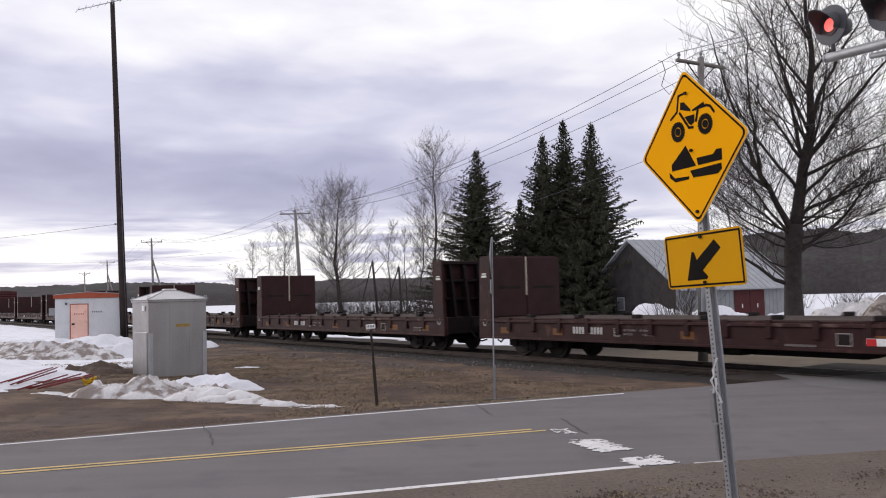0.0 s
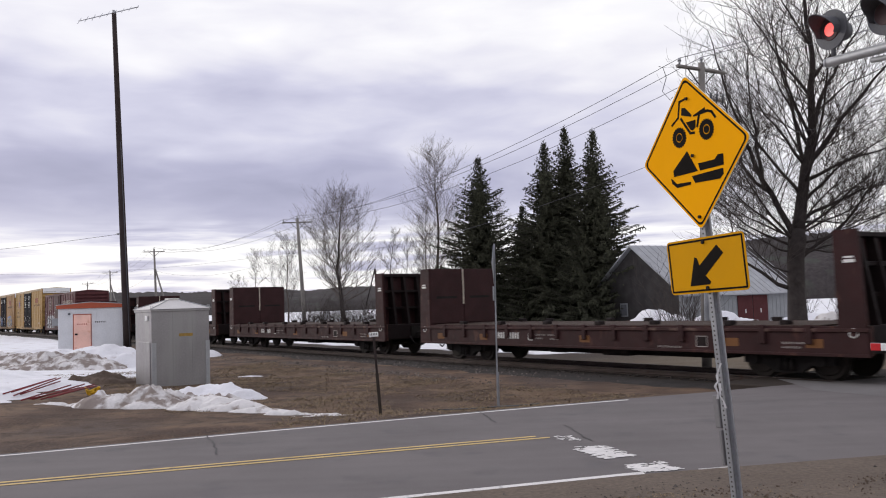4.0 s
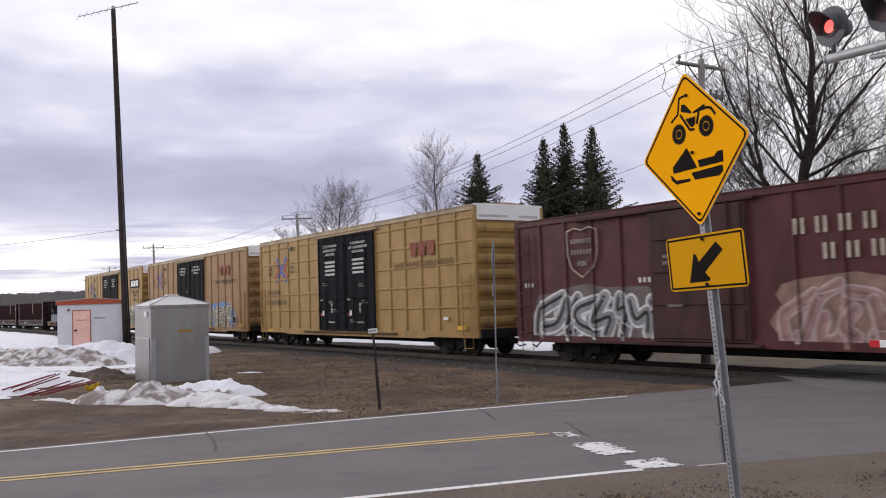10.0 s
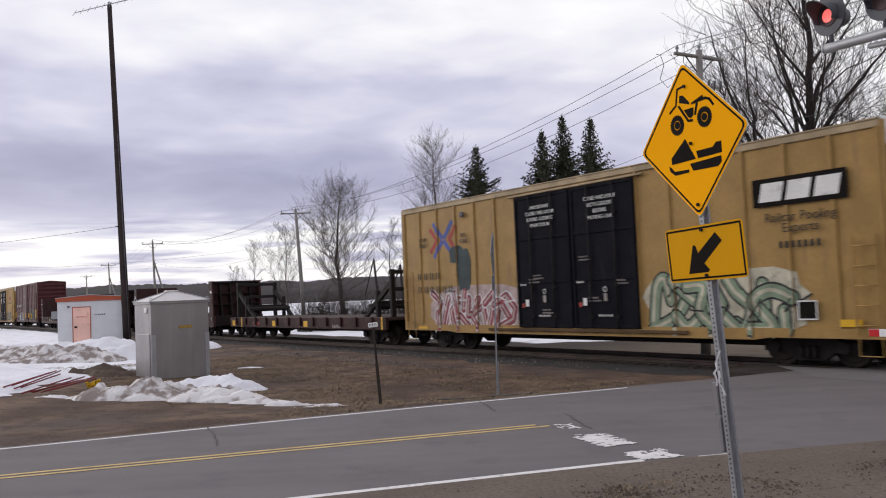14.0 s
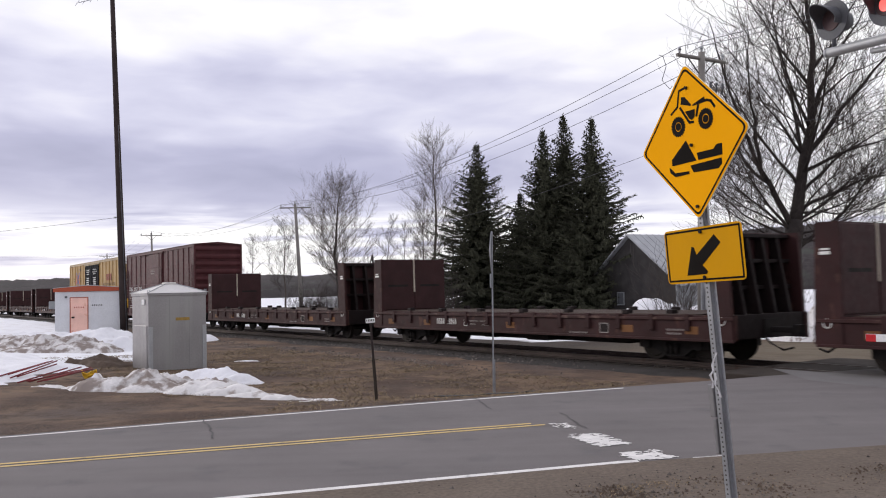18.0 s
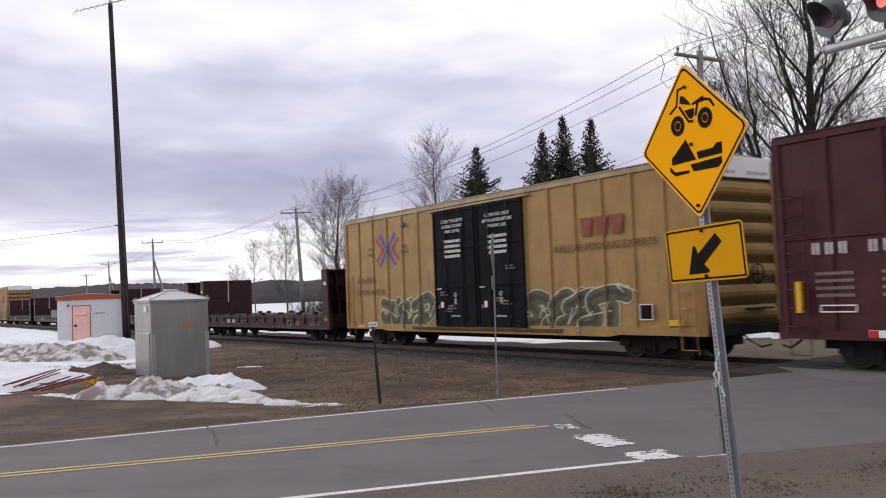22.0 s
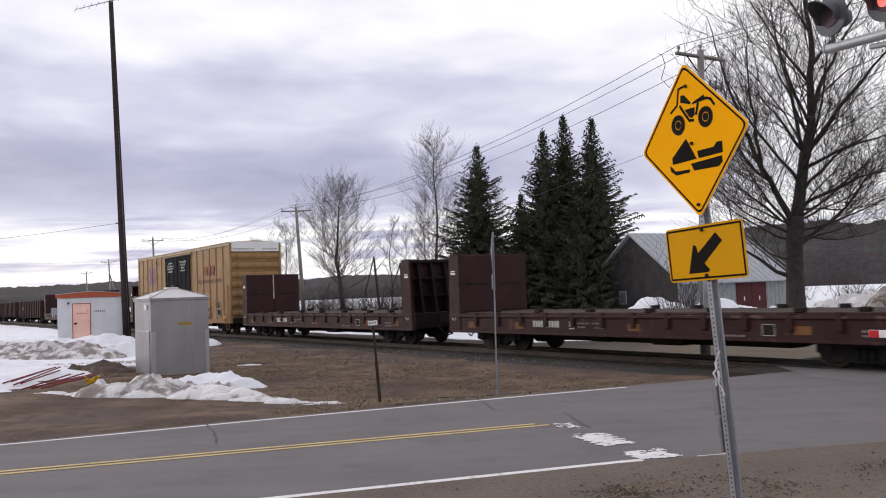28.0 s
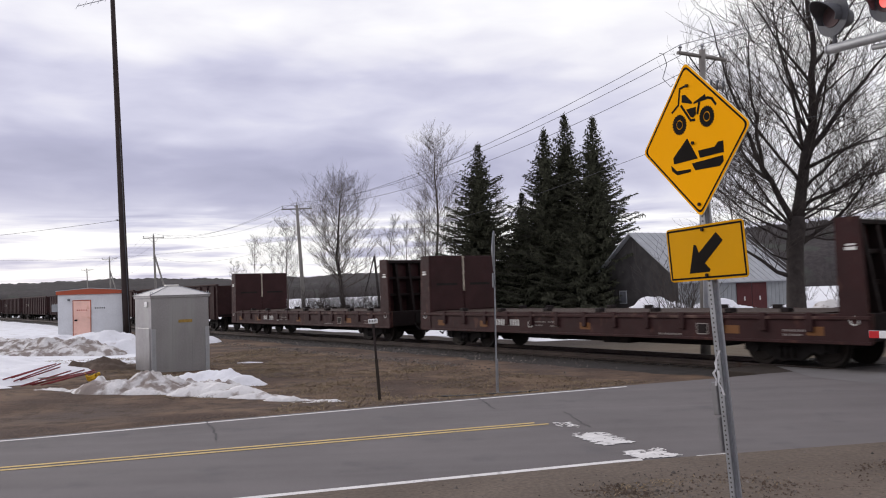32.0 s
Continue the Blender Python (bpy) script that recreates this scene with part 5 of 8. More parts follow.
tagged(c4, "yellow boxcar with black doors and dark olive graffiti")
tagged(c5, "yellow boxcar with black doors and magenta graffiti")
# block shapes in brown on white, between two blue blots
decal(c2, "graffiti_ground", cloud_patch(1.65, 2.75, 0.68, 2.10, 3.0) + cloud_patch(6.4, 7.1, 0.68, 2.35, 5.0) + cloud_patch(2.2, 6.9, 1.85, 2.42, 6.0), "spray_blue", 0.002)
decal(c2, "graffiti_ground", cloud_patch(2.15, 6.95, 0.64, 2.24, 8.0, rough=0.05), "spray_white", 0.004)
line_paint(c2, (((2.42, 2.02), (4.25, 2.02)), ((2.38, 2.04), (2.38, 0.82)), ((2.38, 0.80), (3.65, 0.80)), ((2.38, 1.40), (3.35, 1.42)), ((3.66, 0.78), (3.66, 1.50)),
                ((4.28, 2.02), (4.02, 0.98), (4.62, 1.42), (4.72, 0.82)), ((5.02, 0.80), (5.02, 2.02), (5.62, 2.02), (6.05, 1.15), (6.62, 2.0), (6.72, 0.80)), ((5.46, 1.55), (5.46, 0.80))), 0.15, "spray_umber", 0.008)
line_paint(c2, (((2.9, 1.70), (3.2, 1.70)), ((2.95, 1.08), (3.25, 1.08)), ((5.9, 0.86), (6.15, 0.95))), 0.09, "spray_blue", 0.011)
line_paint(c2, (((3.6, 1.62), (3.62, 1.42)), ((6.25, 1.45), (6.2, 1.2))), 0.06, "safety", 0.012)
blot = Shape()
for p in cloud_patch(7.1, 8.55, 0.90, 2.15, 9.0):
    blot.face([(x, -HALF - 0.0372, z) for x, z in p])
tagged(part("graffiti_ground", blot, "spray_blue", c2), kind="stuff")
tag_paint(c2, 12.6, 16.7, 0.66, 2.2, "spray_umber", "spray_cream", 22, pieces=5, back="spray_blue", inner="spray_cream", weight=0.16)
tag_paint(c3, 1.95, 6.85, 0.62, 2.2, "spray_rose", "spray_white", 31, pieces=6, back="spray_blush", inner="spray_blush", weight=0.16, soft=False)
tag_paint(c3, 12.3, 16.8, 0.64, 2.25, "spray_sage", "spray_black", 34, pieces=5, back="spray_cream", inner="spray_cream", weight=0.17)
decal(c3, "graffiti_figure", cloud_patch(3.05, 3.9, 3.1, 3.72, 2.0) + cloud_patch(3.5, 4.3, 2.1, 3.6, 4.0), "spray_teal", 0.010)
tag_paint(c4, 2.85, 6.75, 0.72, 2.05, "spray_olive", "spray_cream", 41, pieces=4, inner="spray_soot", weight=0.21, rim=0.045)
tag_paint(c4, 12.0, 16.2, 0.70, 2.2, "spray_olive", "spray_cream", 42, pieces=4, inner="spray_soot", weight=0.21, rim=0.045)
tag_paint(c5, 1.85, 6.6, 0.62, 2.15, "spray_magenta", "spray_white", 51, pieces=5, back="spray_wine", inner="spray_wine", spikes=7, weight=0.20, rim=0.035, soft=False)
decal(c5, "graffiti_tail", [[(6.3, 1.75), (6.95, 1.2), (7.15, 0.70), (5.9, 0.64)]], "spray_wine", 0.003)
line_paint(c5, (((6.6, 2.1), (6.75, 1.45), (7.15, 0.72)),), 0.025, "spray_white", 0.005)
decal(c5, "graffiti_mask", cloud_patch(12.9, 14.45, 0.70, 2.05, 7.0, rough=0.04), "spray_white", 0.004)
decal(c5, "graffiti_mask", cloud_patch(12.95, 14.40, 0.74, 2.01, 7.0, rough=0.04), "spray_soot", 0.006)
line_paint(c5, (((13.3, 1.32), (13.42, 1.32)), ((13.95, 1.32), (14.07, 1.32))), 0.06, "spray_white", 0.010)
line_paint(c5, (((13.66, 1.98), (13.66, 1.62)), ((13.2, 0.98), (13.5, 0.82), (13.9, 0.82), (14.2, 0.98))), 0.03, "spray_grey", 0.010)
tag_paint(c5, 14.75, 15.6, 0.85, 1.75, "spray_soot", "spray_soot", 52, pieces=2, weight=0.10, rim=0.0)
tag_paint(c5, 16.5, 17.2, 1.55, 1.95, "spray_soot", "spray_soot", 53, pieces=3, weight=0.10, rim=0.0)

oxide, d0, d1 = boxcar("brown_high_boxcar", "tall dark brown ribbed boxcar with grey graffiti along its base", -197.70, 15.8, 5.32, 0.70, "oxide")
slide_door(oxide, d0, d1, 5.32, 0.70, "oxide")


def oxide_marks(car):
    y, L = PROUD - 0.002, 15.8
    pair_bars(car, 0.85, y, 2.58, 0.95, 0.26, 3, "white")
    pair_bars(car, 2.15, y, 2.58, 0.95, 0.26, 3, "white")
    pair_bars(car, 3.35, y, 2.58, 0.90, 0.26, 3, "white")
    for k in range(4):
        bars(car, 0.9, y, 2.12 - k * 0.16, 0.9, 0.07, 9, "grey_ink")
        bars(car, 2.4, y, 2.12 - k * 0.16, 0.7, 0.07, 6, "grey_ink")
    for x, z0, z1 in ((0.50, 1.3, 2.0), (6.35, 1.2, 1.75), (8.25, 1.2, 1.8), (10.26, 1.2, 1.8), (12.02, 1.1, 1.75), (15.31, 1.15, 2.2)):
        part("end_stripe", Shape().box(x - 0.06, x + 0.06, y - 0.11, y + 0.004, z0, z1), "safety", car, "upright yellow marker strip")
    for x in (0.95, 2.5, 14.15):
        s = Shape()
        for a, b, c, e in ((x, x + 0.85, 1.44, 1.47), (x, x + 0.85, 1.30, 1.33), (x, x + 0.03, 1.30, 1.47), (x + 0.82, x + 0.85, 1.30, 1.47)):
            s.box(a, b, y - 0.003, y + 0.003, c, e)
        part("stencil_frame", s, "white", car)
    part("plate_rim", Shape().box(12.10, 12.60, y - 0.050, y - 0.044, 1.14, 1.60), "white", car)
    part("data_plate", Shape().box(12.14, 12.56, y - 0.054, y - 0.048, 1.18, 1.56), "sign_black", car, "black data plate with a white rim")
    post = POSTS[car.name]
    for a, b in zip(post, post[1:]):              # stiffeners from post to post at mid height
        if 0.5 < b - a < 2.4:
            part("side_rib", Shape().prism(((-HALF + 0.05, 2.92), (-HALF + 0.01, 2.94), (-HALF + 0.01, 3.0), (-HALF + 0.05, 3.02)), 0, a + 0.06, b - 0.06), "oxide", car)


oxide_marks(oxide)
paint("spray_sky", (0.28, 0.34, 0.45))
paint("spray_mist", (0.17, 0.165, 0.15))
tag_paint(oxide, 2.75, 6.05, 0.66, 1.78, "spray_sky", "spray_black", 61, pieces=4, back="spray_grey", inner="spray_white", rim=0.04, weight=0.18)
decal(oxide, "graffiti_patch", cloud_patch(4.0, 4.6, 1.12, 1.6, 3.0, rough=0.03), "spray_soot", 0.020)
tag_paint(oxide, 9.45, 13.9, 0.66, 2.2, "spray_soot", "spray_mist", 62, pieces=5, rim=0.07, weight=0.19)


def idler_flat(s0):
    """Low flat car with short dark strut frames at its ends."""
    car = thing("low_flat_car", "dark brown flat car with black strut frames at both ends", "flat car")
    L, dz = 17.3, 1.18
    part("deck", Shape().box(0, L, -HALF + 0.1, HALF - 0.1, dz - 0.14, dz, 0.02), "deck", car)
    for y in (-HALF, HALF - 0.12):
        part("side_sill", Shape().box(0, L, y, y + 0.12, 0.66, dz, 0.02), "flat", car)
    part("centre_sill", Shape().box(0.2, L - 0.2, -0.3, 0.3, 0.5, dz - 0.14, 0.02), "steel", car)
    pocket = Shape().box(-0.08, 0.08, -0.08, 0.0, 0.8, dz + 0.02, 0.012).mesh("stake_pocket", "flat")
    for i in range(12):
        part("stake_pocket", pocket, "flat", car, at=Matrix.Translation((1.0 + i * 1.38, -HALF, 0)))
    for e, way in ((0.0, 1), (L, -1)):
        s = Shape()
        for y in (-1.1, 1.1):
            s.box(min(e + way * 0.1, e + way * 0.26), max(e + way * 0.1, e + way * 0.26), y - 0.1, y + 0.1, dz, dz + 1.95, 0.02)
            s.prism(((e + way * 0.26, dz + 1.5), (e + way * 0.26, dz + 1.25), (e + way * 2.3, dz), (e + way * 2.6, dz)), 1, y - 0.07, y + 0.07)
            s.box(min(e + way * 1.3, e + way * 1.46), max(e + way * 1.3, e + way * 1.46), y - 0.09, y + 0.09, dz, dz + 1.1, 0.02)
        part("strut_frame", s, "steel", car, "black steel strut frame")
        b = Shape()
        for z, d in ((dz + 1.75, 0.18), (dz + 1.05, 0.2), (dz + 0.5, 1.4)):
            b.box(min(e + way * d, e + way * (d + 0.14)), max(e + way * d, e + way * (d + 0.14)), -1.2, 1.2, z, z + 0.16, 0.02)
        part("crossbeam", b, "steel", car)
        part("roller", Shape().tube((e + way * 1.9, -1.2, dz + 0.42), (e + way * 1.9, 1.2, dz + 0.42), 0.13, 0.13, 12), "steel", car)
        coupler(car, e, -way)
    y = -HALF - 0.003
    for x in (0.35, 5.9, 9.6):
        part("reflector", Shape().box(x, x + 0.42, y - 0.004, y, 0.74, 1.02), "safety", car, "yellow square marker")
    for x in (1.9, L - 0.25):
        part("end_stripe", Shape().box(x, x + 0.1, y - 0.09, y - 0.082, 0.68, 1.2), "safety", car)
    bars(car, 12.6, y, 0.72, 0.8, 0.14, 5, "grey_ink")
    bars(car, 3.4, y, 0.78, 0.9, 0.16, 6, "red_ink")
    for x in (1.6, L - 1.6):
        truck(car, x)
    CARS.append((car, s0))


idler_flat(-118.9)


def gondola(s0):
    car = thing("dark_gondola", "dark red-brown ribbed steel gondola car", "gondola", group="gondolas in the train")
    L, top = 16.4, 2.75
    part("floor", Shape().box(0, L, -HALF + 0.1, HALF - 0.1, 0.95, 1.05), "steel", car)
    for y in (-HALF + 0.06, HALF - 0.12):
        part("side_wall", Shape().box(0, L, y, y + 0.06, 0.75, top, 0.01), "gondola", car)
    for x in (0.0, L - 0.06):
        part("end_wall", Shape().box(x, x + 0.06, -HALF + 0.12, HALF - 0.12, 0.9, top, 0.01), "gondola", car)
    rib = Shape().box(-0.06, 0.06, -0.09, 0.0, 0.78, top - 0.04, 0.015).mesh("rib", "gondola")
    for i in range(14):
        part("rib", rib, "gondola", car, at=Matrix.Translation((0.4 + i * 1.2, -HALF + 0.06, 0)))
    for y in (-HALF, HALF - 0.14):
        part("top_rim", Shape().box(-0.03, L + 0.03, y, y + 0.14, top, top + 0.1, 0.02), "gondola", car)
    bars(car, 3.0, -HALF + 0.05, 1.7, 1.8, 0.3, 8, "grey_ink")
    for x in (1.9, L - 1.9):
        truck(car, x)
    coupler(car, 0.0, -1)
    coupler(car, L, 1)
    CARS.append((car, s0))
    return car


g0 = gondola(-394.6)
for k in range(1, 8):
    CARS.append((copy_thing(g0, Matrix()), -394.6 - 18.3 * k))


# ---- the trail sign by the road ----
def sign_pose(x, y, z, yaw, lean, tip):
    """x to the sign's right, z up its post, its face towards -y."""
    a, b, c = radians(yaw), radians(lean), radians(tip)
    ex, nn, up = Vector((math.cos(a), math.sin(a), 0)), Vector((math.sin(a), -math.cos(a), 0)), Vector((0, 0, 1))
    e2 = ex * math.cos(b) + up * math.sin(b)
    u2 = (up * math.cos(b) - ex * math.sin(b)) * math.cos(c) + nn * math.sin(c)
    y2 = u2.cross(e2)
    m = Matrix((e2, y2, u2)).transposed().to_4x4()
    m.translation = (x, y, z)
    return m


def rounded(pts, r, n=4):
    out, k = [], len(pts)
    for i in range(k):
        p, a, b = Vector(pts[i]), Vector(pts[i - 1]), Vector(pts[(i + 1) % k])
        s, e = p + (a - p).normalized() * r, p + (b - p).normalized() * r
        for j in range(n + 1):
            t = j / n
            out.append(tuple(s * (1 - t) ** 2 + p * 2 * t * (1 - t) + e * t * t))
    return out


def plate(name, outline, y0, y1, mat, parent, label=""):
    return part(name, Shape().prism(outline, 1, y0, y1), mat, parent, label)


def rim(outline, grow, wide, y0, y1):
    """A closed band that follows an outline round the origin."""
    s = Shape()
    a = [Vector(p) * grow for p in outline]
    b = [Vector(p) * (grow - wide) for p in outline]
    n = len(a)
    for i in range(n):
        j = (i + 1) % n
        s.prism((tuple(a[i]), tuple(a[j]), tuple(b[j]), tuple(b[i])), 1, y0, y1)
    return s


def stroke(pts, w, y0, y1):
    s = Shape()
    for (ax, az), (bx, bz) in zip(pts, pts[1:]):
        d = Vector((bx - ax, bz - az))
        n = Vector((-d.y, d.x)).normalized() * w / 2
        d = d.normalized() * w * 0.3
        s.prism(((ax + n.x - d.x, az + n.y - d.y), (bx + n.x + d.x, bz + n.y + d.y), (bx - n.x + d.x, bz - n.y + d.y), (ax - n.x - d.x, az - n.y - d.y)), 1, y0, y1)
    return s


def disc(cx, cz, r, hole, y0, y1, n=28, teeth=0.0):
    """A flat ring in one piece."""
    s = Shape()
    for y in (y0, y1):
        for i in range(n):
            a = 6.28319 * i / n
            for q in (r + (teeth if i % 4 < 2 else 0), hole):
                s.v.append((cx + q * math.cos(a), y, cz + q * math.sin(a)))
    for i in range(n):
        j = (i + 1) % n
        o, p, m = 2 * i, 2 * j, 2 * n
        s.f += [(o, p, p + 1, o + 1), (m + o, m + o + 1, m + p + 1, m + p), (o, m + o, m + p, p), (o + 1, p + 1, m + p + 1, m + o + 1)]
        s.s += [False] * 4
    return s


def perforated_post(parent, x0, x1, y0, z0, z1, mat="galv_post", holes=True):
    """A U-shaped post: two flanges and a web with a row of holes shown as dark plugs."""
    w = x1 - x0
    s = Shape().box(x0 + w * 0.25, x1 - w * 0.25, y0, y0 + 0.012, z0, z1, 0.002)
    s.box(x0, x0 + w * 0.3, y0 + 0.02, y0 + 0.032, z0, z1, 0.002).box(x1 - w * 0.3, x1, y0 + 0.02, y0 + 0.032, z0, z1, 0.002)
    s.box(x0 + w * 0.25, x0 + w * 0.32, y0, y0 + 0.03, z0, z1).box(x1 - w * 0.32, x1 - w * 0.25, y0, y0 + 0.03, z0, z1)
    p = part("post", s, mat, parent, "perforated galvanised post")
    if holes:
        h = Shape()
        z = z0 + 0.03
        while z < z1 - 0.02:
            h.tube(((x0 + x1) / 2, y0 - 0.002, z), ((x0 + x1) / 2, y0 + 0.013, z), 0.0055, 0.0055, 6)
            z += 0.0254
        tagged(part("perforation", h, "crack", p), kind="stuff")
    return p


def trail_sign():
    m = sign_pose(1.396, 4.675, 2.837, -65.3, 1.6, 3.1)
    sign = thing("trail_sign", "yellow diamond trail-crossing sign with arrow plaque on galvanised post", "sign", m)
    dia = rounded(((0, 0.431), (0.431, 0), (0, -0.431), (-0.431, 0)), 0.035)
    plate("sign_board", dia, -0.002, 0.002, "sign", sign, "bright yellow-orange diamond board")
    board = plate("sign_rim", [tuple(Vector(p) * 1.006) for p in dia], -0.001, 0.004, "sign_edge", sign)
    part("sign_border", rim(dia, 0.965, 0.032, -0.0035, -0.0018), "sign_black", sign, "thin black border")
    y0, y1 = -0.0038, -0.0018

    def L(pts):
        """Outline points given on a board one hundred units across, as metres."""
        return [(a * 0.00431, b * 0.00431) for a, b in pts]
    # off-road machine
    for name, pts in (("tank", ((-11, 60), (-5, 59), (6, 47), (4.6, 45), (-13, 51))), ("engine", ((-6, 40), (12, 39.5), (10.5, 30), (5, 27), (1, 29))),
                      ("seat", ((9, 46), (30.6, 51), (31, 48), (36, 45), (34.6, 44), (8.6, 44)))):
        plate("pictogram_" + name, L(pts), y0, y1, "sign_black", sign)
    for name, pts, w in (("handlebar", ((-4, 70), (-14, 69), (-19.7, 49), (-33, 42)), 2.6), ("frame", ((-14.6, 46.7), (0, 24.7), (7.4, 23.8)), 3.2),
                         ("fender", ((34, 46), (41.4, 43), (47, 34.6)), 3.2), ("strut", ((18.8, 43), (13.7, 30.4)), 3.4)):
        part("pictogram_" + name, stroke(L(pts), w * 0.00431, y0, y1), "sign_black", sign)
    for cx, cz in ((-21.5, 23.4), (29.5, 23.2)):
        part("pictogram_wheel", disc(cx * 0.00431, cz * 0.00431, 0.053, 0.0265, y0, y1, 88, 0.005), "sign_black", sign)
        part("pictogram_hub", disc(cx * 0.00431, cz * 0.00431, 0.0215, 0.0005, y0, y1, 24), "sign_black", sign)
    # snow machine
    for name, pts in (("hood", ((-10, 3.3), (5.4, -25.4), (-40, -25.2), (-40, -17))), ("rear_body", ((8, -16), (37.6, -16.5), (44, -11.5), (53, -12), (52, -26), (9.6, -25.5))),
                      ("track", ((-6, -30), (50, -29.5), (50, -37), (43, -41.6), (-1.2, -39.6))),
                      ("ski", ((-46, -26.4), (-43, -28.5), (-36.4, -35), (-9.2, -36.7), (-9.8, -40.3), (-36, -40.3), (-45, -33.5)))):
        plate("pictogram_" + name, L(pts), y0, y1, "sign_black", sign)
    # slanting arrow on the plaque
    plate("arrow", L(((23, -121.5), (33.3, -132.4), (-2.2, -158.5), (6.6, -167), (4, -170), (-32, -170.4), (-19.2, -133.8), (-15, -135), (-11.4, -145))), y0, y1, "sign_black", sign, "black arrow pointing down to the side")
    back = plate("plaque", rounded(((-0.305, 0.1525 - 0.625), (0.305, 0.1525 - 0.625), (0.305, -0.1525 - 0.625), (-0.305, -0.1525 - 0.625)), 0.03), -0.002, 0.002, "plaque", sign,
                 "dull yellow rectangular plaque")
    edge = Shape()
    for a, b, c, e, w in ((-0.29, 0.29, 0.132, 0.142, 0), (-0.29, 0.29, -0.142, -0.132, 0), (-0.294, -0.284, -0.14, 0.14, 0), (0.284, 0.294, -0.14, 0.14, 0)):
        edge.box(a, b, -0.0038, -0.0018, c - 0.625, e - 0.625)
    part("plaque_border", edge, "sign_black", sign, "thin black border")
    for z in (0.30, -0.02, -0.36, -0.50, -0.75):
        part("bolt", Shape().tube((0, -0.012, z), (0, 0, z), 0.010, 0.010, 6), "steel", sign)
    perforated_post(sign, -0.039, 0.039, 0.006, -3.15, 0.33)
    sl = part("sleeve", Shape().box(-0.085, -0.043, 0.012, 0.05, -1.52, -1.34, 0.004).box(-0.068, -0.043, 0.012, 0.05, -1.72, -1.53, 0.004), "dull_galv", sign, "short dark splice plate")
    tape, rt = Shape(), random.Random(4)
    for k in range(2):
        q, wd = Vector((0.040 - 0.03 * k, -0.012, -1.16 - 0.11 * k)), 0.007
        for i in range(6 - 2 * k):
            e = q + Vector((rt.uniform(-0.022, 0.016), rt.uniform(-0.01, 0.01), -rt.uniform(0.02, 0.04)))
            w2 = rt.uniform(0.002, 0.009)
            tape.face([q + Vector((-wd, 0, 0)), q + Vector((wd, 0.004, 0)), e + Vector((w2, 0.004, 0)), e + Vector((-w2, 0, 0))])
            q, wd = e, w2
    part("torn_tape", tape, "plastic", sign, "torn pale plastic tie")
    return sign


trail_sign()


def far_trail_sign():
    """The same kind of sign across the road, seen on edge."""
    sign = thing("edge_on_trail_sign", "grey post with trail sign boards seen on edge", "sign", sign_pose(1.03, 18.35, 0.0, -98.5, 0.4, -0.8) @ pose(0, 0, 0))
    dia = rounded(((0, 0.431), (0.431, 0), (0, -0.431), (-0.431, 0)), 0.035)
    plate("sign_board", [(a, b + 2.85) for a, b in dia], -0.004, 0.004, "galv", sign, "diamond board on edge")
    plate("plaque", rounded(((-0.305, 2.38), (0.305, 2.38), (0.305, 2.08), (-0.305, 2.08)), 0.03), -0.004, 0.004, "galv", sign)
    perforated_post(sign, -0.033, 0.033, 0.005, -0.4, 3.3, holes=False)
    part("brace", Shape().box(-0.05, -0.02, 0.04, 0.06, -0.4, 0.55), "galv_post", sign)


far_trail_sign()


def marker_post():
    post = thing("marker_post", "leaning dark marker post with a small white cap plate", "post", pose(-1.32, 16.78, -0.1, 0, -3.5, 10))
    part("pole", Shape().box(-0.03, 0.03, -0.025, 0.025, 0.0, 0.85, 0.008), "tie", post, "black lower post")
    part("upper_pole", Shape().box(-0.022, 0.022, -0.018, 0.018, 0.82, 1.55, 0.006), "pole", post, "dark upper post")
    part("cap_plate", Shape().box(-0.09, 0.09, -0.04, 0.03, 1.55, 1.64, 0.01), "gate_white", post, "small white plate")
    bars(post, -0.08, -0.041, 1.585, 0.16, 0.04, 5, "black_ink")


marker_post()


# ---- crossing signals ----
FLASH = []


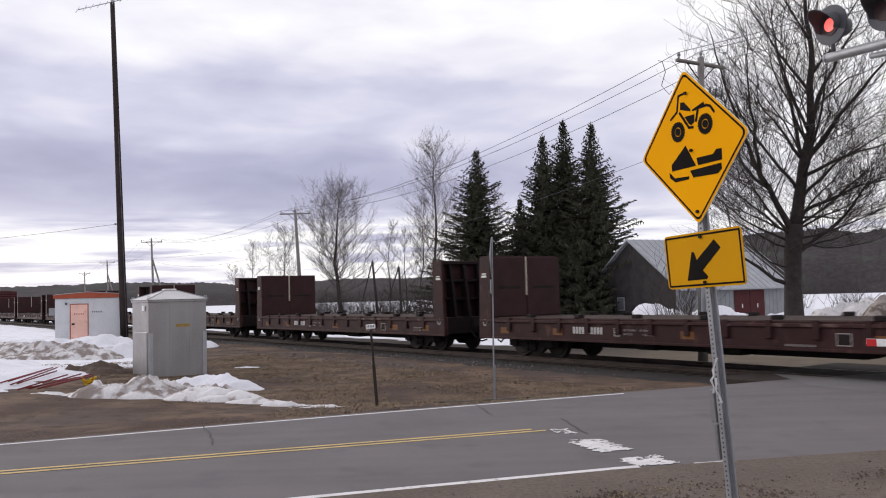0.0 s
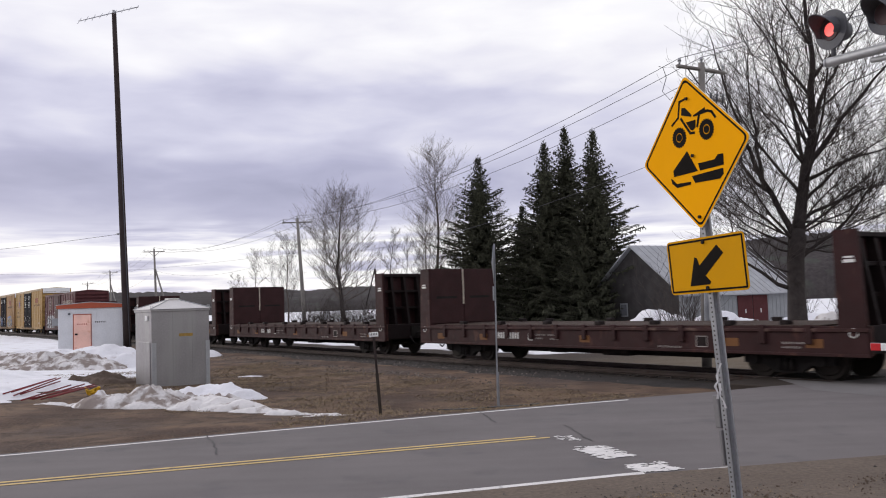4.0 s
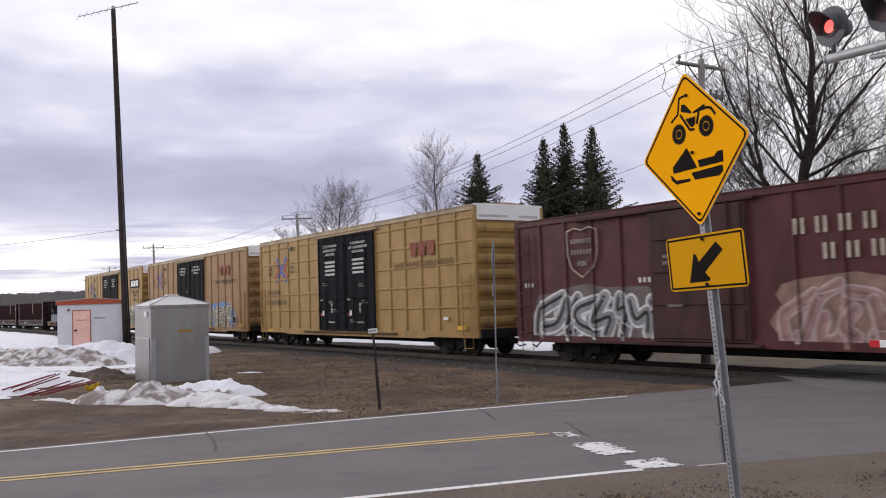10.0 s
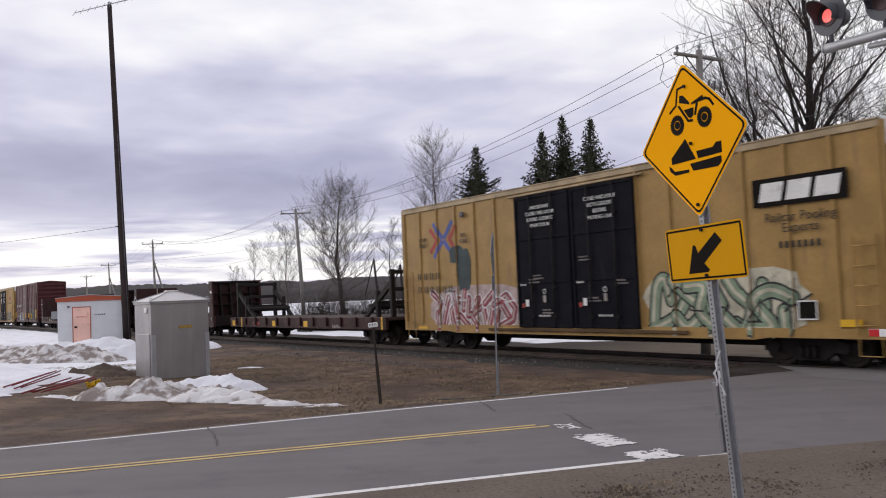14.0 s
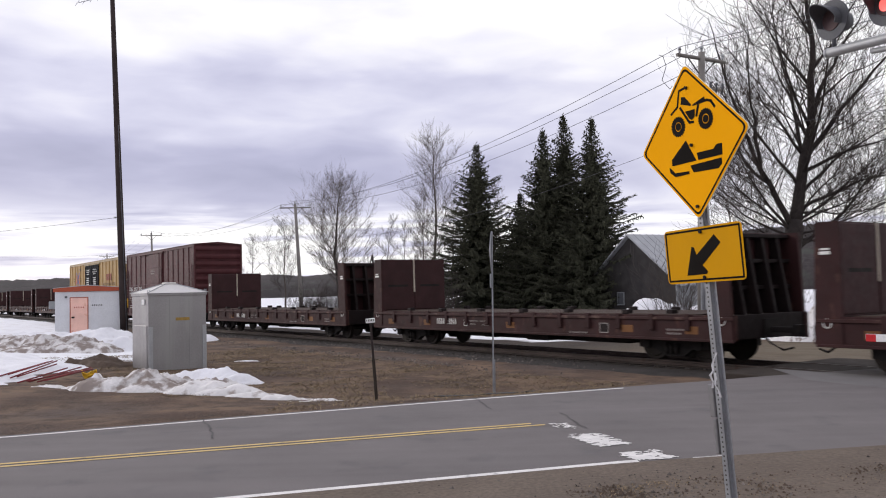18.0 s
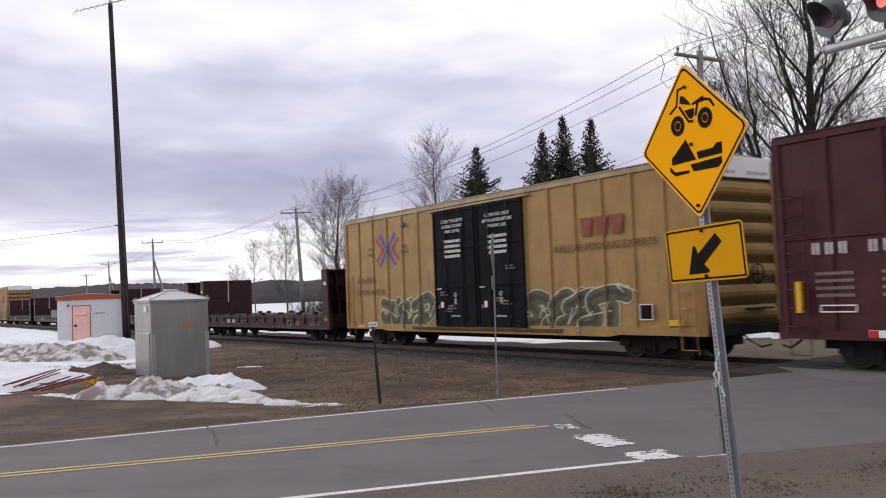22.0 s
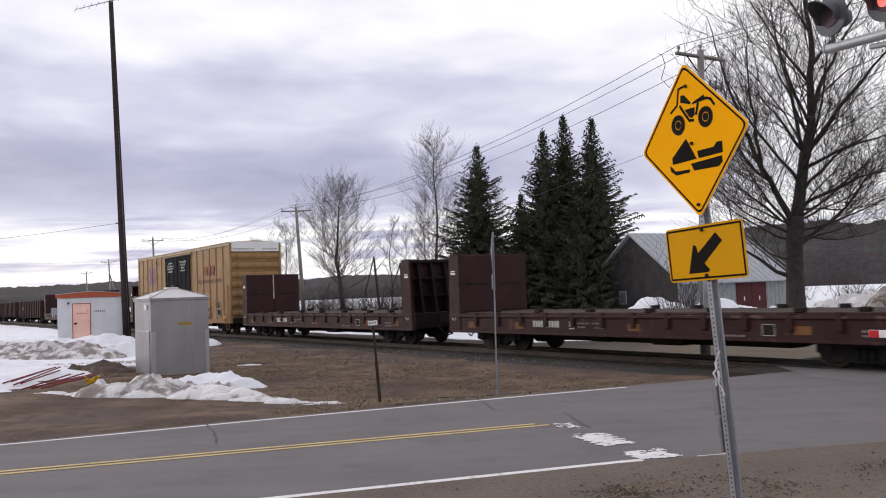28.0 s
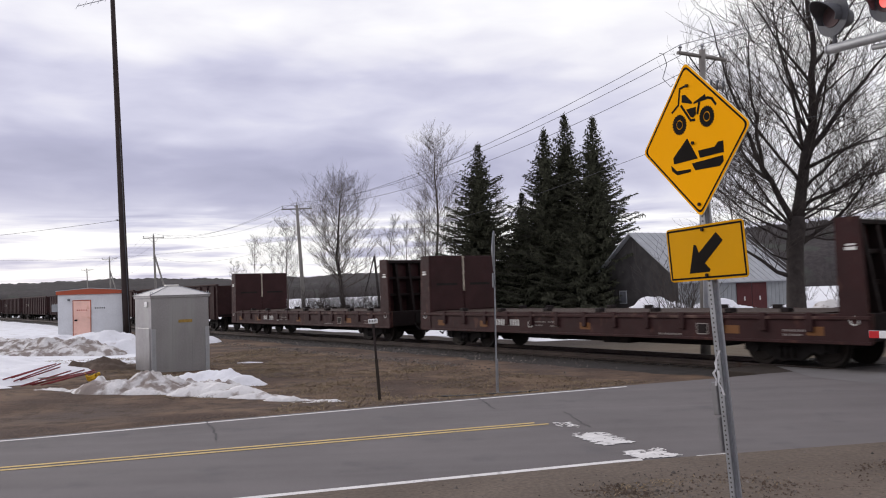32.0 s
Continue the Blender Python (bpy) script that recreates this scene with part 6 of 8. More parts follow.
def flasher_cantilever():
    base = on_track(-0.6, 9.89)
    sig = thing("flasher_cantilever", "grey cantilever arm with two hooded red crossing flashers", "crossing signal", pose(base.x, base.y, 0, 0, 0, math.degrees(TURN)))
    # local x runs back along the arm towards the road
    part("mast", Shape().tube((0, 0, -0.1), (0, 0, 5.4), 0.12, 0.11, 14), "galv", sig)
    part("base", Shape().box(-0.35, 0.35, -0.35, 0.35, -0.15, 0.12, 0.03), "shed", sig, "concrete foot")
    part("arm", Shape().tube((0, 0, 4.86), (-5.22, 0, 4.86), 0.065, 0.06, 14).tube((-5.22, 0, 4.86), (-5.26, 0, 4.86), 0.063, 0.05, 12), "galv", sig, "grey tubular arm")
    part("lower_arm", Shape().tube((0, 0.08, 4.55), (-4.7, 0.04, 4.76), 0.035, 0.035, 10), "galv", sig)
    face = math.degrees(math.atan2(-0.36, -0.93)) - math.degrees(TURN)
    for k, x in enumerate((-5.14, -4.47)):
        head = part("lamp_head", Shape().tube((0, 0, -0.02), (0, 0, 0.16), 0.03, 0.03, 8), "hood", sig, "black round lamp head with a hood", at=Matrix.Translation((x, 0.0, 4.92 + 0.0)))
        # in the head's own space x points out of the lens
        turn = pose(0, 0, 0.33, 0, 0, face)
        bg = Shape().tube((0.0, 0, 0), (0.03, 0, 0), 0.245, 0.245, 28)
        part("backing_disc", bg, "hood", head, at=turn)
        part("lamp_case", Shape().tube((-0.22, 0, 0), (0.0, 0, 0), 0.11, 0.15, 18), "hood", head, at=turn)
        hood = Shape()
        n = 20
        for i in range(n):
            a, b = math.radians(-30 + 240 * i / n), math.radians(-30 + 240 * (i + 1) / n)
            la, lb = 0.10 + 0.20 * max(0, math.sin(a)), 0.10 + 0.20 * max(0, math.sin(b))
            for r0, r1 in ((0.150, 0.158),):
                q = [(0.03, r0 * math.cos(a), r0 * math.sin(a)), (0.03, r0 * math.cos(b), r0 * math.sin(b)), (0.03 + lb, r0 * math.cos(b), r0 * math.sin(b)), (0.03 + la, r0 * math.cos(a), r0 * math.sin(a))]
                o = [(x_, y_ * r1 / r0, z_ * r1 / r0) for x_, y_, z_ in q]
                hood.face(q).face(o).face([q[2], q[3], o[3], o[2]])
        part("hood", hood, "hood", head, at=turn)
        # dark lens pane; an added glowing disc slides out before it to imitate flashing
        part("lens", Shape().tube((0.028, 0, 0), (0.04, 0, 0), 0.135, 0.13, 24), "lens_dark", head, "dark red lens", at=turn)
        glow = part("bulb_disc", Shape().tube((0, 0, 0), (0.012, 0, 0), 0.085, 0.08, 20), "lens_lit", head, "glowing red disc standing for the lit lamp", at=turn)
        FLASH.append((glow, turn, k))
    return sig


flasher_cantilever()


def gate_arm():
    tip = on_track(-7.22, 12.95)
    g = thing("crossing_gate", "lowered red and white striped crossing gate arm", "crossing gate", pose(tip.x, tip.y, 1.16, 0, 0, math.degrees(TURN)))
    x, k = 0.0, 0
    for w, mat in ((0.16, "gate_red"), (0.20, "gate_white"), (0.40, "gate_red"), (0.40, "gate_white"), (0.4, "gate_red"), (0.4, "gate_white"), (0.4, "gate_red"), (0.4, "gate_white"), (0.4, "gate_red"), (0.4, "gate_white"),
                   (0.4, "gate_red"), (0.4, "gate_white")):
        part("stripe", Shape().box(x, x + w, -0.012, 0.012, -0.055, 0.055, 0.004), mat, g)
        x += w
    part("arm_spine", Shape().box(-0.02, x, 0.012, 0.05, -0.03, 0.06, 0.008), "galv", g)
    part("tip_lamp", Shape().tube((0.55, 0.0, 0.06), (0.55, 0.0, 0.16), 0.05, 0.05, 12), "gate_red", g, "small red arm lamp")
    part("mast", Shape().tube((x + 0.1, 0.1, -1.2), (x + 0.1, 0.1, 1.6), 0.09, 0.09, 12), "galv", g)
    part("machine", Shape().box(x - 0.1, x + 0.35, 0.12, 0.6, -0.4, 0.35, 0.03), "galv", g)
    part("foot", Shape().box(x - 0.25, x + 0.45, -0.25, 0.45, -1.3, -1.1, 0.03), "shed", g, "concrete foot")


gate_arm()


# ---- track-side buildings ----
def signal_cabinet():
    m = pose(-8.75, 25.50, -0.25, 0, 0, 38.5)
    cab = thing("signal_cabinet", "square bare aluminium signal cabinet with a pale hipped roof", "cabinet", m)
    w, d, h = 1.80, 1.42, 2.40
    part("body", Shape().box(0, w, 0, d, 0.0, h, 0.015), "alu", cab)
    for x in (w * 0.36, w * 0.70):
        part("seam", Shape().box(x - 0.008, x + 0.008, -0.006, 0.0, 0.05, h - 0.05), "alu", cab)
    part("eave", Shape().box(-0.03, w + 0.03, -0.03, d + 0.03, h - 0.06, h + 0.02, 0.01), "alu", cab)
    r, c = Shape(), [(-0.05, -0.05), (w + 0.05, -0.05), (w + 0.05, d + 0.05), (-0.05, d + 0.05)]
    t = [(w * 0.42, d * 0.42), (w * 0.58, d * 0.42), (w * 0.58, d * 0.58), (w * 0.42, d * 0.58)]
    lo, hi = h + 0.022, h + 0.30
    for i in range(4):
        j = (i + 1) % 4
        r.face([(*c[i], lo), (*c[j], lo), (*t[j], hi), (*t[i], hi)])
    r.face([(*p, hi) for p in t])
    r.face([(*p, lo) for p in reversed(c)])
    roof = part("roof", r, "alu_roof", cab, "pale hipped metal roof")
    for i in range(4):
        part("ridge_strip", Shape().tube((*c[i], lo + 0.01), (*t[i], hi + 0.01), 0.014, 0.014, 5), "galv", roof)
    part("vent_cap", Shape().box(w * 0.40, w * 0.60, d * 0.40, d * 0.60, hi, hi + 0.05, 0.01), "alu_roof", roof)
    for x, y in ((0.02, 0.02), (w - 0.02, 0.02), (0.02, d - 0.02)):
        part("lifting_eye", Shape().path([(x - 0.03, y, h), (x - 0.03, y, h + 0.12), (x + 0.03, y, h + 0.12), (x + 0.03, y, h)], 0.012, 5), "galv", cab)
    part("label_plate", Shape().box(w * 0.46, w * 0.70, -0.012, -0.002, h - 0.82, h - 0.73), "notice", cab, "yellow-brown notice plate")
    part("side_box", Shape().box(-0.03, -0.0, 0.28, 0.50, h - 0.32, h - 0.16, 0.008), "gate_white", cab, "small white box")
    part("door_panel", Shape().box(-0.018, 0.0, 0.12, d - 0.15, 0.15, h - 0.95, 0.008), "alu", cab, "access panel")
    for x in (0.0, w - 0.13):
        part("corner_strip", Shape().box(x, x + 0.13, -0.014, -0.002, 0.05, h - 0.98, 0.004), "galv", cab, "pale corner strip")
    part("plinth", Shape().box(-0.06, w + 0.06, -0.06, d + 0.06, -0.2, 0.03, 0.01), "shed", cab, "concrete plinth")


signal_cabinet()


def equipment_hut():
    hut = thing("equipment_hut", "pale blue-grey hut with salmon door and orange-red roof trim", "hut", pose(-22.83, 50.48, 0.0, 0, 0, 15))
    w, d, h = 3.62, 2.6, 2.50
    part("wall", Shape().box(0, w, 0, d, -0.6, h, 0.02), "hut_wall", hut)
    for i in range(1, 12):
        part("siding_seam", Shape().box(w * i / 12 - 0.008, w * i / 12 + 0.008, -0.008, 0.0, 0.05, h - 0.05), "hut_wall", hut)
    r = Shape().prism(((-0.08, h), (w + 0.08, h), (w + 0.08, h + 0.20), (w * 0.5, h + 0.34), (-0.08, h + 0.20)), 1, -0.10, d + 0.1)
    part("roof", r, "hut_trim", hut, "orange-red flat roof edge")
    part("roof_sheet", Shape().prism(((-0.1, h + 0.20), (w * 0.5, h + 0.342), (w + 0.1, h + 0.20), (w + 0.1, h + 0.23), (w * 0.5, h + 0.38), (-0.1, h + 0.23)), 1, -0.12, d + 0.12), "metal_roof", hut)
    door = part("door", Shape().box(0.86, 1.80, -0.04, 0.0, 0.0, 2.12, 0.01), "hut_door", hut, "faded salmon door")
    part("door_frame", Shape().box(0.82, 0.86, -0.05, 0.0, 0.0, 2.16).box(1.80, 1.84, -0.05, 0.0, 0.0, 2.16).box(0.86, 1.80, -0.05, 0.0, 2.12, 2.16), "hut_trim", hut)
    part("door_handle", Shape().box(0.92, 1.08, -0.09, -0.04, 0.92, 1.02, 0.01), "steel", door)
    bars(door, 1.06, -0.045, 1.52, 0.6, 0.08, 5, "red_ink")
    bars(hut, 2.05, -0.012, 1.62, 0.62, 0.09, 6, "black_ink")
    part("base_strip", Shape().box(2.7, w + 0.02, -0.02, 0.0, -0.15, 0.05), "hut_trim", hut)
    part("air_unit", Shape().box(-0.42, 0.0, 0.5, 1.1, 1.5, 1.95, 0.03), "shed", hut, "grey wall air unit")
    part("wall_lamp", Shape().box(0.55, 0.68, -0.1, 0.0, 2.12, 2.24, 0.01), "hood", hut)


equipment_hut()


def antenna_pole():
    p = thing("antenna_pole", "tall dark wooden pole carrying a long yagi antenna", "pole", pose(-19.05, 51.35, -0.5, 0, -1.75, 0))
    s = Shape().taper([(0, 0, 3.5 * i) for i in range(7)], [0.235 - 0.0165 * i for i in range(7)], 12)
    part("pole", s, "pole", p, "dark tapered wooden pole")
    way, top = Vector((0.96, -0.25, 0.06)), Vector((0, 0, 21.05))
    side = Vector((0.15, 0.6, 0.78)).normalized()
    ant = part("antenna_boom", Shape().tube(top - way * 2.55, top + way * 1.75, 0.03, 0.03, 6), "galv", p, "thin yagi boom")
    for i in range(9):
        c = top + way * (-2.5 + 0.52 * i)
        part("antenna_rod", Shape().tube(c - side * (0.32 - 0.012 * i), c + side * (0.32 - 0.012 * i), 0.013, 0.013, 4), "galv", ant)
    part("mast_clamp", Shape().box(-0.08, 0.08, -0.08, 0.08, 20.9, 21.2, 0.01), "galv", p)
    bx = part("conduit", Shape().tube((0.2, -0.16, 0.5), (0.12, -0.12, 13.0), 0.025, 0.025, 5), "wire", p)
    part("insulator", Shape().tube((-0.2, -0.1, 7.4), (-0.32, -0.2, 7.4), 0.05, 0.05, 6), "galv", p)


antenna_pole()

POLES = ((8.12, 26.95), (-10.78, 66.0), (-34.1, 101.4), (-58.0, 149.0), (-82.0, 197.0), (28.0, -12.0))
HEADS = []


def utility_pole(x, y, brace, first, lean=-1.6, h=10.2):
    m = pose(x, y, -0.5, 0, lean, 0)
    p = thing("utility_pole", "weathered wooden utility pole with a single crossarm", "utility pole", m, group="utility poles beyond the track")
    part("pole", Shape().taper([(0, 0, 0), (0, 0, h * 0.5), (0, 0, h)], [0.165, 0.14, 0.105], 10), "old_pole", p, "grey wooden pole")
    a = Vector((0.90, 0.43, 0))
    arm = Shape()
    c = Vector((0, 0, h - (0.20 if first else 0.32)))
    reach = 1.0 if first else 1.22
    q = [c - a * reach, c + a * reach]
    arm.tube(q[0], q[1], 0.065, 0.065, 4)
    ar = part("crossarm", arm, "old_pole", p, "wooden crossarm")
    part("arm_brace", Shape().tube(c - a * 0.6, c + Vector((0, 0, -0.6)), 0.022, 0.022, 4).tube(c + a * 0.6, c + Vector((0, 0, -0.6)), 0.022, 0.022, 4), "steel", p)
    heads = []
    for o in (0.1 - reach, 0.0, reach - 0.1):
        b = (c + a * o + Vector((0, 0, 0.06))) if o else Vector((0, 0, h))
        part("insulator", Shape().tube(b, b + Vector((0, 0, 0.1)), 0.025, 0.05, 8).tube(b + Vector((0, 0, 0.1)), b + Vector((0, 0, 0.2)), 0.065, 0.04, 8), "galv", p)
        heads.append(m @ (b + Vector((0, 0, 0.2))))
    heads.append(m @ Vector((0, 0, h - 2.6)))
    if brace:
        part("brace_pole", Shape().tube((0.05, 0, h - 2.4), (2.1, -0.4, 0.3), 0.10, 0.12, 8), "old_pole", p, "leaning brace pole")
    if first:
        part("transformer", Shape().tube((-0.42, -0.1, h - 2.0), (-0.42, -0.1, h - 1.3), 0.15, 0.15, 14).box(-0.45, 0.1, -0.14, 0.14, h - 2.1, h - 2.0), "galv", p, "small grey transformer")
        low = Vector((0, 0, h - 1.13))
        part("lower_crossarm", Shape().tube(low - a * 0.85, low + a * 0.95, 0.055, 0.055, 4), "old_pole", p, "short lower crossarm")
        for o in (-0.8, 0.35, 0.6, 0.85):
            b = low + a * o
            part("cutout", Shape().tube(b + Vector((0, 0, -0.12)), b + Vector((0, -0.08, 0.2)), 0.03, 0.045, 7), "hood" if o > 0 else "galv", p)
        part("meter_box", Shape().box(0.02, 0.30, -0.32, -0.14, 1.75, 2.45, 0.02), "galv", p, "grey meter box")
        part("guard", Shape().box(-0.10, 0.10, -0.20, -0.15, 1.0, 3.6, 0.01), "galv", p)
    return heads


for i, (x, y) in enumerate(POLES):
    HEADS.append(utility_pole(x, y, i in (2, 3), i == 0, *((2.0, 9.95) if i == 0 else (-2.7, 9.55) if i == 1 else (-1.6, 10.2))))


def sag(a, b, drop, n=14):
    return [a.lerp(b, i / n) - Vector((0, 0, drop * 4 * (i / n) * (1 - i / n))) for i in range(n + 1)]


def wires():
    order = [HEADS[5], HEADS[0], HEADS[1], HEADS[2], HEADS[3], HEADS[4]]
    for k in range(4):
        s = Shape()
        for a, b in zip(order, order[1:]):
            s.path(sag(a[k], b[k], 1.15), 0.011 if k < 3 else 0.008, 4)
        tagged(part("power_line", s, "wire"), "thin dark overhead wire strung between utility poles", "wire", "overhead wires")
    p = Vector((-19.3, 51.2, 6.9))
    s = Shape().path(sag(p, Vector((-62, 72, 7.4)), 0.6), 0.011, 4)
    tagged(part("service_wire", s, "wire"), "thin dark wire running off the antenna pole", "wire", "overhead wires")
    s = Shape().path(sag(HEADS[1][3], Vector((-52, 88, 7.0)), 0.8), 0.007, 4)
    tagged(part("service_wire", s, "wire"), "thin dark wire running off a utility pole", "wire", "overhead wires")
    j, e = HEADS[0][0].lerp(HEADS[1][0], 0.022), Vector((POLES[0][0], POLES[0][1], 8.3)) - Vector((0.90, 0.43, 0)) * 0.8
    s = Shape().path([j, j + Vector((0.12, -0.05, -0.05)), j + Vector((0.2, -0.1, -0.4)), j.lerp(e, 0.5) + Vector((-0.12, 0, -0.32)), j.lerp(e, 0.8) + Vector((0, 0, -0.3)), e], 0.012, 4)
    tagged(part("jumper_wire", s, "wire"), "loose jumper wire hanging beside a utility pole", "wire", "overhead wires")


wires()


def barn():
    """Gable to the side, long low wall under a broad metal roof."""
    b = thing("barn", "low grey barn with a broad pale metal roof and red door", "barn", pose(16.5, 60.0, -0.6, 0, 0, 30.2))
    L, w, eave, ridge = 11.3, 9.2, 2.95, 6.35
    part("front_wall", Shape().box(0.0, L, 0.0, 0.15, 0.0, eave), "shed", b, "pale grey boarded wall")
    part("rear_wall", Shape().box(0.0, L, w - 0.15, w, 0.0, eave), "barn", b)
    for x in (0.0, L - 0.15):
        part("gable_wall", Shape().prism(((0.15, 0), (w - 0.15, 0), (w - 0.15, eave), (w / 2, ridge), (0.15, eave)), 0, x, x + 0.15), "barn", b, "dark grey gable wall")
    for a, e, za, ze in ((-0.5, w / 2, eave - 0.38, ridge + 0.08), (w + 0.5, w / 2, eave - 0.38, ridge + 0.08)):
        r = part("roof", Shape().prism(((a, za), (e, ze), (e, ze + 0.09), (a, za + 0.09)), 0, -0.35, L + 0.4), "metal_roof", b, "pale ribbed metal roof")
        for i in range(21):
            x = -0.3 + i * 0.65
            part("roof_rib", Shape().prism(((a, za + 0.09), (e, ze + 0.09), (e, ze + 0.125), (a, za + 0.125)), 0, x, x + 0.05), "metal_roof", r)
    for i in range(1, 26):
        part("board_batten", Shape().box(L * i / 26 - 0.02, L * i / 26 + 0.02, -0.02, 0.0, 0.05, eave - 0.4), "shed", b)
    for a, e in ((5.7, 7.3), (7.35, 8.95)):
        d = part("door", Shape().box(a, e, -0.06, -0.022, 0.35, 2.5, 0.01), "red_door", b, "dark red boarded door")
        part("door_handle", Shape().box((a + e) / 2 - 0.05, (a + e) / 2 + 0.05, -0.09, -0.06, 1.2, 1.5, 0.01), "gate_white", d)
    for y in (5.4,):
        win = part("window", Shape().box(-0.05, 0.02, y, y + 0.8, 1.2, 2.2, 0.01), "shed", b, "small pale window frame")
        part("pane", Shape().box(-0.056, -0.05, y + 0.08, y + 0.72, 1.28, 2.12), "hood", win)


barn()


# ---- trees and shrubs ----
def spruce(x, y, h, r, seed, label):
    rnd = random.Random(seed)
    z0 = land(x, y)
    t = thing("spruce", label, "tree", pose(x, y, z0, 0, 0, rnd.uniform(0, 360)), group="dark spruces beyond the track")
    part("trunk", Shape().taper([(0, 0, -0.2), (0, 0, h * 0.5), (0, 0, h * 0.99)], [0.24, 0.13, 0.015], 9), "bark", t)
    limbs, leaf = Shape(), Shape()
    count = int(h * 30)
    lobes = [(rnd.uniform(0, 6.283), rnd.uniform(0.9, 1.08)) for k in range(24)]
    for i in range(count):
        z = h * (0.07 + 0.915 * ((i + rnd.random()) / count) ** 1.12)
        q = 1 - z / h
        a = i * 2.39996 + rnd.uniform(-0.5, 0.5)
        la, lf = lobes[int(z / h * 23)]
        reach = r * q ** 1.1 * (1 + 0.10 * math.cos(a - la)) * lf + 0.10
        d = reach * rnd.choice((0.5, 0.65, 0.78, 0.88, 0.95, 1.02, 1.14))
        up = 0.42 * (1 - q) ** 1.2 - 0.20 * q
        base = Vector((0, 0, z))
        way = Vector((math.cos(a), math.sin(a), 0))
        side = Vector((-way.y, way.x, 0))
        mid = base + way * d * 0.6 + Vector((0, 0, (up - 0.10) * d * 0.6))
        tip = base + way * d + Vector((0, 0, up * d + 0.05 * d))
        if d > 0.7:
            limbs.tube(base, mid, 0.026 * q + 0.008, 0.016 * q + 0.006, 3, caps=False)
            limbs.tube(mid, tip, 0.016 * q + 0.006, 0.004, 3, caps=False)
        k = max(3, int(d / 0.19))
        for j in range(k):
            f = (j + 0.7) / k
            c = base.lerp(mid, f / 0.6) if f < 0.6 else mid.lerp(tip, (f - 0.6) / 0.4)
            w = (0.16 + 0.34 * min(1.0, d / 3.0) * (1 - 0.55 * f)) * rnd.uniform(0.7, 1.45) * min(1.0, 0.40 + 2.4 * q)
            for sgn in (-1, 1):
                e = c + side * sgn * w * 0.85 + way * w * rnd.uniform(0.5, 0.95) + Vector((0, 0, rnd.uniform(-0.16, 0.05)))
                b1 = c + way * 0.07 + Vector((0, 0, 0.02))
                b2 = c - way * 0.07 + Vector((0, 0, rnd.uniform(-0.13, -0.03)))
                leaf.face((b1, e, b2))
                if rnd.random() < 0.75:
                    hang = c.lerp(e, rnd.uniform(0.15, 0.85))
                    leaf.face((hang + side * 0.05 + way * 0.05, hang - side * 0.05 - way * 0.04, hang + Vector((rnd.uniform(-0.06, 0.06), rnd.uniform(-0.06, 0.06), -rnd.uniform(0.14, 0.36) * (0.5 + 0.5 * q)))))
            if f < 0.55 and q > 0.16:          # the dense inner part
                g = c + Vector((rnd.uniform(-0.1, 0.1), rnd.uniform(-0.1, 0.1), 0.05))
                leaf.face((g + side * 0.20, g - side * 0.20, g + way * 0.1 + Vector((0, 0, -0.42))))
        tw = (tip - mid).normalized()
        leaf.face((tip - side * 0.05 - tw * 0.1, tip + side * 0.05 - tw * 0.1, tip + tw * 0.20 + Vector((0, 0, 0.04))))
    for k in range(14):                         # the leading shoot
        z = h * (0.93 + 0.075 * k / 14)
        a = k * 2.4
        leaf.face(((0, 0, z + 0.06), (0, 0, z - 0.08), (math.cos(a) * 0.16, math.sin(a) * 0.16, z + 0.14)))
    tagged(part("branchwork", limbs, "bark", t), kind="stuff")
    tagged(part("crown", leaf, "needle", t, "dark drooping needled branches"), kind="stuff")
    return t


for x, y, h, r, sd, lab in ((3.28, 74.0, 15.5, 7.6, 1, "dark green spruce with drooping branches standing alone"), (8.65, 70.5, 16.0, 6.4, 2, "tall dark green spruce in a tight cluster"),
                            (10.65, 72.0, 17.6, 6.4, 3, "tallest dark green spruce of the cluster"), (12.3, 68.2, 16.5, 6.5, 4, "broad dark green spruce at the cluster's edge"),
                            (6.9, 73.0, 11.0, 5.2, 5, "shorter dark green spruce at the cluster's edge"), (10.8, 66.8, 8.2, 4.6, 6, "low dark green spruce in front of the cluster")):
    spruce(x, y, h, r, sd, lab)


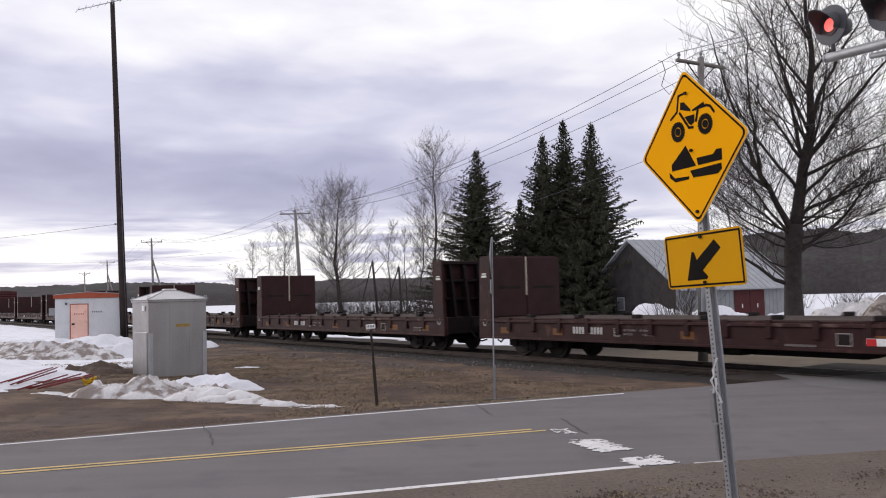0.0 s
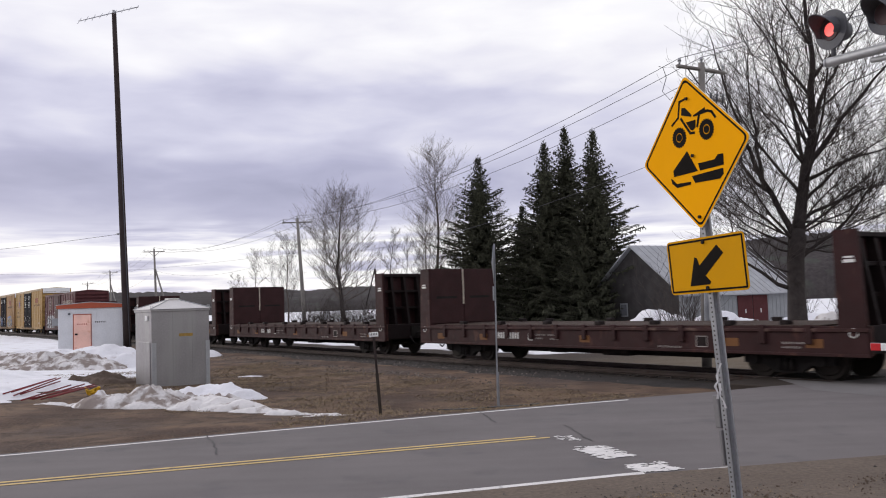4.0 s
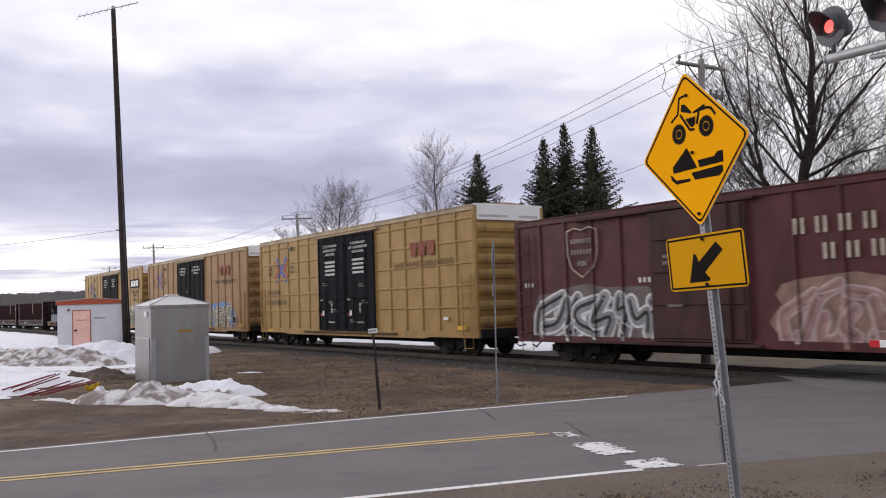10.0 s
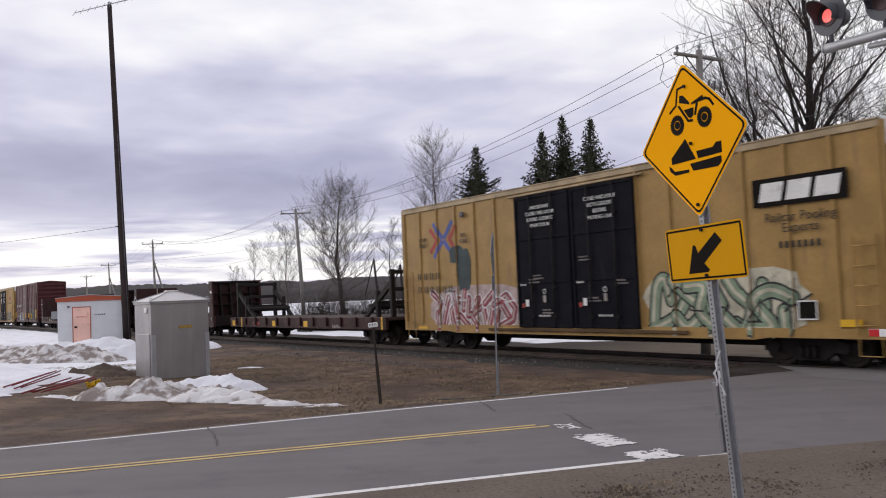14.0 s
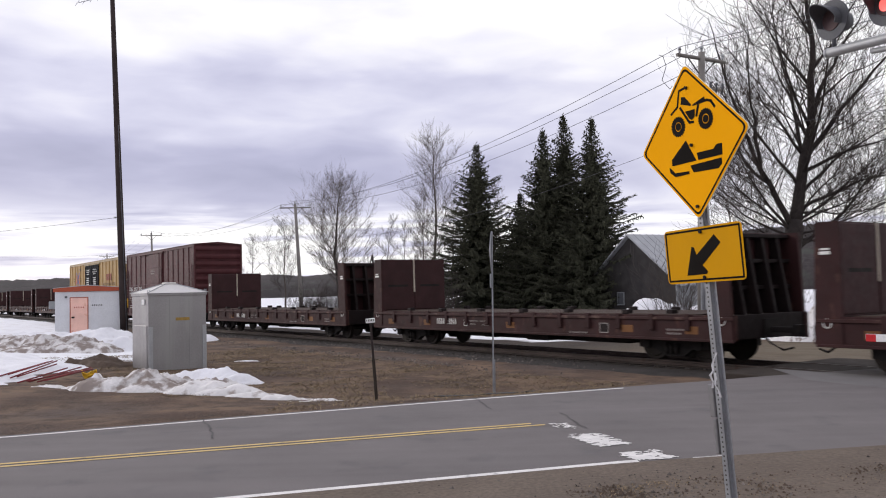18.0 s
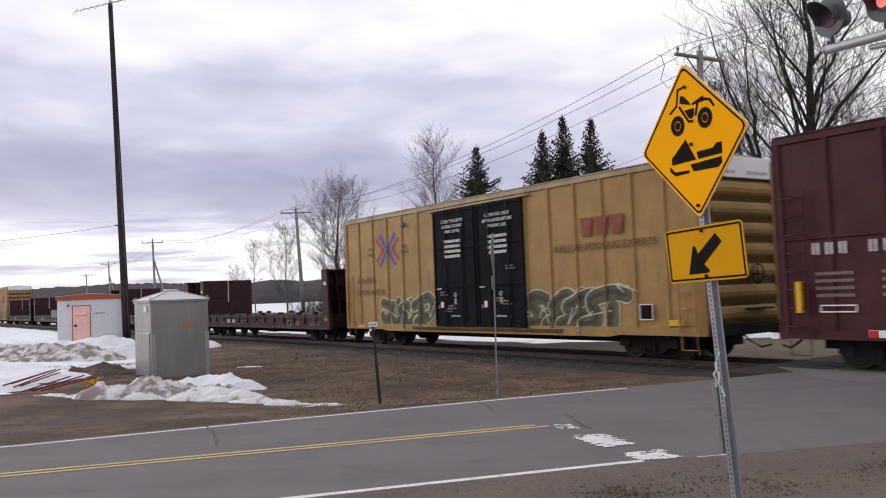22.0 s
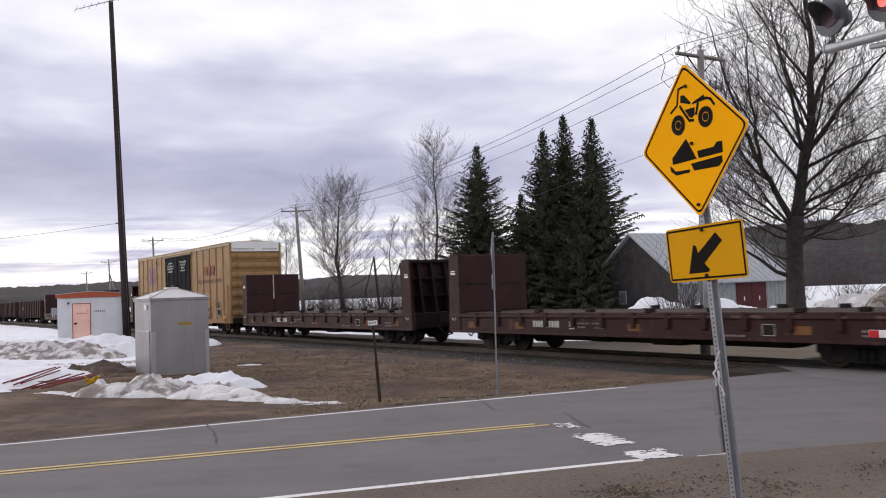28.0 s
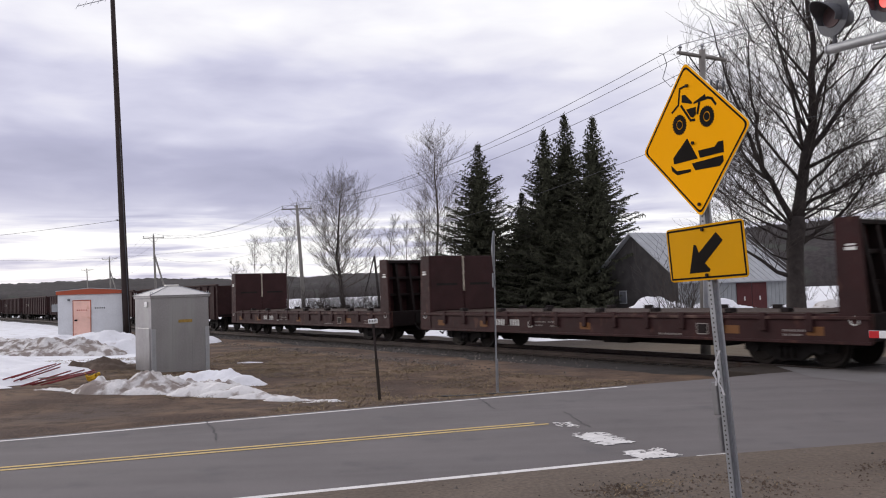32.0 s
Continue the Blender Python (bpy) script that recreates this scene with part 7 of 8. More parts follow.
def maple(x, y):
    """A big leafless maple: a thick bole, one main stem and long side limbs set with fine upright twigs."""
    rnd = random.Random(8)
    t = thing("maple", "large leafless maple with a thick trunk and fine twigs", "tree", pose(x, y, land(x, y) - 0.1))
    fine = Shape()

    def twig(q, w, length, r, depth):
        n = 3
        for k in range(n):
            w = (w + Vector((rnd.gauss(0, 0.26), rnd.gauss(0, 0.26), 0.07 + rnd.gauss(0, 0.16)))).normalized()
            e = q + w * length / n
            fine.tube(q, e, max(0.0052, r * (1 - 0.22 * k)), max(0.0042, r * (1 - 0.22 * (k + 1))), 3, caps=False)
            if depth:
                for c in range(2 if rnd.random() < 0.62 else 1):
                    a = rnd.uniform(0, 6.283)
                    v = (w * 0.8 + Vector((math.cos(a), math.sin(a), 0.15)) * 0.55).normalized()
                    twig(e, v, length * rnd.uniform(0.40, 0.75), r * 0.55, depth - 1)
            q = e

    def limb(start, a0, a1, length, r, depth_way, parent, bare=0.2, name="limb"):
        """From start, turning from angle a0 to a1 (0 to one side, 90 straight up)."""
        n = max(6, int(length / 0.75))
        pts, q = [start], start.copy()
        for i in range(n):
            f = i / (n - 1)
            a = radians(a0 + (a1 - a0) * f + rnd.gauss(0, 5.5))
            q = q + Vector((math.cos(a), depth_way * (1 - 0.4 * f) + rnd.gauss(0, 0.05), math.sin(a))) * (length / n)
            pts.append(q.copy())
        rad = [r * (1 - 0.96 * (i / n) ** 0.8) + 0.007 for i in range(n + 1)]
        ob = part(name, Shape().taper(pts, rad, 9 if r > 0.15 else 7), "bark", parent)
        for i in range(1, n + 1):
            f = i / n
            if f < bare:
                continue
            w = (pts[i] - pts[i - 1]).normalized()
            low = pts[i].z < 10.0
            for c in range((2 if rnd.random() < (0.6 if low else 0.3) else 1) + (1 if low and length < 9 else 0) + (1 if low and rnd.random() < 0.5 else 0)):
                a = rnd.uniform(0, 6.283)
                v = (w * 0.65 + Vector((math.cos(a), math.sin(a), 0.30)) * 0.75).normalized()
                twig(pts[i].lerp(pts[i - 1], rnd.random()), v, (1.1 + 0.30 * length * (1.1 - f)) * rnd.uniform(0.6, 1.3), 0.009 + rad[i] * 0.20, 2)
            if low and rnd.random() < 0.6:
                a = rnd.uniform(0, 6.283)
                twig(pts[i].lerp(pts[i - 1], rnd.random()), (w * 0.5 + Vector((math.cos(a), math.sin(a), 0.1)) * 0.8).normalized(), rnd.uniform(0.7, 1.6), 0.008, 2)
        return ob, pts, rad

    top = Vector((0.24, 0, 5.35))
    bole = part("trunk", Shape().taper([(0, 0, 0), (0.0, 0, 0.5), (0.02, 0, 2.6), (0.08, 0, 4.2), (0.20, 0, 5.0), (0.27, 0, 5.5)], [0.60, 0.47, 0.38, 0.38, 0.40, 0.30], 14), "bark", t, "thick grey-brown trunk")
    stem, sp, sr = limb(top, 72, 103, 14.5, 0.30, 0.0, t, 0.25, "main_stem")

    def on_stem(z):
        for p, q in zip(sp, sp[1:]):
            if q.z >= z:
                return p.lerp(q, (z - p.z) / (q.z - p.z))
        return sp[-1].copy()
    left, lp, lr = limb(Vector((0.12, 0, 5.1)), 120, 102, 10.5, 0.155, 0.04, t, 0.12)
    limb(lp[3].copy(), 130, 102, 4.8, 0.085, 0.10, t, 0.12)
    limb(lp[4].copy(), 98, 92, 7.0, 0.09, -0.10, t, 0.12)
    limb(lp[6].copy(), 126, 98, 3.4, 0.06, -0.15, t, 0.1)
    for z, a0, a1, length, r, way in ((8.0, 60, 46, 8.5, 0.15, -0.05), (7.7, 24, 8, 6.0, 0.095, 0.1), (5.9, 30, 12, 6.0, 0.09, -0.15), (5.8, 3, 4, 3.6, 0.055, 0.2),
                                      (8.3, 94, 100, 8.0, 0.10, 0.12), (8.4, 134, 108, 4.6, 0.085, -0.1), (10.0, 66, 60, 7.0, 0.115, 0.05), (11.6, 122, 112, 6.0, 0.08, 0.1),
                                      (12.4, 55, 62, 5.5, 0.075, -0.1), (14.0, 118, 100, 4.5, 0.06, 0.0), (9.2, 100, 92, 6.0, 0.07, 0.45), (7.0, 130, 104, 7.5, 0.085, 0.15), (9.6, 126, 100, 6.5, 0.075, -0.2), (6.6, 46, 14, 7.0, 0.085, 0.15), (10.8, 40, 22, 5.0, 0.06, 0.1), (7.4, 84, 90, 7.0, 0.085, -0.5)):
        limb(on_stem(z), a0, a1, length, r, way, t, 0.15)
    for z, a0, a1, length, r, way in ((4.6, -8, 22, 4.6, 0.055, 0.1), (3.5, 168, 105, 3.3, 0.05, 0.0), (5.1, 155, 140, 4.2, 0.05, 0.3), (5.2, 20, 30, 5.0, 0.06, 0.25), (4.7, 162, 122, 4.6, 0.07, 0.1), (4.9, 138, 118, 4.8, 0.08, -0.25),
                                      (5.0, 146, 128, 5.4, 0.065, -0.1), (4.4, 158, 132, 4.0, 0.055, 0.3), (5.2, 34, 40, 5.6, 0.075, -0.1), (4.8, 12, 34, 5.2, 0.06, -0.3), (4.2, 24, 8, 4.4, 0.05, 0.25), (2.7, 166, 92, 5.2, 0.11, 0.05), (4.0, 30, 62, 6.0, 0.13, -0.05), (5.3, 52, 44, 5.0, 0.07, 0.3)):
        limb(Vector((0.06, 0, z)), a0, a1, length, r, way, t, 0.25)
    tagged(part("crown", fine, "twig", t, "fine bare twigs"), kind="stuff")


maple(15.95, 38.9)


def leader_tree(name, x, y, h, reach, dia, seed, label, start=0.25, boughs=34, bark="birch", twig="birch", rise=0.75, lean=0.0, thin=1.0):
    """A leafless tree whose trunk runs to the top, with rising boughs in an oval crown."""
    rnd = random.Random(seed)
    t = thing(name, label, "tree", pose(x, y, land(x, y) - 0.1), group="bare trees beyond the track")
    pts, rad, p = [], [], Vector((0, 0, 0))
    n = 10
    for i in range(n + 1):
        pts.append(p.copy())
        rad.append(dia / 2 * (1 - 0.93 * i / n))
        p = p + Vector((lean * h / n * (1 if i < 5 else -0.6) + rnd.gauss(0, 0.10), rnd.gauss(0, 0.10), h / n))
    part("trunk", Shape().taper(pts, rad, 8), bark, t)
    s = Shape()

    def shoot(q, w, length, r, depth):
        m = 3
        for k in range(m):
            w = (w + Vector((rnd.gauss(0, 0.2), rnd.gauss(0, 0.2), 0.08 + rnd.gauss(0, 0.09)))).normalized()
            e = q + w * length / m
            s.tube(q, e, r * (1 - 0.25 * k), max(0.005 * thin, r * (1 - 0.25 * (k + 1))), 4 if depth == 2 else 3, caps=False)
            if depth:
                for c in range(3 if depth == 2 else 3):
                    a = rnd.uniform(0, 6.283)
                    v = (w * 0.75 + Vector((math.cos(a), math.sin(a), 0.25)) * 0.62).normalized()
                    shoot(e, v, length * rnd.uniform(0.34, 0.6), max(0.0055 * thin, r * 0.45), depth - 1)
            q = e
    for i in range(boughs):
        f = start + (0.985 - start) * ((i + rnd.random() * 0.7) / boughs)
        k = min(n - 1, int(f * n))
        q = pts[k].lerp(pts[k + 1], f * n - k)
        u = (f - start) / (1 - start)
        size = reach * (0.42 + 0.58 * math.sin(min(1.0, u * 0.95 + 0.12) * math.pi) ** 0.8) * rnd.uniform(0.75, 1.15)
        a = i * 2.4 + rnd.uniform(-0.4, 0.4)
        w = Vector((math.cos(a), math.sin(a), rise + 0.5 * u)).normalized()
        shoot(q, w, size, max(0.011 * thin, rad[k] * 0.26), 2)
    tagged(part("crown", s, twig, t, "fine bare twigs"), kind="stuff")
    return t


leader_tree("poplar", -8.3, 71.5, 11.3, 3.5, 0.46, 21, "leafless round-crowned poplar against the bright sky", start=0.26, boughs=66, bark="bark", lean=-0.12, thin=0.9, rise=0.66)
leader_tree("birch", -0.6, 80.0, 16.9, 3.6, 0.38, 5, "tall slender leafless birch", start=0.20, boughs=62, thin=0.95, rise=0.95)
leader_tree("young_tree", 6.0, 90.0, 14.2, 1.8, 0.20, 9, "thin young leafless tree", thin=1.0, boughs=26, rise=1.0)
leader_tree("young_tree", -13.2, 73.0, 8.2, 2.4, 0.20, 10, "thin young leafless tree", thin=0.9, boughs=26, twig="twig")
leader_tree("young_tree", -4.6, 78.0, 9.4, 1.6, 0.18, 12, "thin young leafless tree", thin=1.0, boughs=18, bark="bark", rise=1.1)
leader_tree("young_tree", -3.1, 76.0, 8.6, 1.5, 0.16, 14, "thin young leafless tree", thin=0.9, boughs=16, bark="bark", twig="twig", rise=1.1)
leader_tree("young_tree", -2.0, 78.0, 11.4, 1.9, 0.20, 15, "thin young leafless tree", thin=1.0, boughs=26, rise=1.0)
leader_tree("young_tree", 1.4, 82.0, 10.5, 2.0, 0.20, 18, "thin young leafless tree", thin=1.0, boughs=22, rise=1.0)
leader_tree("young_tree", -33.0, 150.0, 13.0, 2.4, 0.24, 16, "far thin leafless tree", thin=1.3, boughs=16)
leader_tree("young_tree", -37.5, 156.0, 9.0, 2.2, 0.22, 17, "far thin leafless tree", thin=1.3, boughs=14)


def shrub(x, y, h, seed, label="leafless multi-stemmed shrub standing in snow", twig="twig"):
    rnd = random.Random(seed)
    t = thing("shrub", label, "shrub", pose(x, y, land(x, y) - 0.05), group="bare shrubs beyond the track")
    s = Shape()
    for i in range(22):
        a, sp = rnd.uniform(0, 6.283), rnd.uniform(0.08, 0.6)
        p, w = Vector((rnd.uniform(-0.4, 0.4), rnd.uniform(-0.4, 0.4), 0)), Vector((math.cos(a) * sp, math.sin(a) * sp, 1)).normalized()
        n, L = 4, h * rnd.uniform(0.55, 1.05)
        for k in range(n):
            w = (w + Vector((rnd.gauss(0, 0.12), rnd.gauss(0, 0.12), 0.03))).normalized()
            e = p + w * L / n
            s.tube(p, e, 0.022 * (1 - k / n) + 0.006, 0.022 * (1 - (k + 1) / n) + 0.006, 3, caps=False)
            for q in range(2):
                b = rnd.uniform(0, 6.283)
                v = (w * 0.7 + Vector((math.cos(b), math.sin(b), 0.2)) * 0.6).normalized()
                m = e + v * L * 0.2
                s.tube(e, m, 0.010, 0.006, 3, caps=False)
                s.tube(m, m + (v + Vector((rnd.gauss(0, .3), rnd.gauss(0, .3), .1))) * L * 0.13, 0.007, 0.004, 3, caps=False)
            p = e
    tagged(part("branchwork", s, twig, t), kind="stuff")


rnd_shrub = random.Random(77)
for i in range(34):
    f = i / 33
    shrub(-11.0 + 11.5 * f + rnd_shrub.uniform(-0.4, 0.4), 64.0 + 3.0 * rnd_shrub.random(), rnd_shrub.uniform(2.0, 3.3), 200 + i)
for i, (x, y, h) in enumerate(((10.9, 41.0, 4.0), (12.1, 42.0, 3.4), (19.6, 41.0, 2.4), (31.5, 66.0, 3.4), (29.0, 70.0, 3.0))):
    shrub(x, y, h, 240 + i)


def dead_stem(x, y, h, lean):
    t = thing("dead_trunk", "broken leaning dead tree trunk", "dead tree", pose(x, y, land(x, y) - 0.1))
    top = Vector((lean, 0.2, h))
    part("trunk", Shape().tube((0, 0, 0), top, 0.13, 0.08, 7), "bark", t)
    part("limb", Shape().tube(top, top + Vector((-lean * 0.9 - 1.2, 0, -2.9)), 0.06, 0.04, 6), "bark", t)
    part("snag", Shape().tube(top * 0.8, top * 0.8 + Vector((0.9, 0.1, 1.1)), 0.04, 0.02, 5), "bark", t)


dead_stem(-5.05, 68.0, 5.6, -0.45)
dead_stem(-3.3, 70.0, 5.2, -0.2)


# ---- hills beyond the frozen lake ----
def hills():
    rnd = random.Random(4)
    for name, lo, hi, dist, tall, seed, fade in (("hill_far", -48, 17, 950, 36, 1.0, 6), ("hill_near", 11, 62, 470, 46.0, 7.0, 7)):
        s, rows_, cols = Shape(), 7, 520
        for j in range(rows_):
            f = j / (rows_ - 1)
            for i in range(cols):
                az = radians(lo + (hi - lo) * i / (cols - 1))
                ends = min(1.0, (i / (cols - 1)) * (65 / (hi - lo)) * fade, ((cols - 1 - i) / (cols - 1)) * (65 / (hi - lo)) * fade)
                up = tall * ends * (0.86 + 0.16 * noise.noise((az * 7, seed, 0)) + 0.10 * noise.noise((az * 23, seed, 2.0)))
                d = dist * (1 + 0.22 * f)
                z = up * (f ** 0.55) - 3.2
                if j:
                    z += (rnd.random() - 0.4) * (1.0 if dist > 700 else 0.8) * (1.8 if j == rows_ - 1 else 1.0)
                s.v.append((math.sin(az) * d, math.cos(az) * d, z))
        for j in range(rows_ - 1):
            for i in range(cols - 1):
                s.f.append((j * cols + i, j * cols + i + 1, (j + 1) * cols + i + 1, (j + 1) * cols + i))
                s.s.append(True)
        tagged(part(name, s, "forest"), "low grey-brown wooded hill beyond the frozen lake", "hill", kind="structure")


hills()


# ---- snow left by the plough ----
def snow_bank(name, label, blobs, mat, seed, step=0.14, rough=0.10):
    x0, x1 = min(b[0] - b[2] * 2.2 for b in blobs), max(b[0] + b[2] * 2.2 for b in blobs)
    y0, y1 = min(b[1] - b[3] * 2.2 for b in blobs), max(b[1] + b[3] * 2.2 for b in blobs)
    nx, ny = int((x1 - x0) / step), int((y1 - y0) / step)
    s, idx, hs = Shape(), {}, {}

    def height(x, y):
        q = 0.0
        for bx, by, rx, ry, h in blobs:
            e = ((x - bx) / rx) ** 2 + ((y - by) / ry) ** 2
            q = max(q, h * max(0.0, 1 - e * 0.42) ** 0.8)
        k = 1.2 * q / (q + 0.18)
        return q - 0.07 + k * (rough * 1.7 * noise.noise((x * 0.9, y * 0.9, seed)) + rough * noise.noise((x * 2.3, y * 2.3, seed)) + rough * 0.55 * (0.45 - 1.5 * abs(noise.noise((x * 3.1, y * 3.1, seed + 9)))) + rough * 0.5 * noise.noise((x * 6.5, y * 6.5, seed)) + rough * 0.28 * noise.noise((x * 15, y * 15, seed)))
    for j in range(ny + 1):
        for i in range(nx + 1):
            x, y = x0 + i * step, y0 + j * step
            hs[i, j] = height(x, y)

    def vert(i, j):
        nonlocal s, idx
        if (i, j) not in idx:
            idx[i, j] = len(s.v)
            x, y = x0 + i * step, y0 + j * step
            s.v.append((x, y, land(x, y) + max(-0.12, hs[i, j])))
        return idx[i, j]
    cells = {(i, j) for j in range(ny) for i in range(nx) if max(hs[i, j], hs[i + 1, j], hs[i, j + 1], hs[i + 1, j + 1]) > -0.02}
    lumps = []
    while cells:                      # heaps that do not touch are things of their own
        todo, lump = [cells.pop()], []
        while todo:
            i, j = todo.pop()
            lump.append((i, j))
            for a in (-1, 0, 1):
                for b in (-1, 0, 1):
                    if (i + a, j + b) in cells:
                        cells.discard((i + a, j + b))
                        todo.append((i + a, j + b))
        lumps.append(lump)
    lumps.sort(key=len, reverse=True)
    for k, lump in enumerate(lumps):
        if k and len(lump) < 30:
            continue
        s, idx = Shape(), {}
        for i, j in sorted(lump):
            s.f.append(tuple(vert(*q) for q in ((i, j), (i + 1, j), (i + 1, j + 1), (i, j + 1))))
            s.s.append(True)
        tagged(part(name if not k else "snow_patch", s, mat), label if not k else "small patch of old snow lying beside a heap", "snow bank", "old snow banks")


snow_bank("snow_bank", "dirt-streaked ragged heap of old snow beside the road", ((-6.85, 20.3, 0.70, 0.62, 0.42), (-6.1, 20.4, 0.9, 0.5, 0.33), (-7.5, 19.9, 0.8, 0.45, 0.26), (-6.4, 19.4, 0.8, 0.28, 0.20)), "dirty_snow", 5.0, 0.04, 0.22)
snow_bank("snow_bank", "white crusted slab of old snow beside the road", ((-6.0, 22.2, 0.8, 0.4, 0.40), (-5.4, 21.7, 0.6, 0.32, 0.27), (-5.0, 21.5, 0.35, 0.2, 0.14)), "snow", 3.0, 0.045, 0.11)
snow_bank("snow_bank", "low ragged tongue of old snow beside the road", ((-5.15, 18.95, 0.72, 0.28, 0.32), (-4.6, 18.55, 0.6, 0.2, 0.22), (-3.8, 18.05, 0.6, 0.16, 0.17), (-3.1, 17.65, 0.55, 0.12, 0.15), (-2.5, 17.25, 0.5, 0.09, 0.13), (-7.9, 20.05, 0.7, 0.22, 0.20), (-8.5, 20.15, 0.4, 0.2, 0.16), (-9.1, 20.35, 0.5, 0.2, 0.16)), "old_snow_grey", 31.0, 0.04, 0.11)
snow_bank("snow_sheet", "flat sheet of old snow on the grass", ((-12.9, 25.8, 1.5, 1.9, 0.28), (-13.0, 23.3, 1.2, 1.3, 0.24), (-11.9, 22.7, 0.85, 1.0, 0.2), (-12.6, 21.9, 0.9, 0.7, 0.2), (-11.9, 21.2, 0.9, 0.5, 0.17), (-15.8, 27.0, 2.8, 2.8, 0.34), (-18.0, 30.0, 2.6, 2.6, 0.34)), "snow", 7.0, rough=0.06)
snow_bank("snow_bank", "long dirty bank of ploughed snow", ((-18.6, 37.0, 2.6, 1.3, 0.62), (-15.8, 35.8, 1.6, 1.0, 0.60), (-22.4, 38.6, 2.6, 1.5, 0.62), (-17.0, 35.0, 1.6, 0.5, 0.36)), "dirty_snow", 9.0, 0.11, 0.20)
snow_bank("snow_bank", "white bank of old snow behind the ploughed bank", ((-15.2, 38.2, 1.6, 1.1, 0.85), (-14.2, 37.0, 0.9, 0.7, 0.55), (-18.5, 42.0, 3.8, 2.0, 0.60)), "snow", 11.0, 0.16, 0.14)
snow_bank("dirt_bank", "dark bank of ploughed soil before the snow", ((-11.2, 27.6, 0.75, 0.5, 0.34), (-10.4, 27.0, 0.6, 0.35, 0.22)), "dirt", 41.0, 0.07, 0.2)
snow_bank("snow_patch", "small strip of old snow behind the cabinet", ((-11.6, 30.2, 0.5, 0.25, 0.16),), "snow", 33.0, 0.08, 0.04)
snow_bank("snow_patch", "thin strip of melting snow on the grass", ((-6.75, 29.5, 0.45, 0.12, 0.12),), "snow", 13.0, 0.07, 0.03)
snow_bank("snow_patch", "small patch of snow beside the cabinet", ((-12.2, 43.5, 0.55, 0.6, 0.40),), "snow", 15.0, 0.12, 0.06)
snow_bank("snow_bank", "large dirty snow heap beyond the track", ((18.4, 37.3, 2.2, 1.4, 1.9), (21.6, 37.0, 2.6, 1.8, 2.3), (16.6, 37.2, 1.6, 1.0, 1.0)), "old_snow_grey", 17.0, 0.2, 0.25)
snow_bank("snow_bank", "soil-covered heap of ploughed snow beyond the track", ((18.3, 35.0, 1.0, 0.8, 1.95), (19.6, 35.3, 1.3, 0.9, 1.9)), "soiled_snow", 29.0, 0.12, 0.24)
snow_bank("snow_bank", "white snow heap before the barn", ((13.4, 55.0, 1.3, 1.2, 2.0), (12.5, 55.4, 1.0, 1.0, 1.4), (14.7, 55.2, 1.0, 1.0, 1.5), (17.6, 56.0, 2.0, 0.9, 1.55), (20.2, 57.5, 1.4, 1.0, 1.2)), "snow", 19.0, 0.25, 0.15)
snow_bank("snow_bank", "white snow bank on the field", ((27.0, 58.0, 5.0, 2.5, 1.4), (34.0, 60.0, 6.0, 3.0, 1.9)), "snow", 23.0, 0.4, 0.2)


# ---- loose things on the ground ----
def pipes():
    rnd = random.Random(6)
    for i in range(10):
        if i < 4:
            a, way = Vector((-11.2 + rnd.uniform(-0.25, 0.25), 21.9 + rnd.uniform(-0.2, 0.5), 0.0)), Vector((-0.08 + rnd.uniform(-0.07, 0.05), 1, 0))
        else:
            a, way = Vector((-9.6 + rnd.uniform(-0.3, 0.25), 19.9 + rnd.uniform(-0.2, 0.7), 0.0)), Vector((-0.05 + rnd.uniform(-0.08, 0.06), 1, 0))
        a.z, e = land(a.x, a.y) + 0.10 + 0.03 * (i % 3), a + way * rnd.uniform(2.6, 3.6)
        e.z = land(e.x, e.y) + 0.22 + 0.03 * (i % 4)
        tagged(part("red_rod", Shape().tube(a, e, 0.018, 0.018, 6), "red_pipe"), "dull red metal rod lying on the snow", "rod", "pile of red rods")
    c = thing("yellow_coil", "small yellow coiled strap lying by the rods", "strap", pose(-9.45, 22.9, land(-9.45, 22.9) + 0.03))
    for k in range(4):
        ring = [(0.15 * math.cos(t * 0.5236) * (1 + 0.1 * k), 0.10 * math.sin(t * 0.5236), 0.035 * k + 0.05 + 0.05 * math.sin(t * 1.3)) for t in range(13)]
        part("loop", Shape().path(ring, 0.02, 5), "safety", c)


pipes()


def cable():
    pts = []
    for i in range(22):
        x = -0.2 + 0.1 * i
        y = 17.0 + 0.045 * i + 0.05 * math.sin(i * 0.7)
        pts.append((x, y, land(x, y) + 0.03))
    tagged(part("black_hose", Shape().path(pts, 0.016, 6), "hood"), "black rubber hose lying on the verge", "hose")


cable()


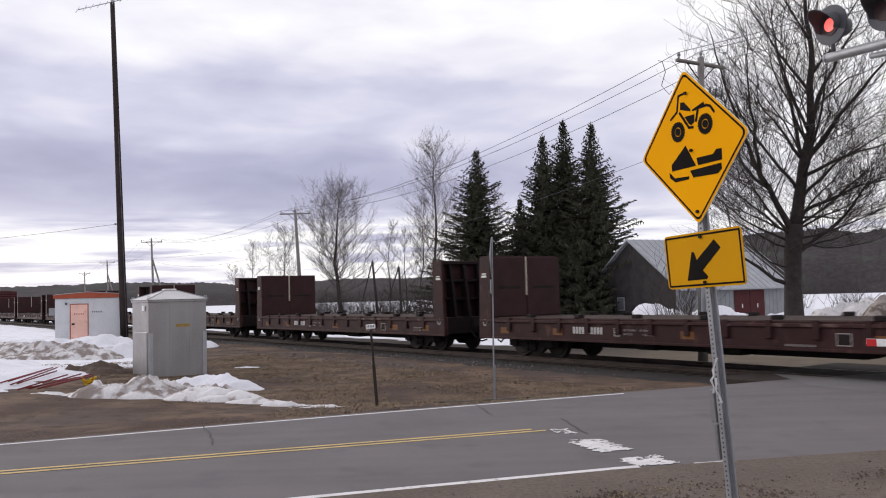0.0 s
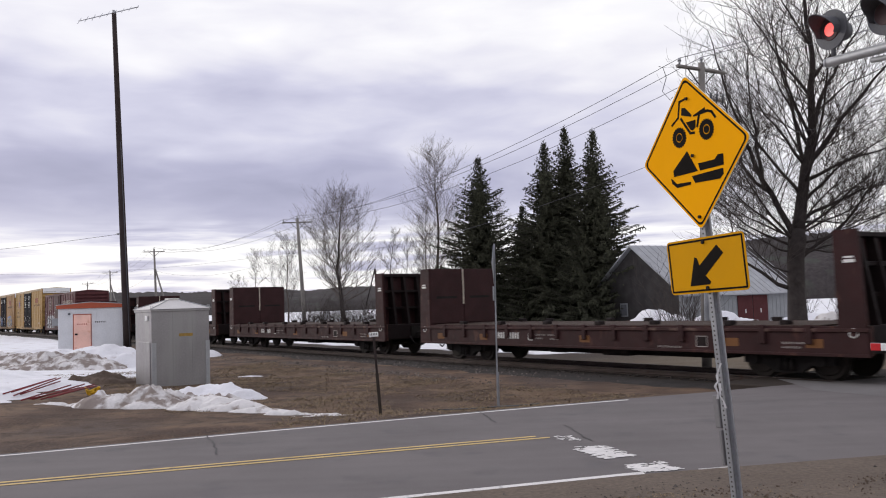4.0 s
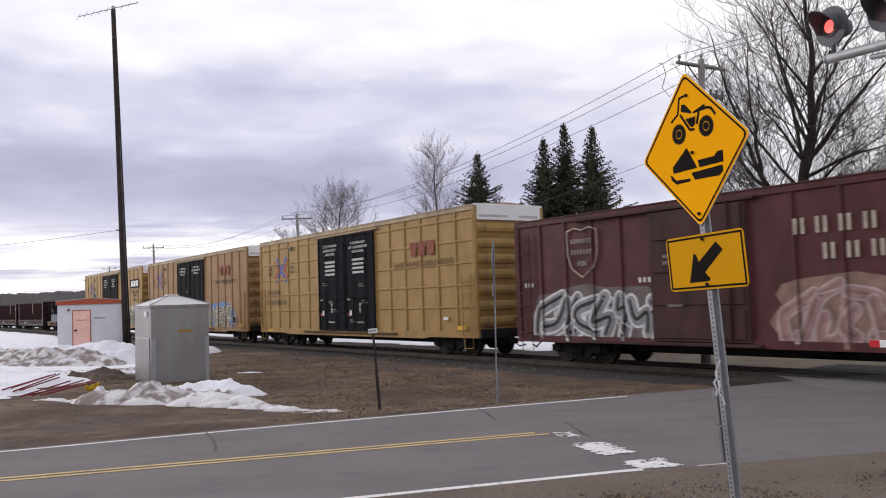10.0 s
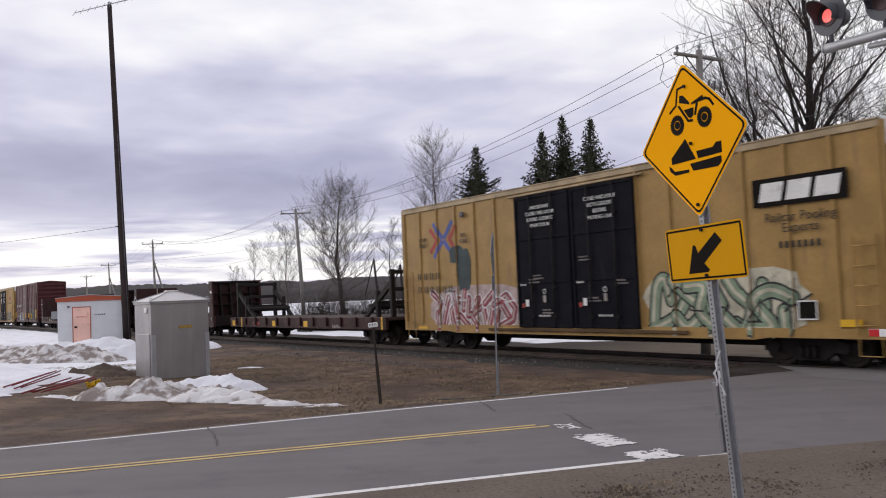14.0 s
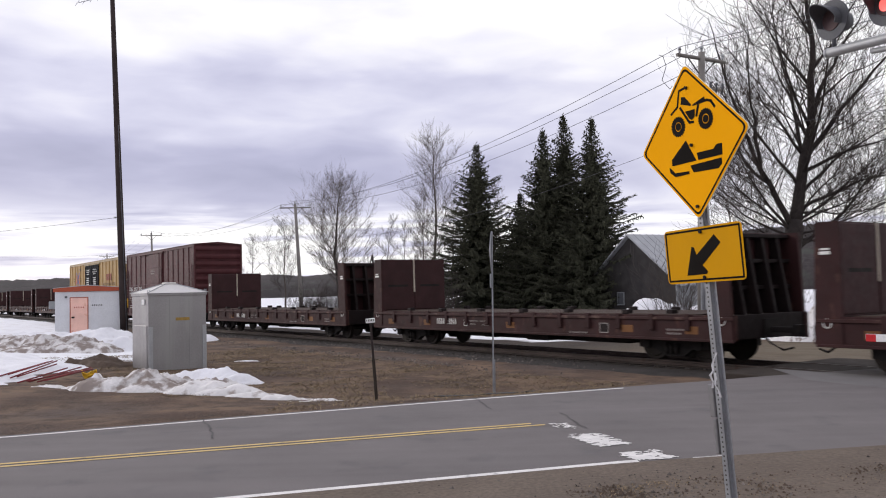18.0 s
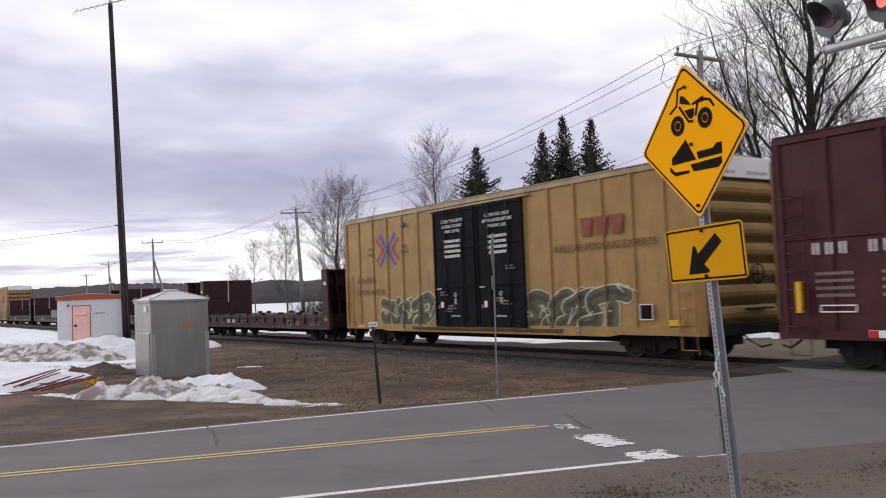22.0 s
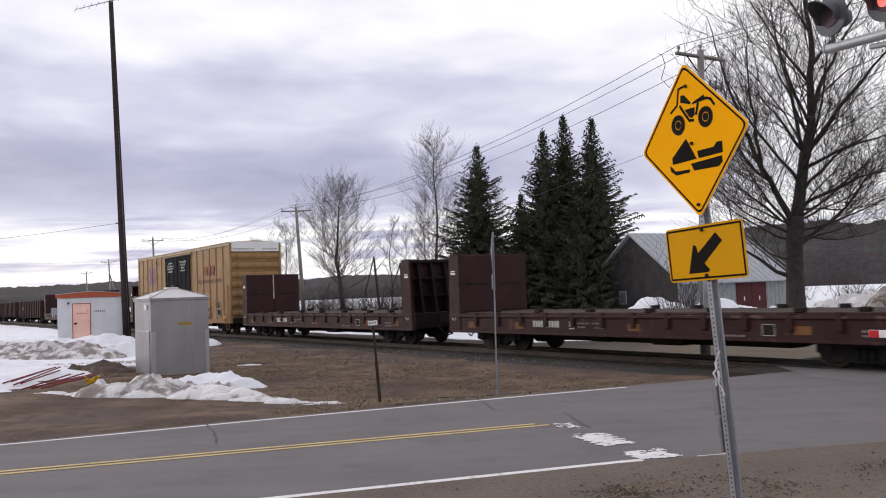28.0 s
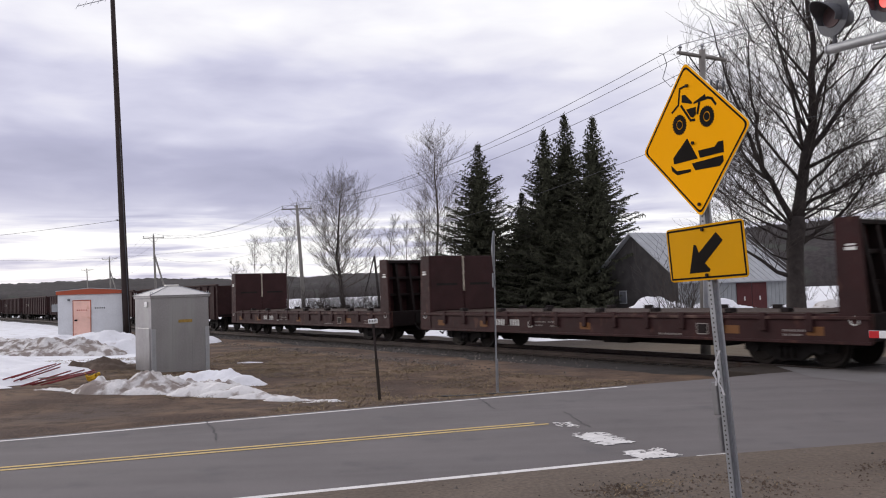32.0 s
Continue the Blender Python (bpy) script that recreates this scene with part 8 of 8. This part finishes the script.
def stones():
    rnd = random.Random(8)
    s, darker = Shape(), Shape()

    def stone(p, r, s):
        k = len(s.v)
        for i in range(4):
            a = i * 1.571 + rnd.uniform(-0.4, 0.4)
            rr = r * rnd.uniform(0.7, 1.2)
            s.v.append((p.x + math.cos(a) * rr, p.y + math.sin(a) * rr, p.z))
        s.v.append((p.x + rnd.uniform(-0.3, 0.3) * r, p.y + rnd.uniform(-0.3, 0.3) * r, p.z + r * rnd.uniform(0.7, 1.2)))
        for i in range(4):
            s.f.append((k + i, k + (i + 1) % 4, k + 4))
            s.s.append(False)
    prof = ((-5.6, -0.52), (-4.0, -0.42), (-2.3, -0.20), (-1.6, -0.17), (1.6, -0.17))
    for i in range(16000):
        a = -13.5 - 62 * rnd.random() ** 1.5
        off = rnd.uniform(-5.3, 1.4)
        for (o0, z0), (o1, z1) in zip(prof, prof[1:]):
            if o0 <= off <= o1:
                z = z0 + (z1 - z0) * (off - o0) / (o1 - o0)
        p = on_track(a, MID + off, z - 0.01)
        if off < -3.8:
            p.z = max(p.z, land(p.x, p.y) - 0.01)
            if rnd.random() < (-3.8 - off) / 1.6:
                continue
        if off < -1.2 and a > -27 and rnd.random() < (a + 27) / 11:
            continue                  # soil hides the stones towards the crossing
        # stones on the track bed itself get the darker colour
        stone(p, rnd.uniform(0.025, 0.06), darker if off > -1.9 else s)
    tagged(part("track_stones", darker, "dark_stone"), "dark crushed stone between the rails", "ballast", kind="stuff")
    tagged(part("ballast_stones", s, "stone"), "loose grey crushed-stone ballast beside the rails", "ballast", kind="stuff")
    s = Shape()
    for i in range(7500):
        x = rnd.uniform(-1.5, 8.0)
        y = near_edge(x) - 0.25 - 3.2 * rnd.random() ** 0.6
        p = Vector((x, y, -0.006 - 0.034 * (near_edge(x) - y) + 0.028))
        stone(p, rnd.uniform(0.004, 0.017) if rnd.random() < 0.97 else 0.03, s)
    clods = Shape()
    while len(clods.v) < 5 * 4200:
        x = rnd.uniform(1.2, 8.0)
        d = 0.95 + 2.6 * rnd.random()
        y = near_edge(x) - d
        if noise.noise((x * 1.6, y * 2.4, 3.0)) + 0.25 * noise.noise((x * 6, y * 6, 5.0)) < rnd.uniform(-0.25, 0.30):
            continue
        stone(Vector((x, y, -0.006 - 0.034 * d + 0.024)), rnd.uniform(0.008, 0.030), clods)
    tagged(part("verge_clods", clods, "dirt"), "dark crumbs of soil on the road's verge", "soil", kind="stuff")
    tagged(part("verge_gravel", s, "stone"), "fine loose gravel on the road's verge", "gravel", kind="stuff")


stones()


def grass():
    rnd = random.Random(9)
    s = Shape()

    def tuft(x, y, z, h, n):
        for i in range(n):
            a, b = rnd.uniform(0, 6.283), rnd.uniform(0.6, 1.4)
            px, py = x + rnd.gauss(0, 0.06), y + rnd.gauss(0, 0.06)
            w = 0.006 + 0.004 * rnd.random()
            e = (px + math.cos(a) * h * b, py + math.sin(a) * h * b, z + h * rnd.uniform(0.1, 0.5))
            s.face(((px - w * math.sin(a), py + w * math.cos(a), z), (px + w * math.sin(a), py - w * math.cos(a), z), e))
    made = 0
    while made < 10000:
        a, n = rnd.uniform(-34, -13), rnd.uniform(5.5, 14.6)
        p = on_track(a, n)
        if p.y < far_edge(p.x) + 0.35:
            continue
        if noise.noise((p.x * 0.6, p.y * 0.6, 4.0)) < rnd.uniform(-0.5, 0.35):
            continue
        if p.x < -3.2 and p.y < far_edge(p.x) + 4.5:
            continue
        tuft(p.x, p.y, land(p.x, p.y) + 0.005, rnd.uniform(0.05, 0.15), 4)
        made += 1
    for i in range(3000):
        x = rnd.uniform(0.5, 7.5)
        y = near_edge(x) - rnd.uniform(0.9, 3.2)
        tuft(x, y, -0.006 - 0.034 * (near_edge(x) - y) + 0.022, rnd.uniform(0.02, 0.07), 4)
    tagged(part("dry_grass", s, "grass"), "short dry straw-coloured grass on bare ground", "grass", kind="stuff")


grass()


# ---- what moves ----
TURNS = [0.0] + [0.1 + 0.496 * j for j in range(65) if 0.1 + 0.496 * j < 31.95] + [32.0]
FLASHES = [(TURNS[i] + (0.034 if i else 0.0), TURNS[i + 1], i % 2) for i in range(len(TURNS) - 1)]


PACE = ((0, 13.80), (7, 13.85), (12, 13.95), (18, 14.10), (21, 14.25), (30, 14.45), (32, 14.5))     # the train slowly gathers speed


def pace(t):
    for (a, b), (c, e) in zip(PACE, PACE[1:]):
        if t <= c:
            return b + (e - b) * (t - a) / (c - a)
    return PACE[-1][1]


def gone(t):
    """Metres that the train has gone since the ninth second."""
    n = 200
    h = (t - 9.0) / n
    return sum(pace(9.0 + (i + 0.5) * h) for i in range(n)) * h


GONE = [(t, gone(t)) for t in range(33)]


def motions():
    for car, s0 in CARS:
        rows, mid = [], min(32.0, max(0.0, 9.0 - (28.0 + s0) / SPEED))
        s1 = s0 + SPEED * (mid - 9.0) - gone(mid)
        for t, way in GONE:
            p = on_track(s1 + way, MID)
            rows.append((t, pose(p.x, p.y, 0.0, 0, 0, math.degrees(TURN))))
        walk(car, rows)
    # the flashers take turns, about half a second each
    for glow, turn, k in FLASH:
        rows, shut, lit = [], turn @ Matrix.Translation((-0.10, 0, 0)), turn @ Matrix.Translation((0.032, 0, 0))
        for a, b, first in FLASHES:
            on = first == k
            rows += [(a, lit if on else shut), (b, lit if on else shut)]
        walk(glow, rows)


motions()
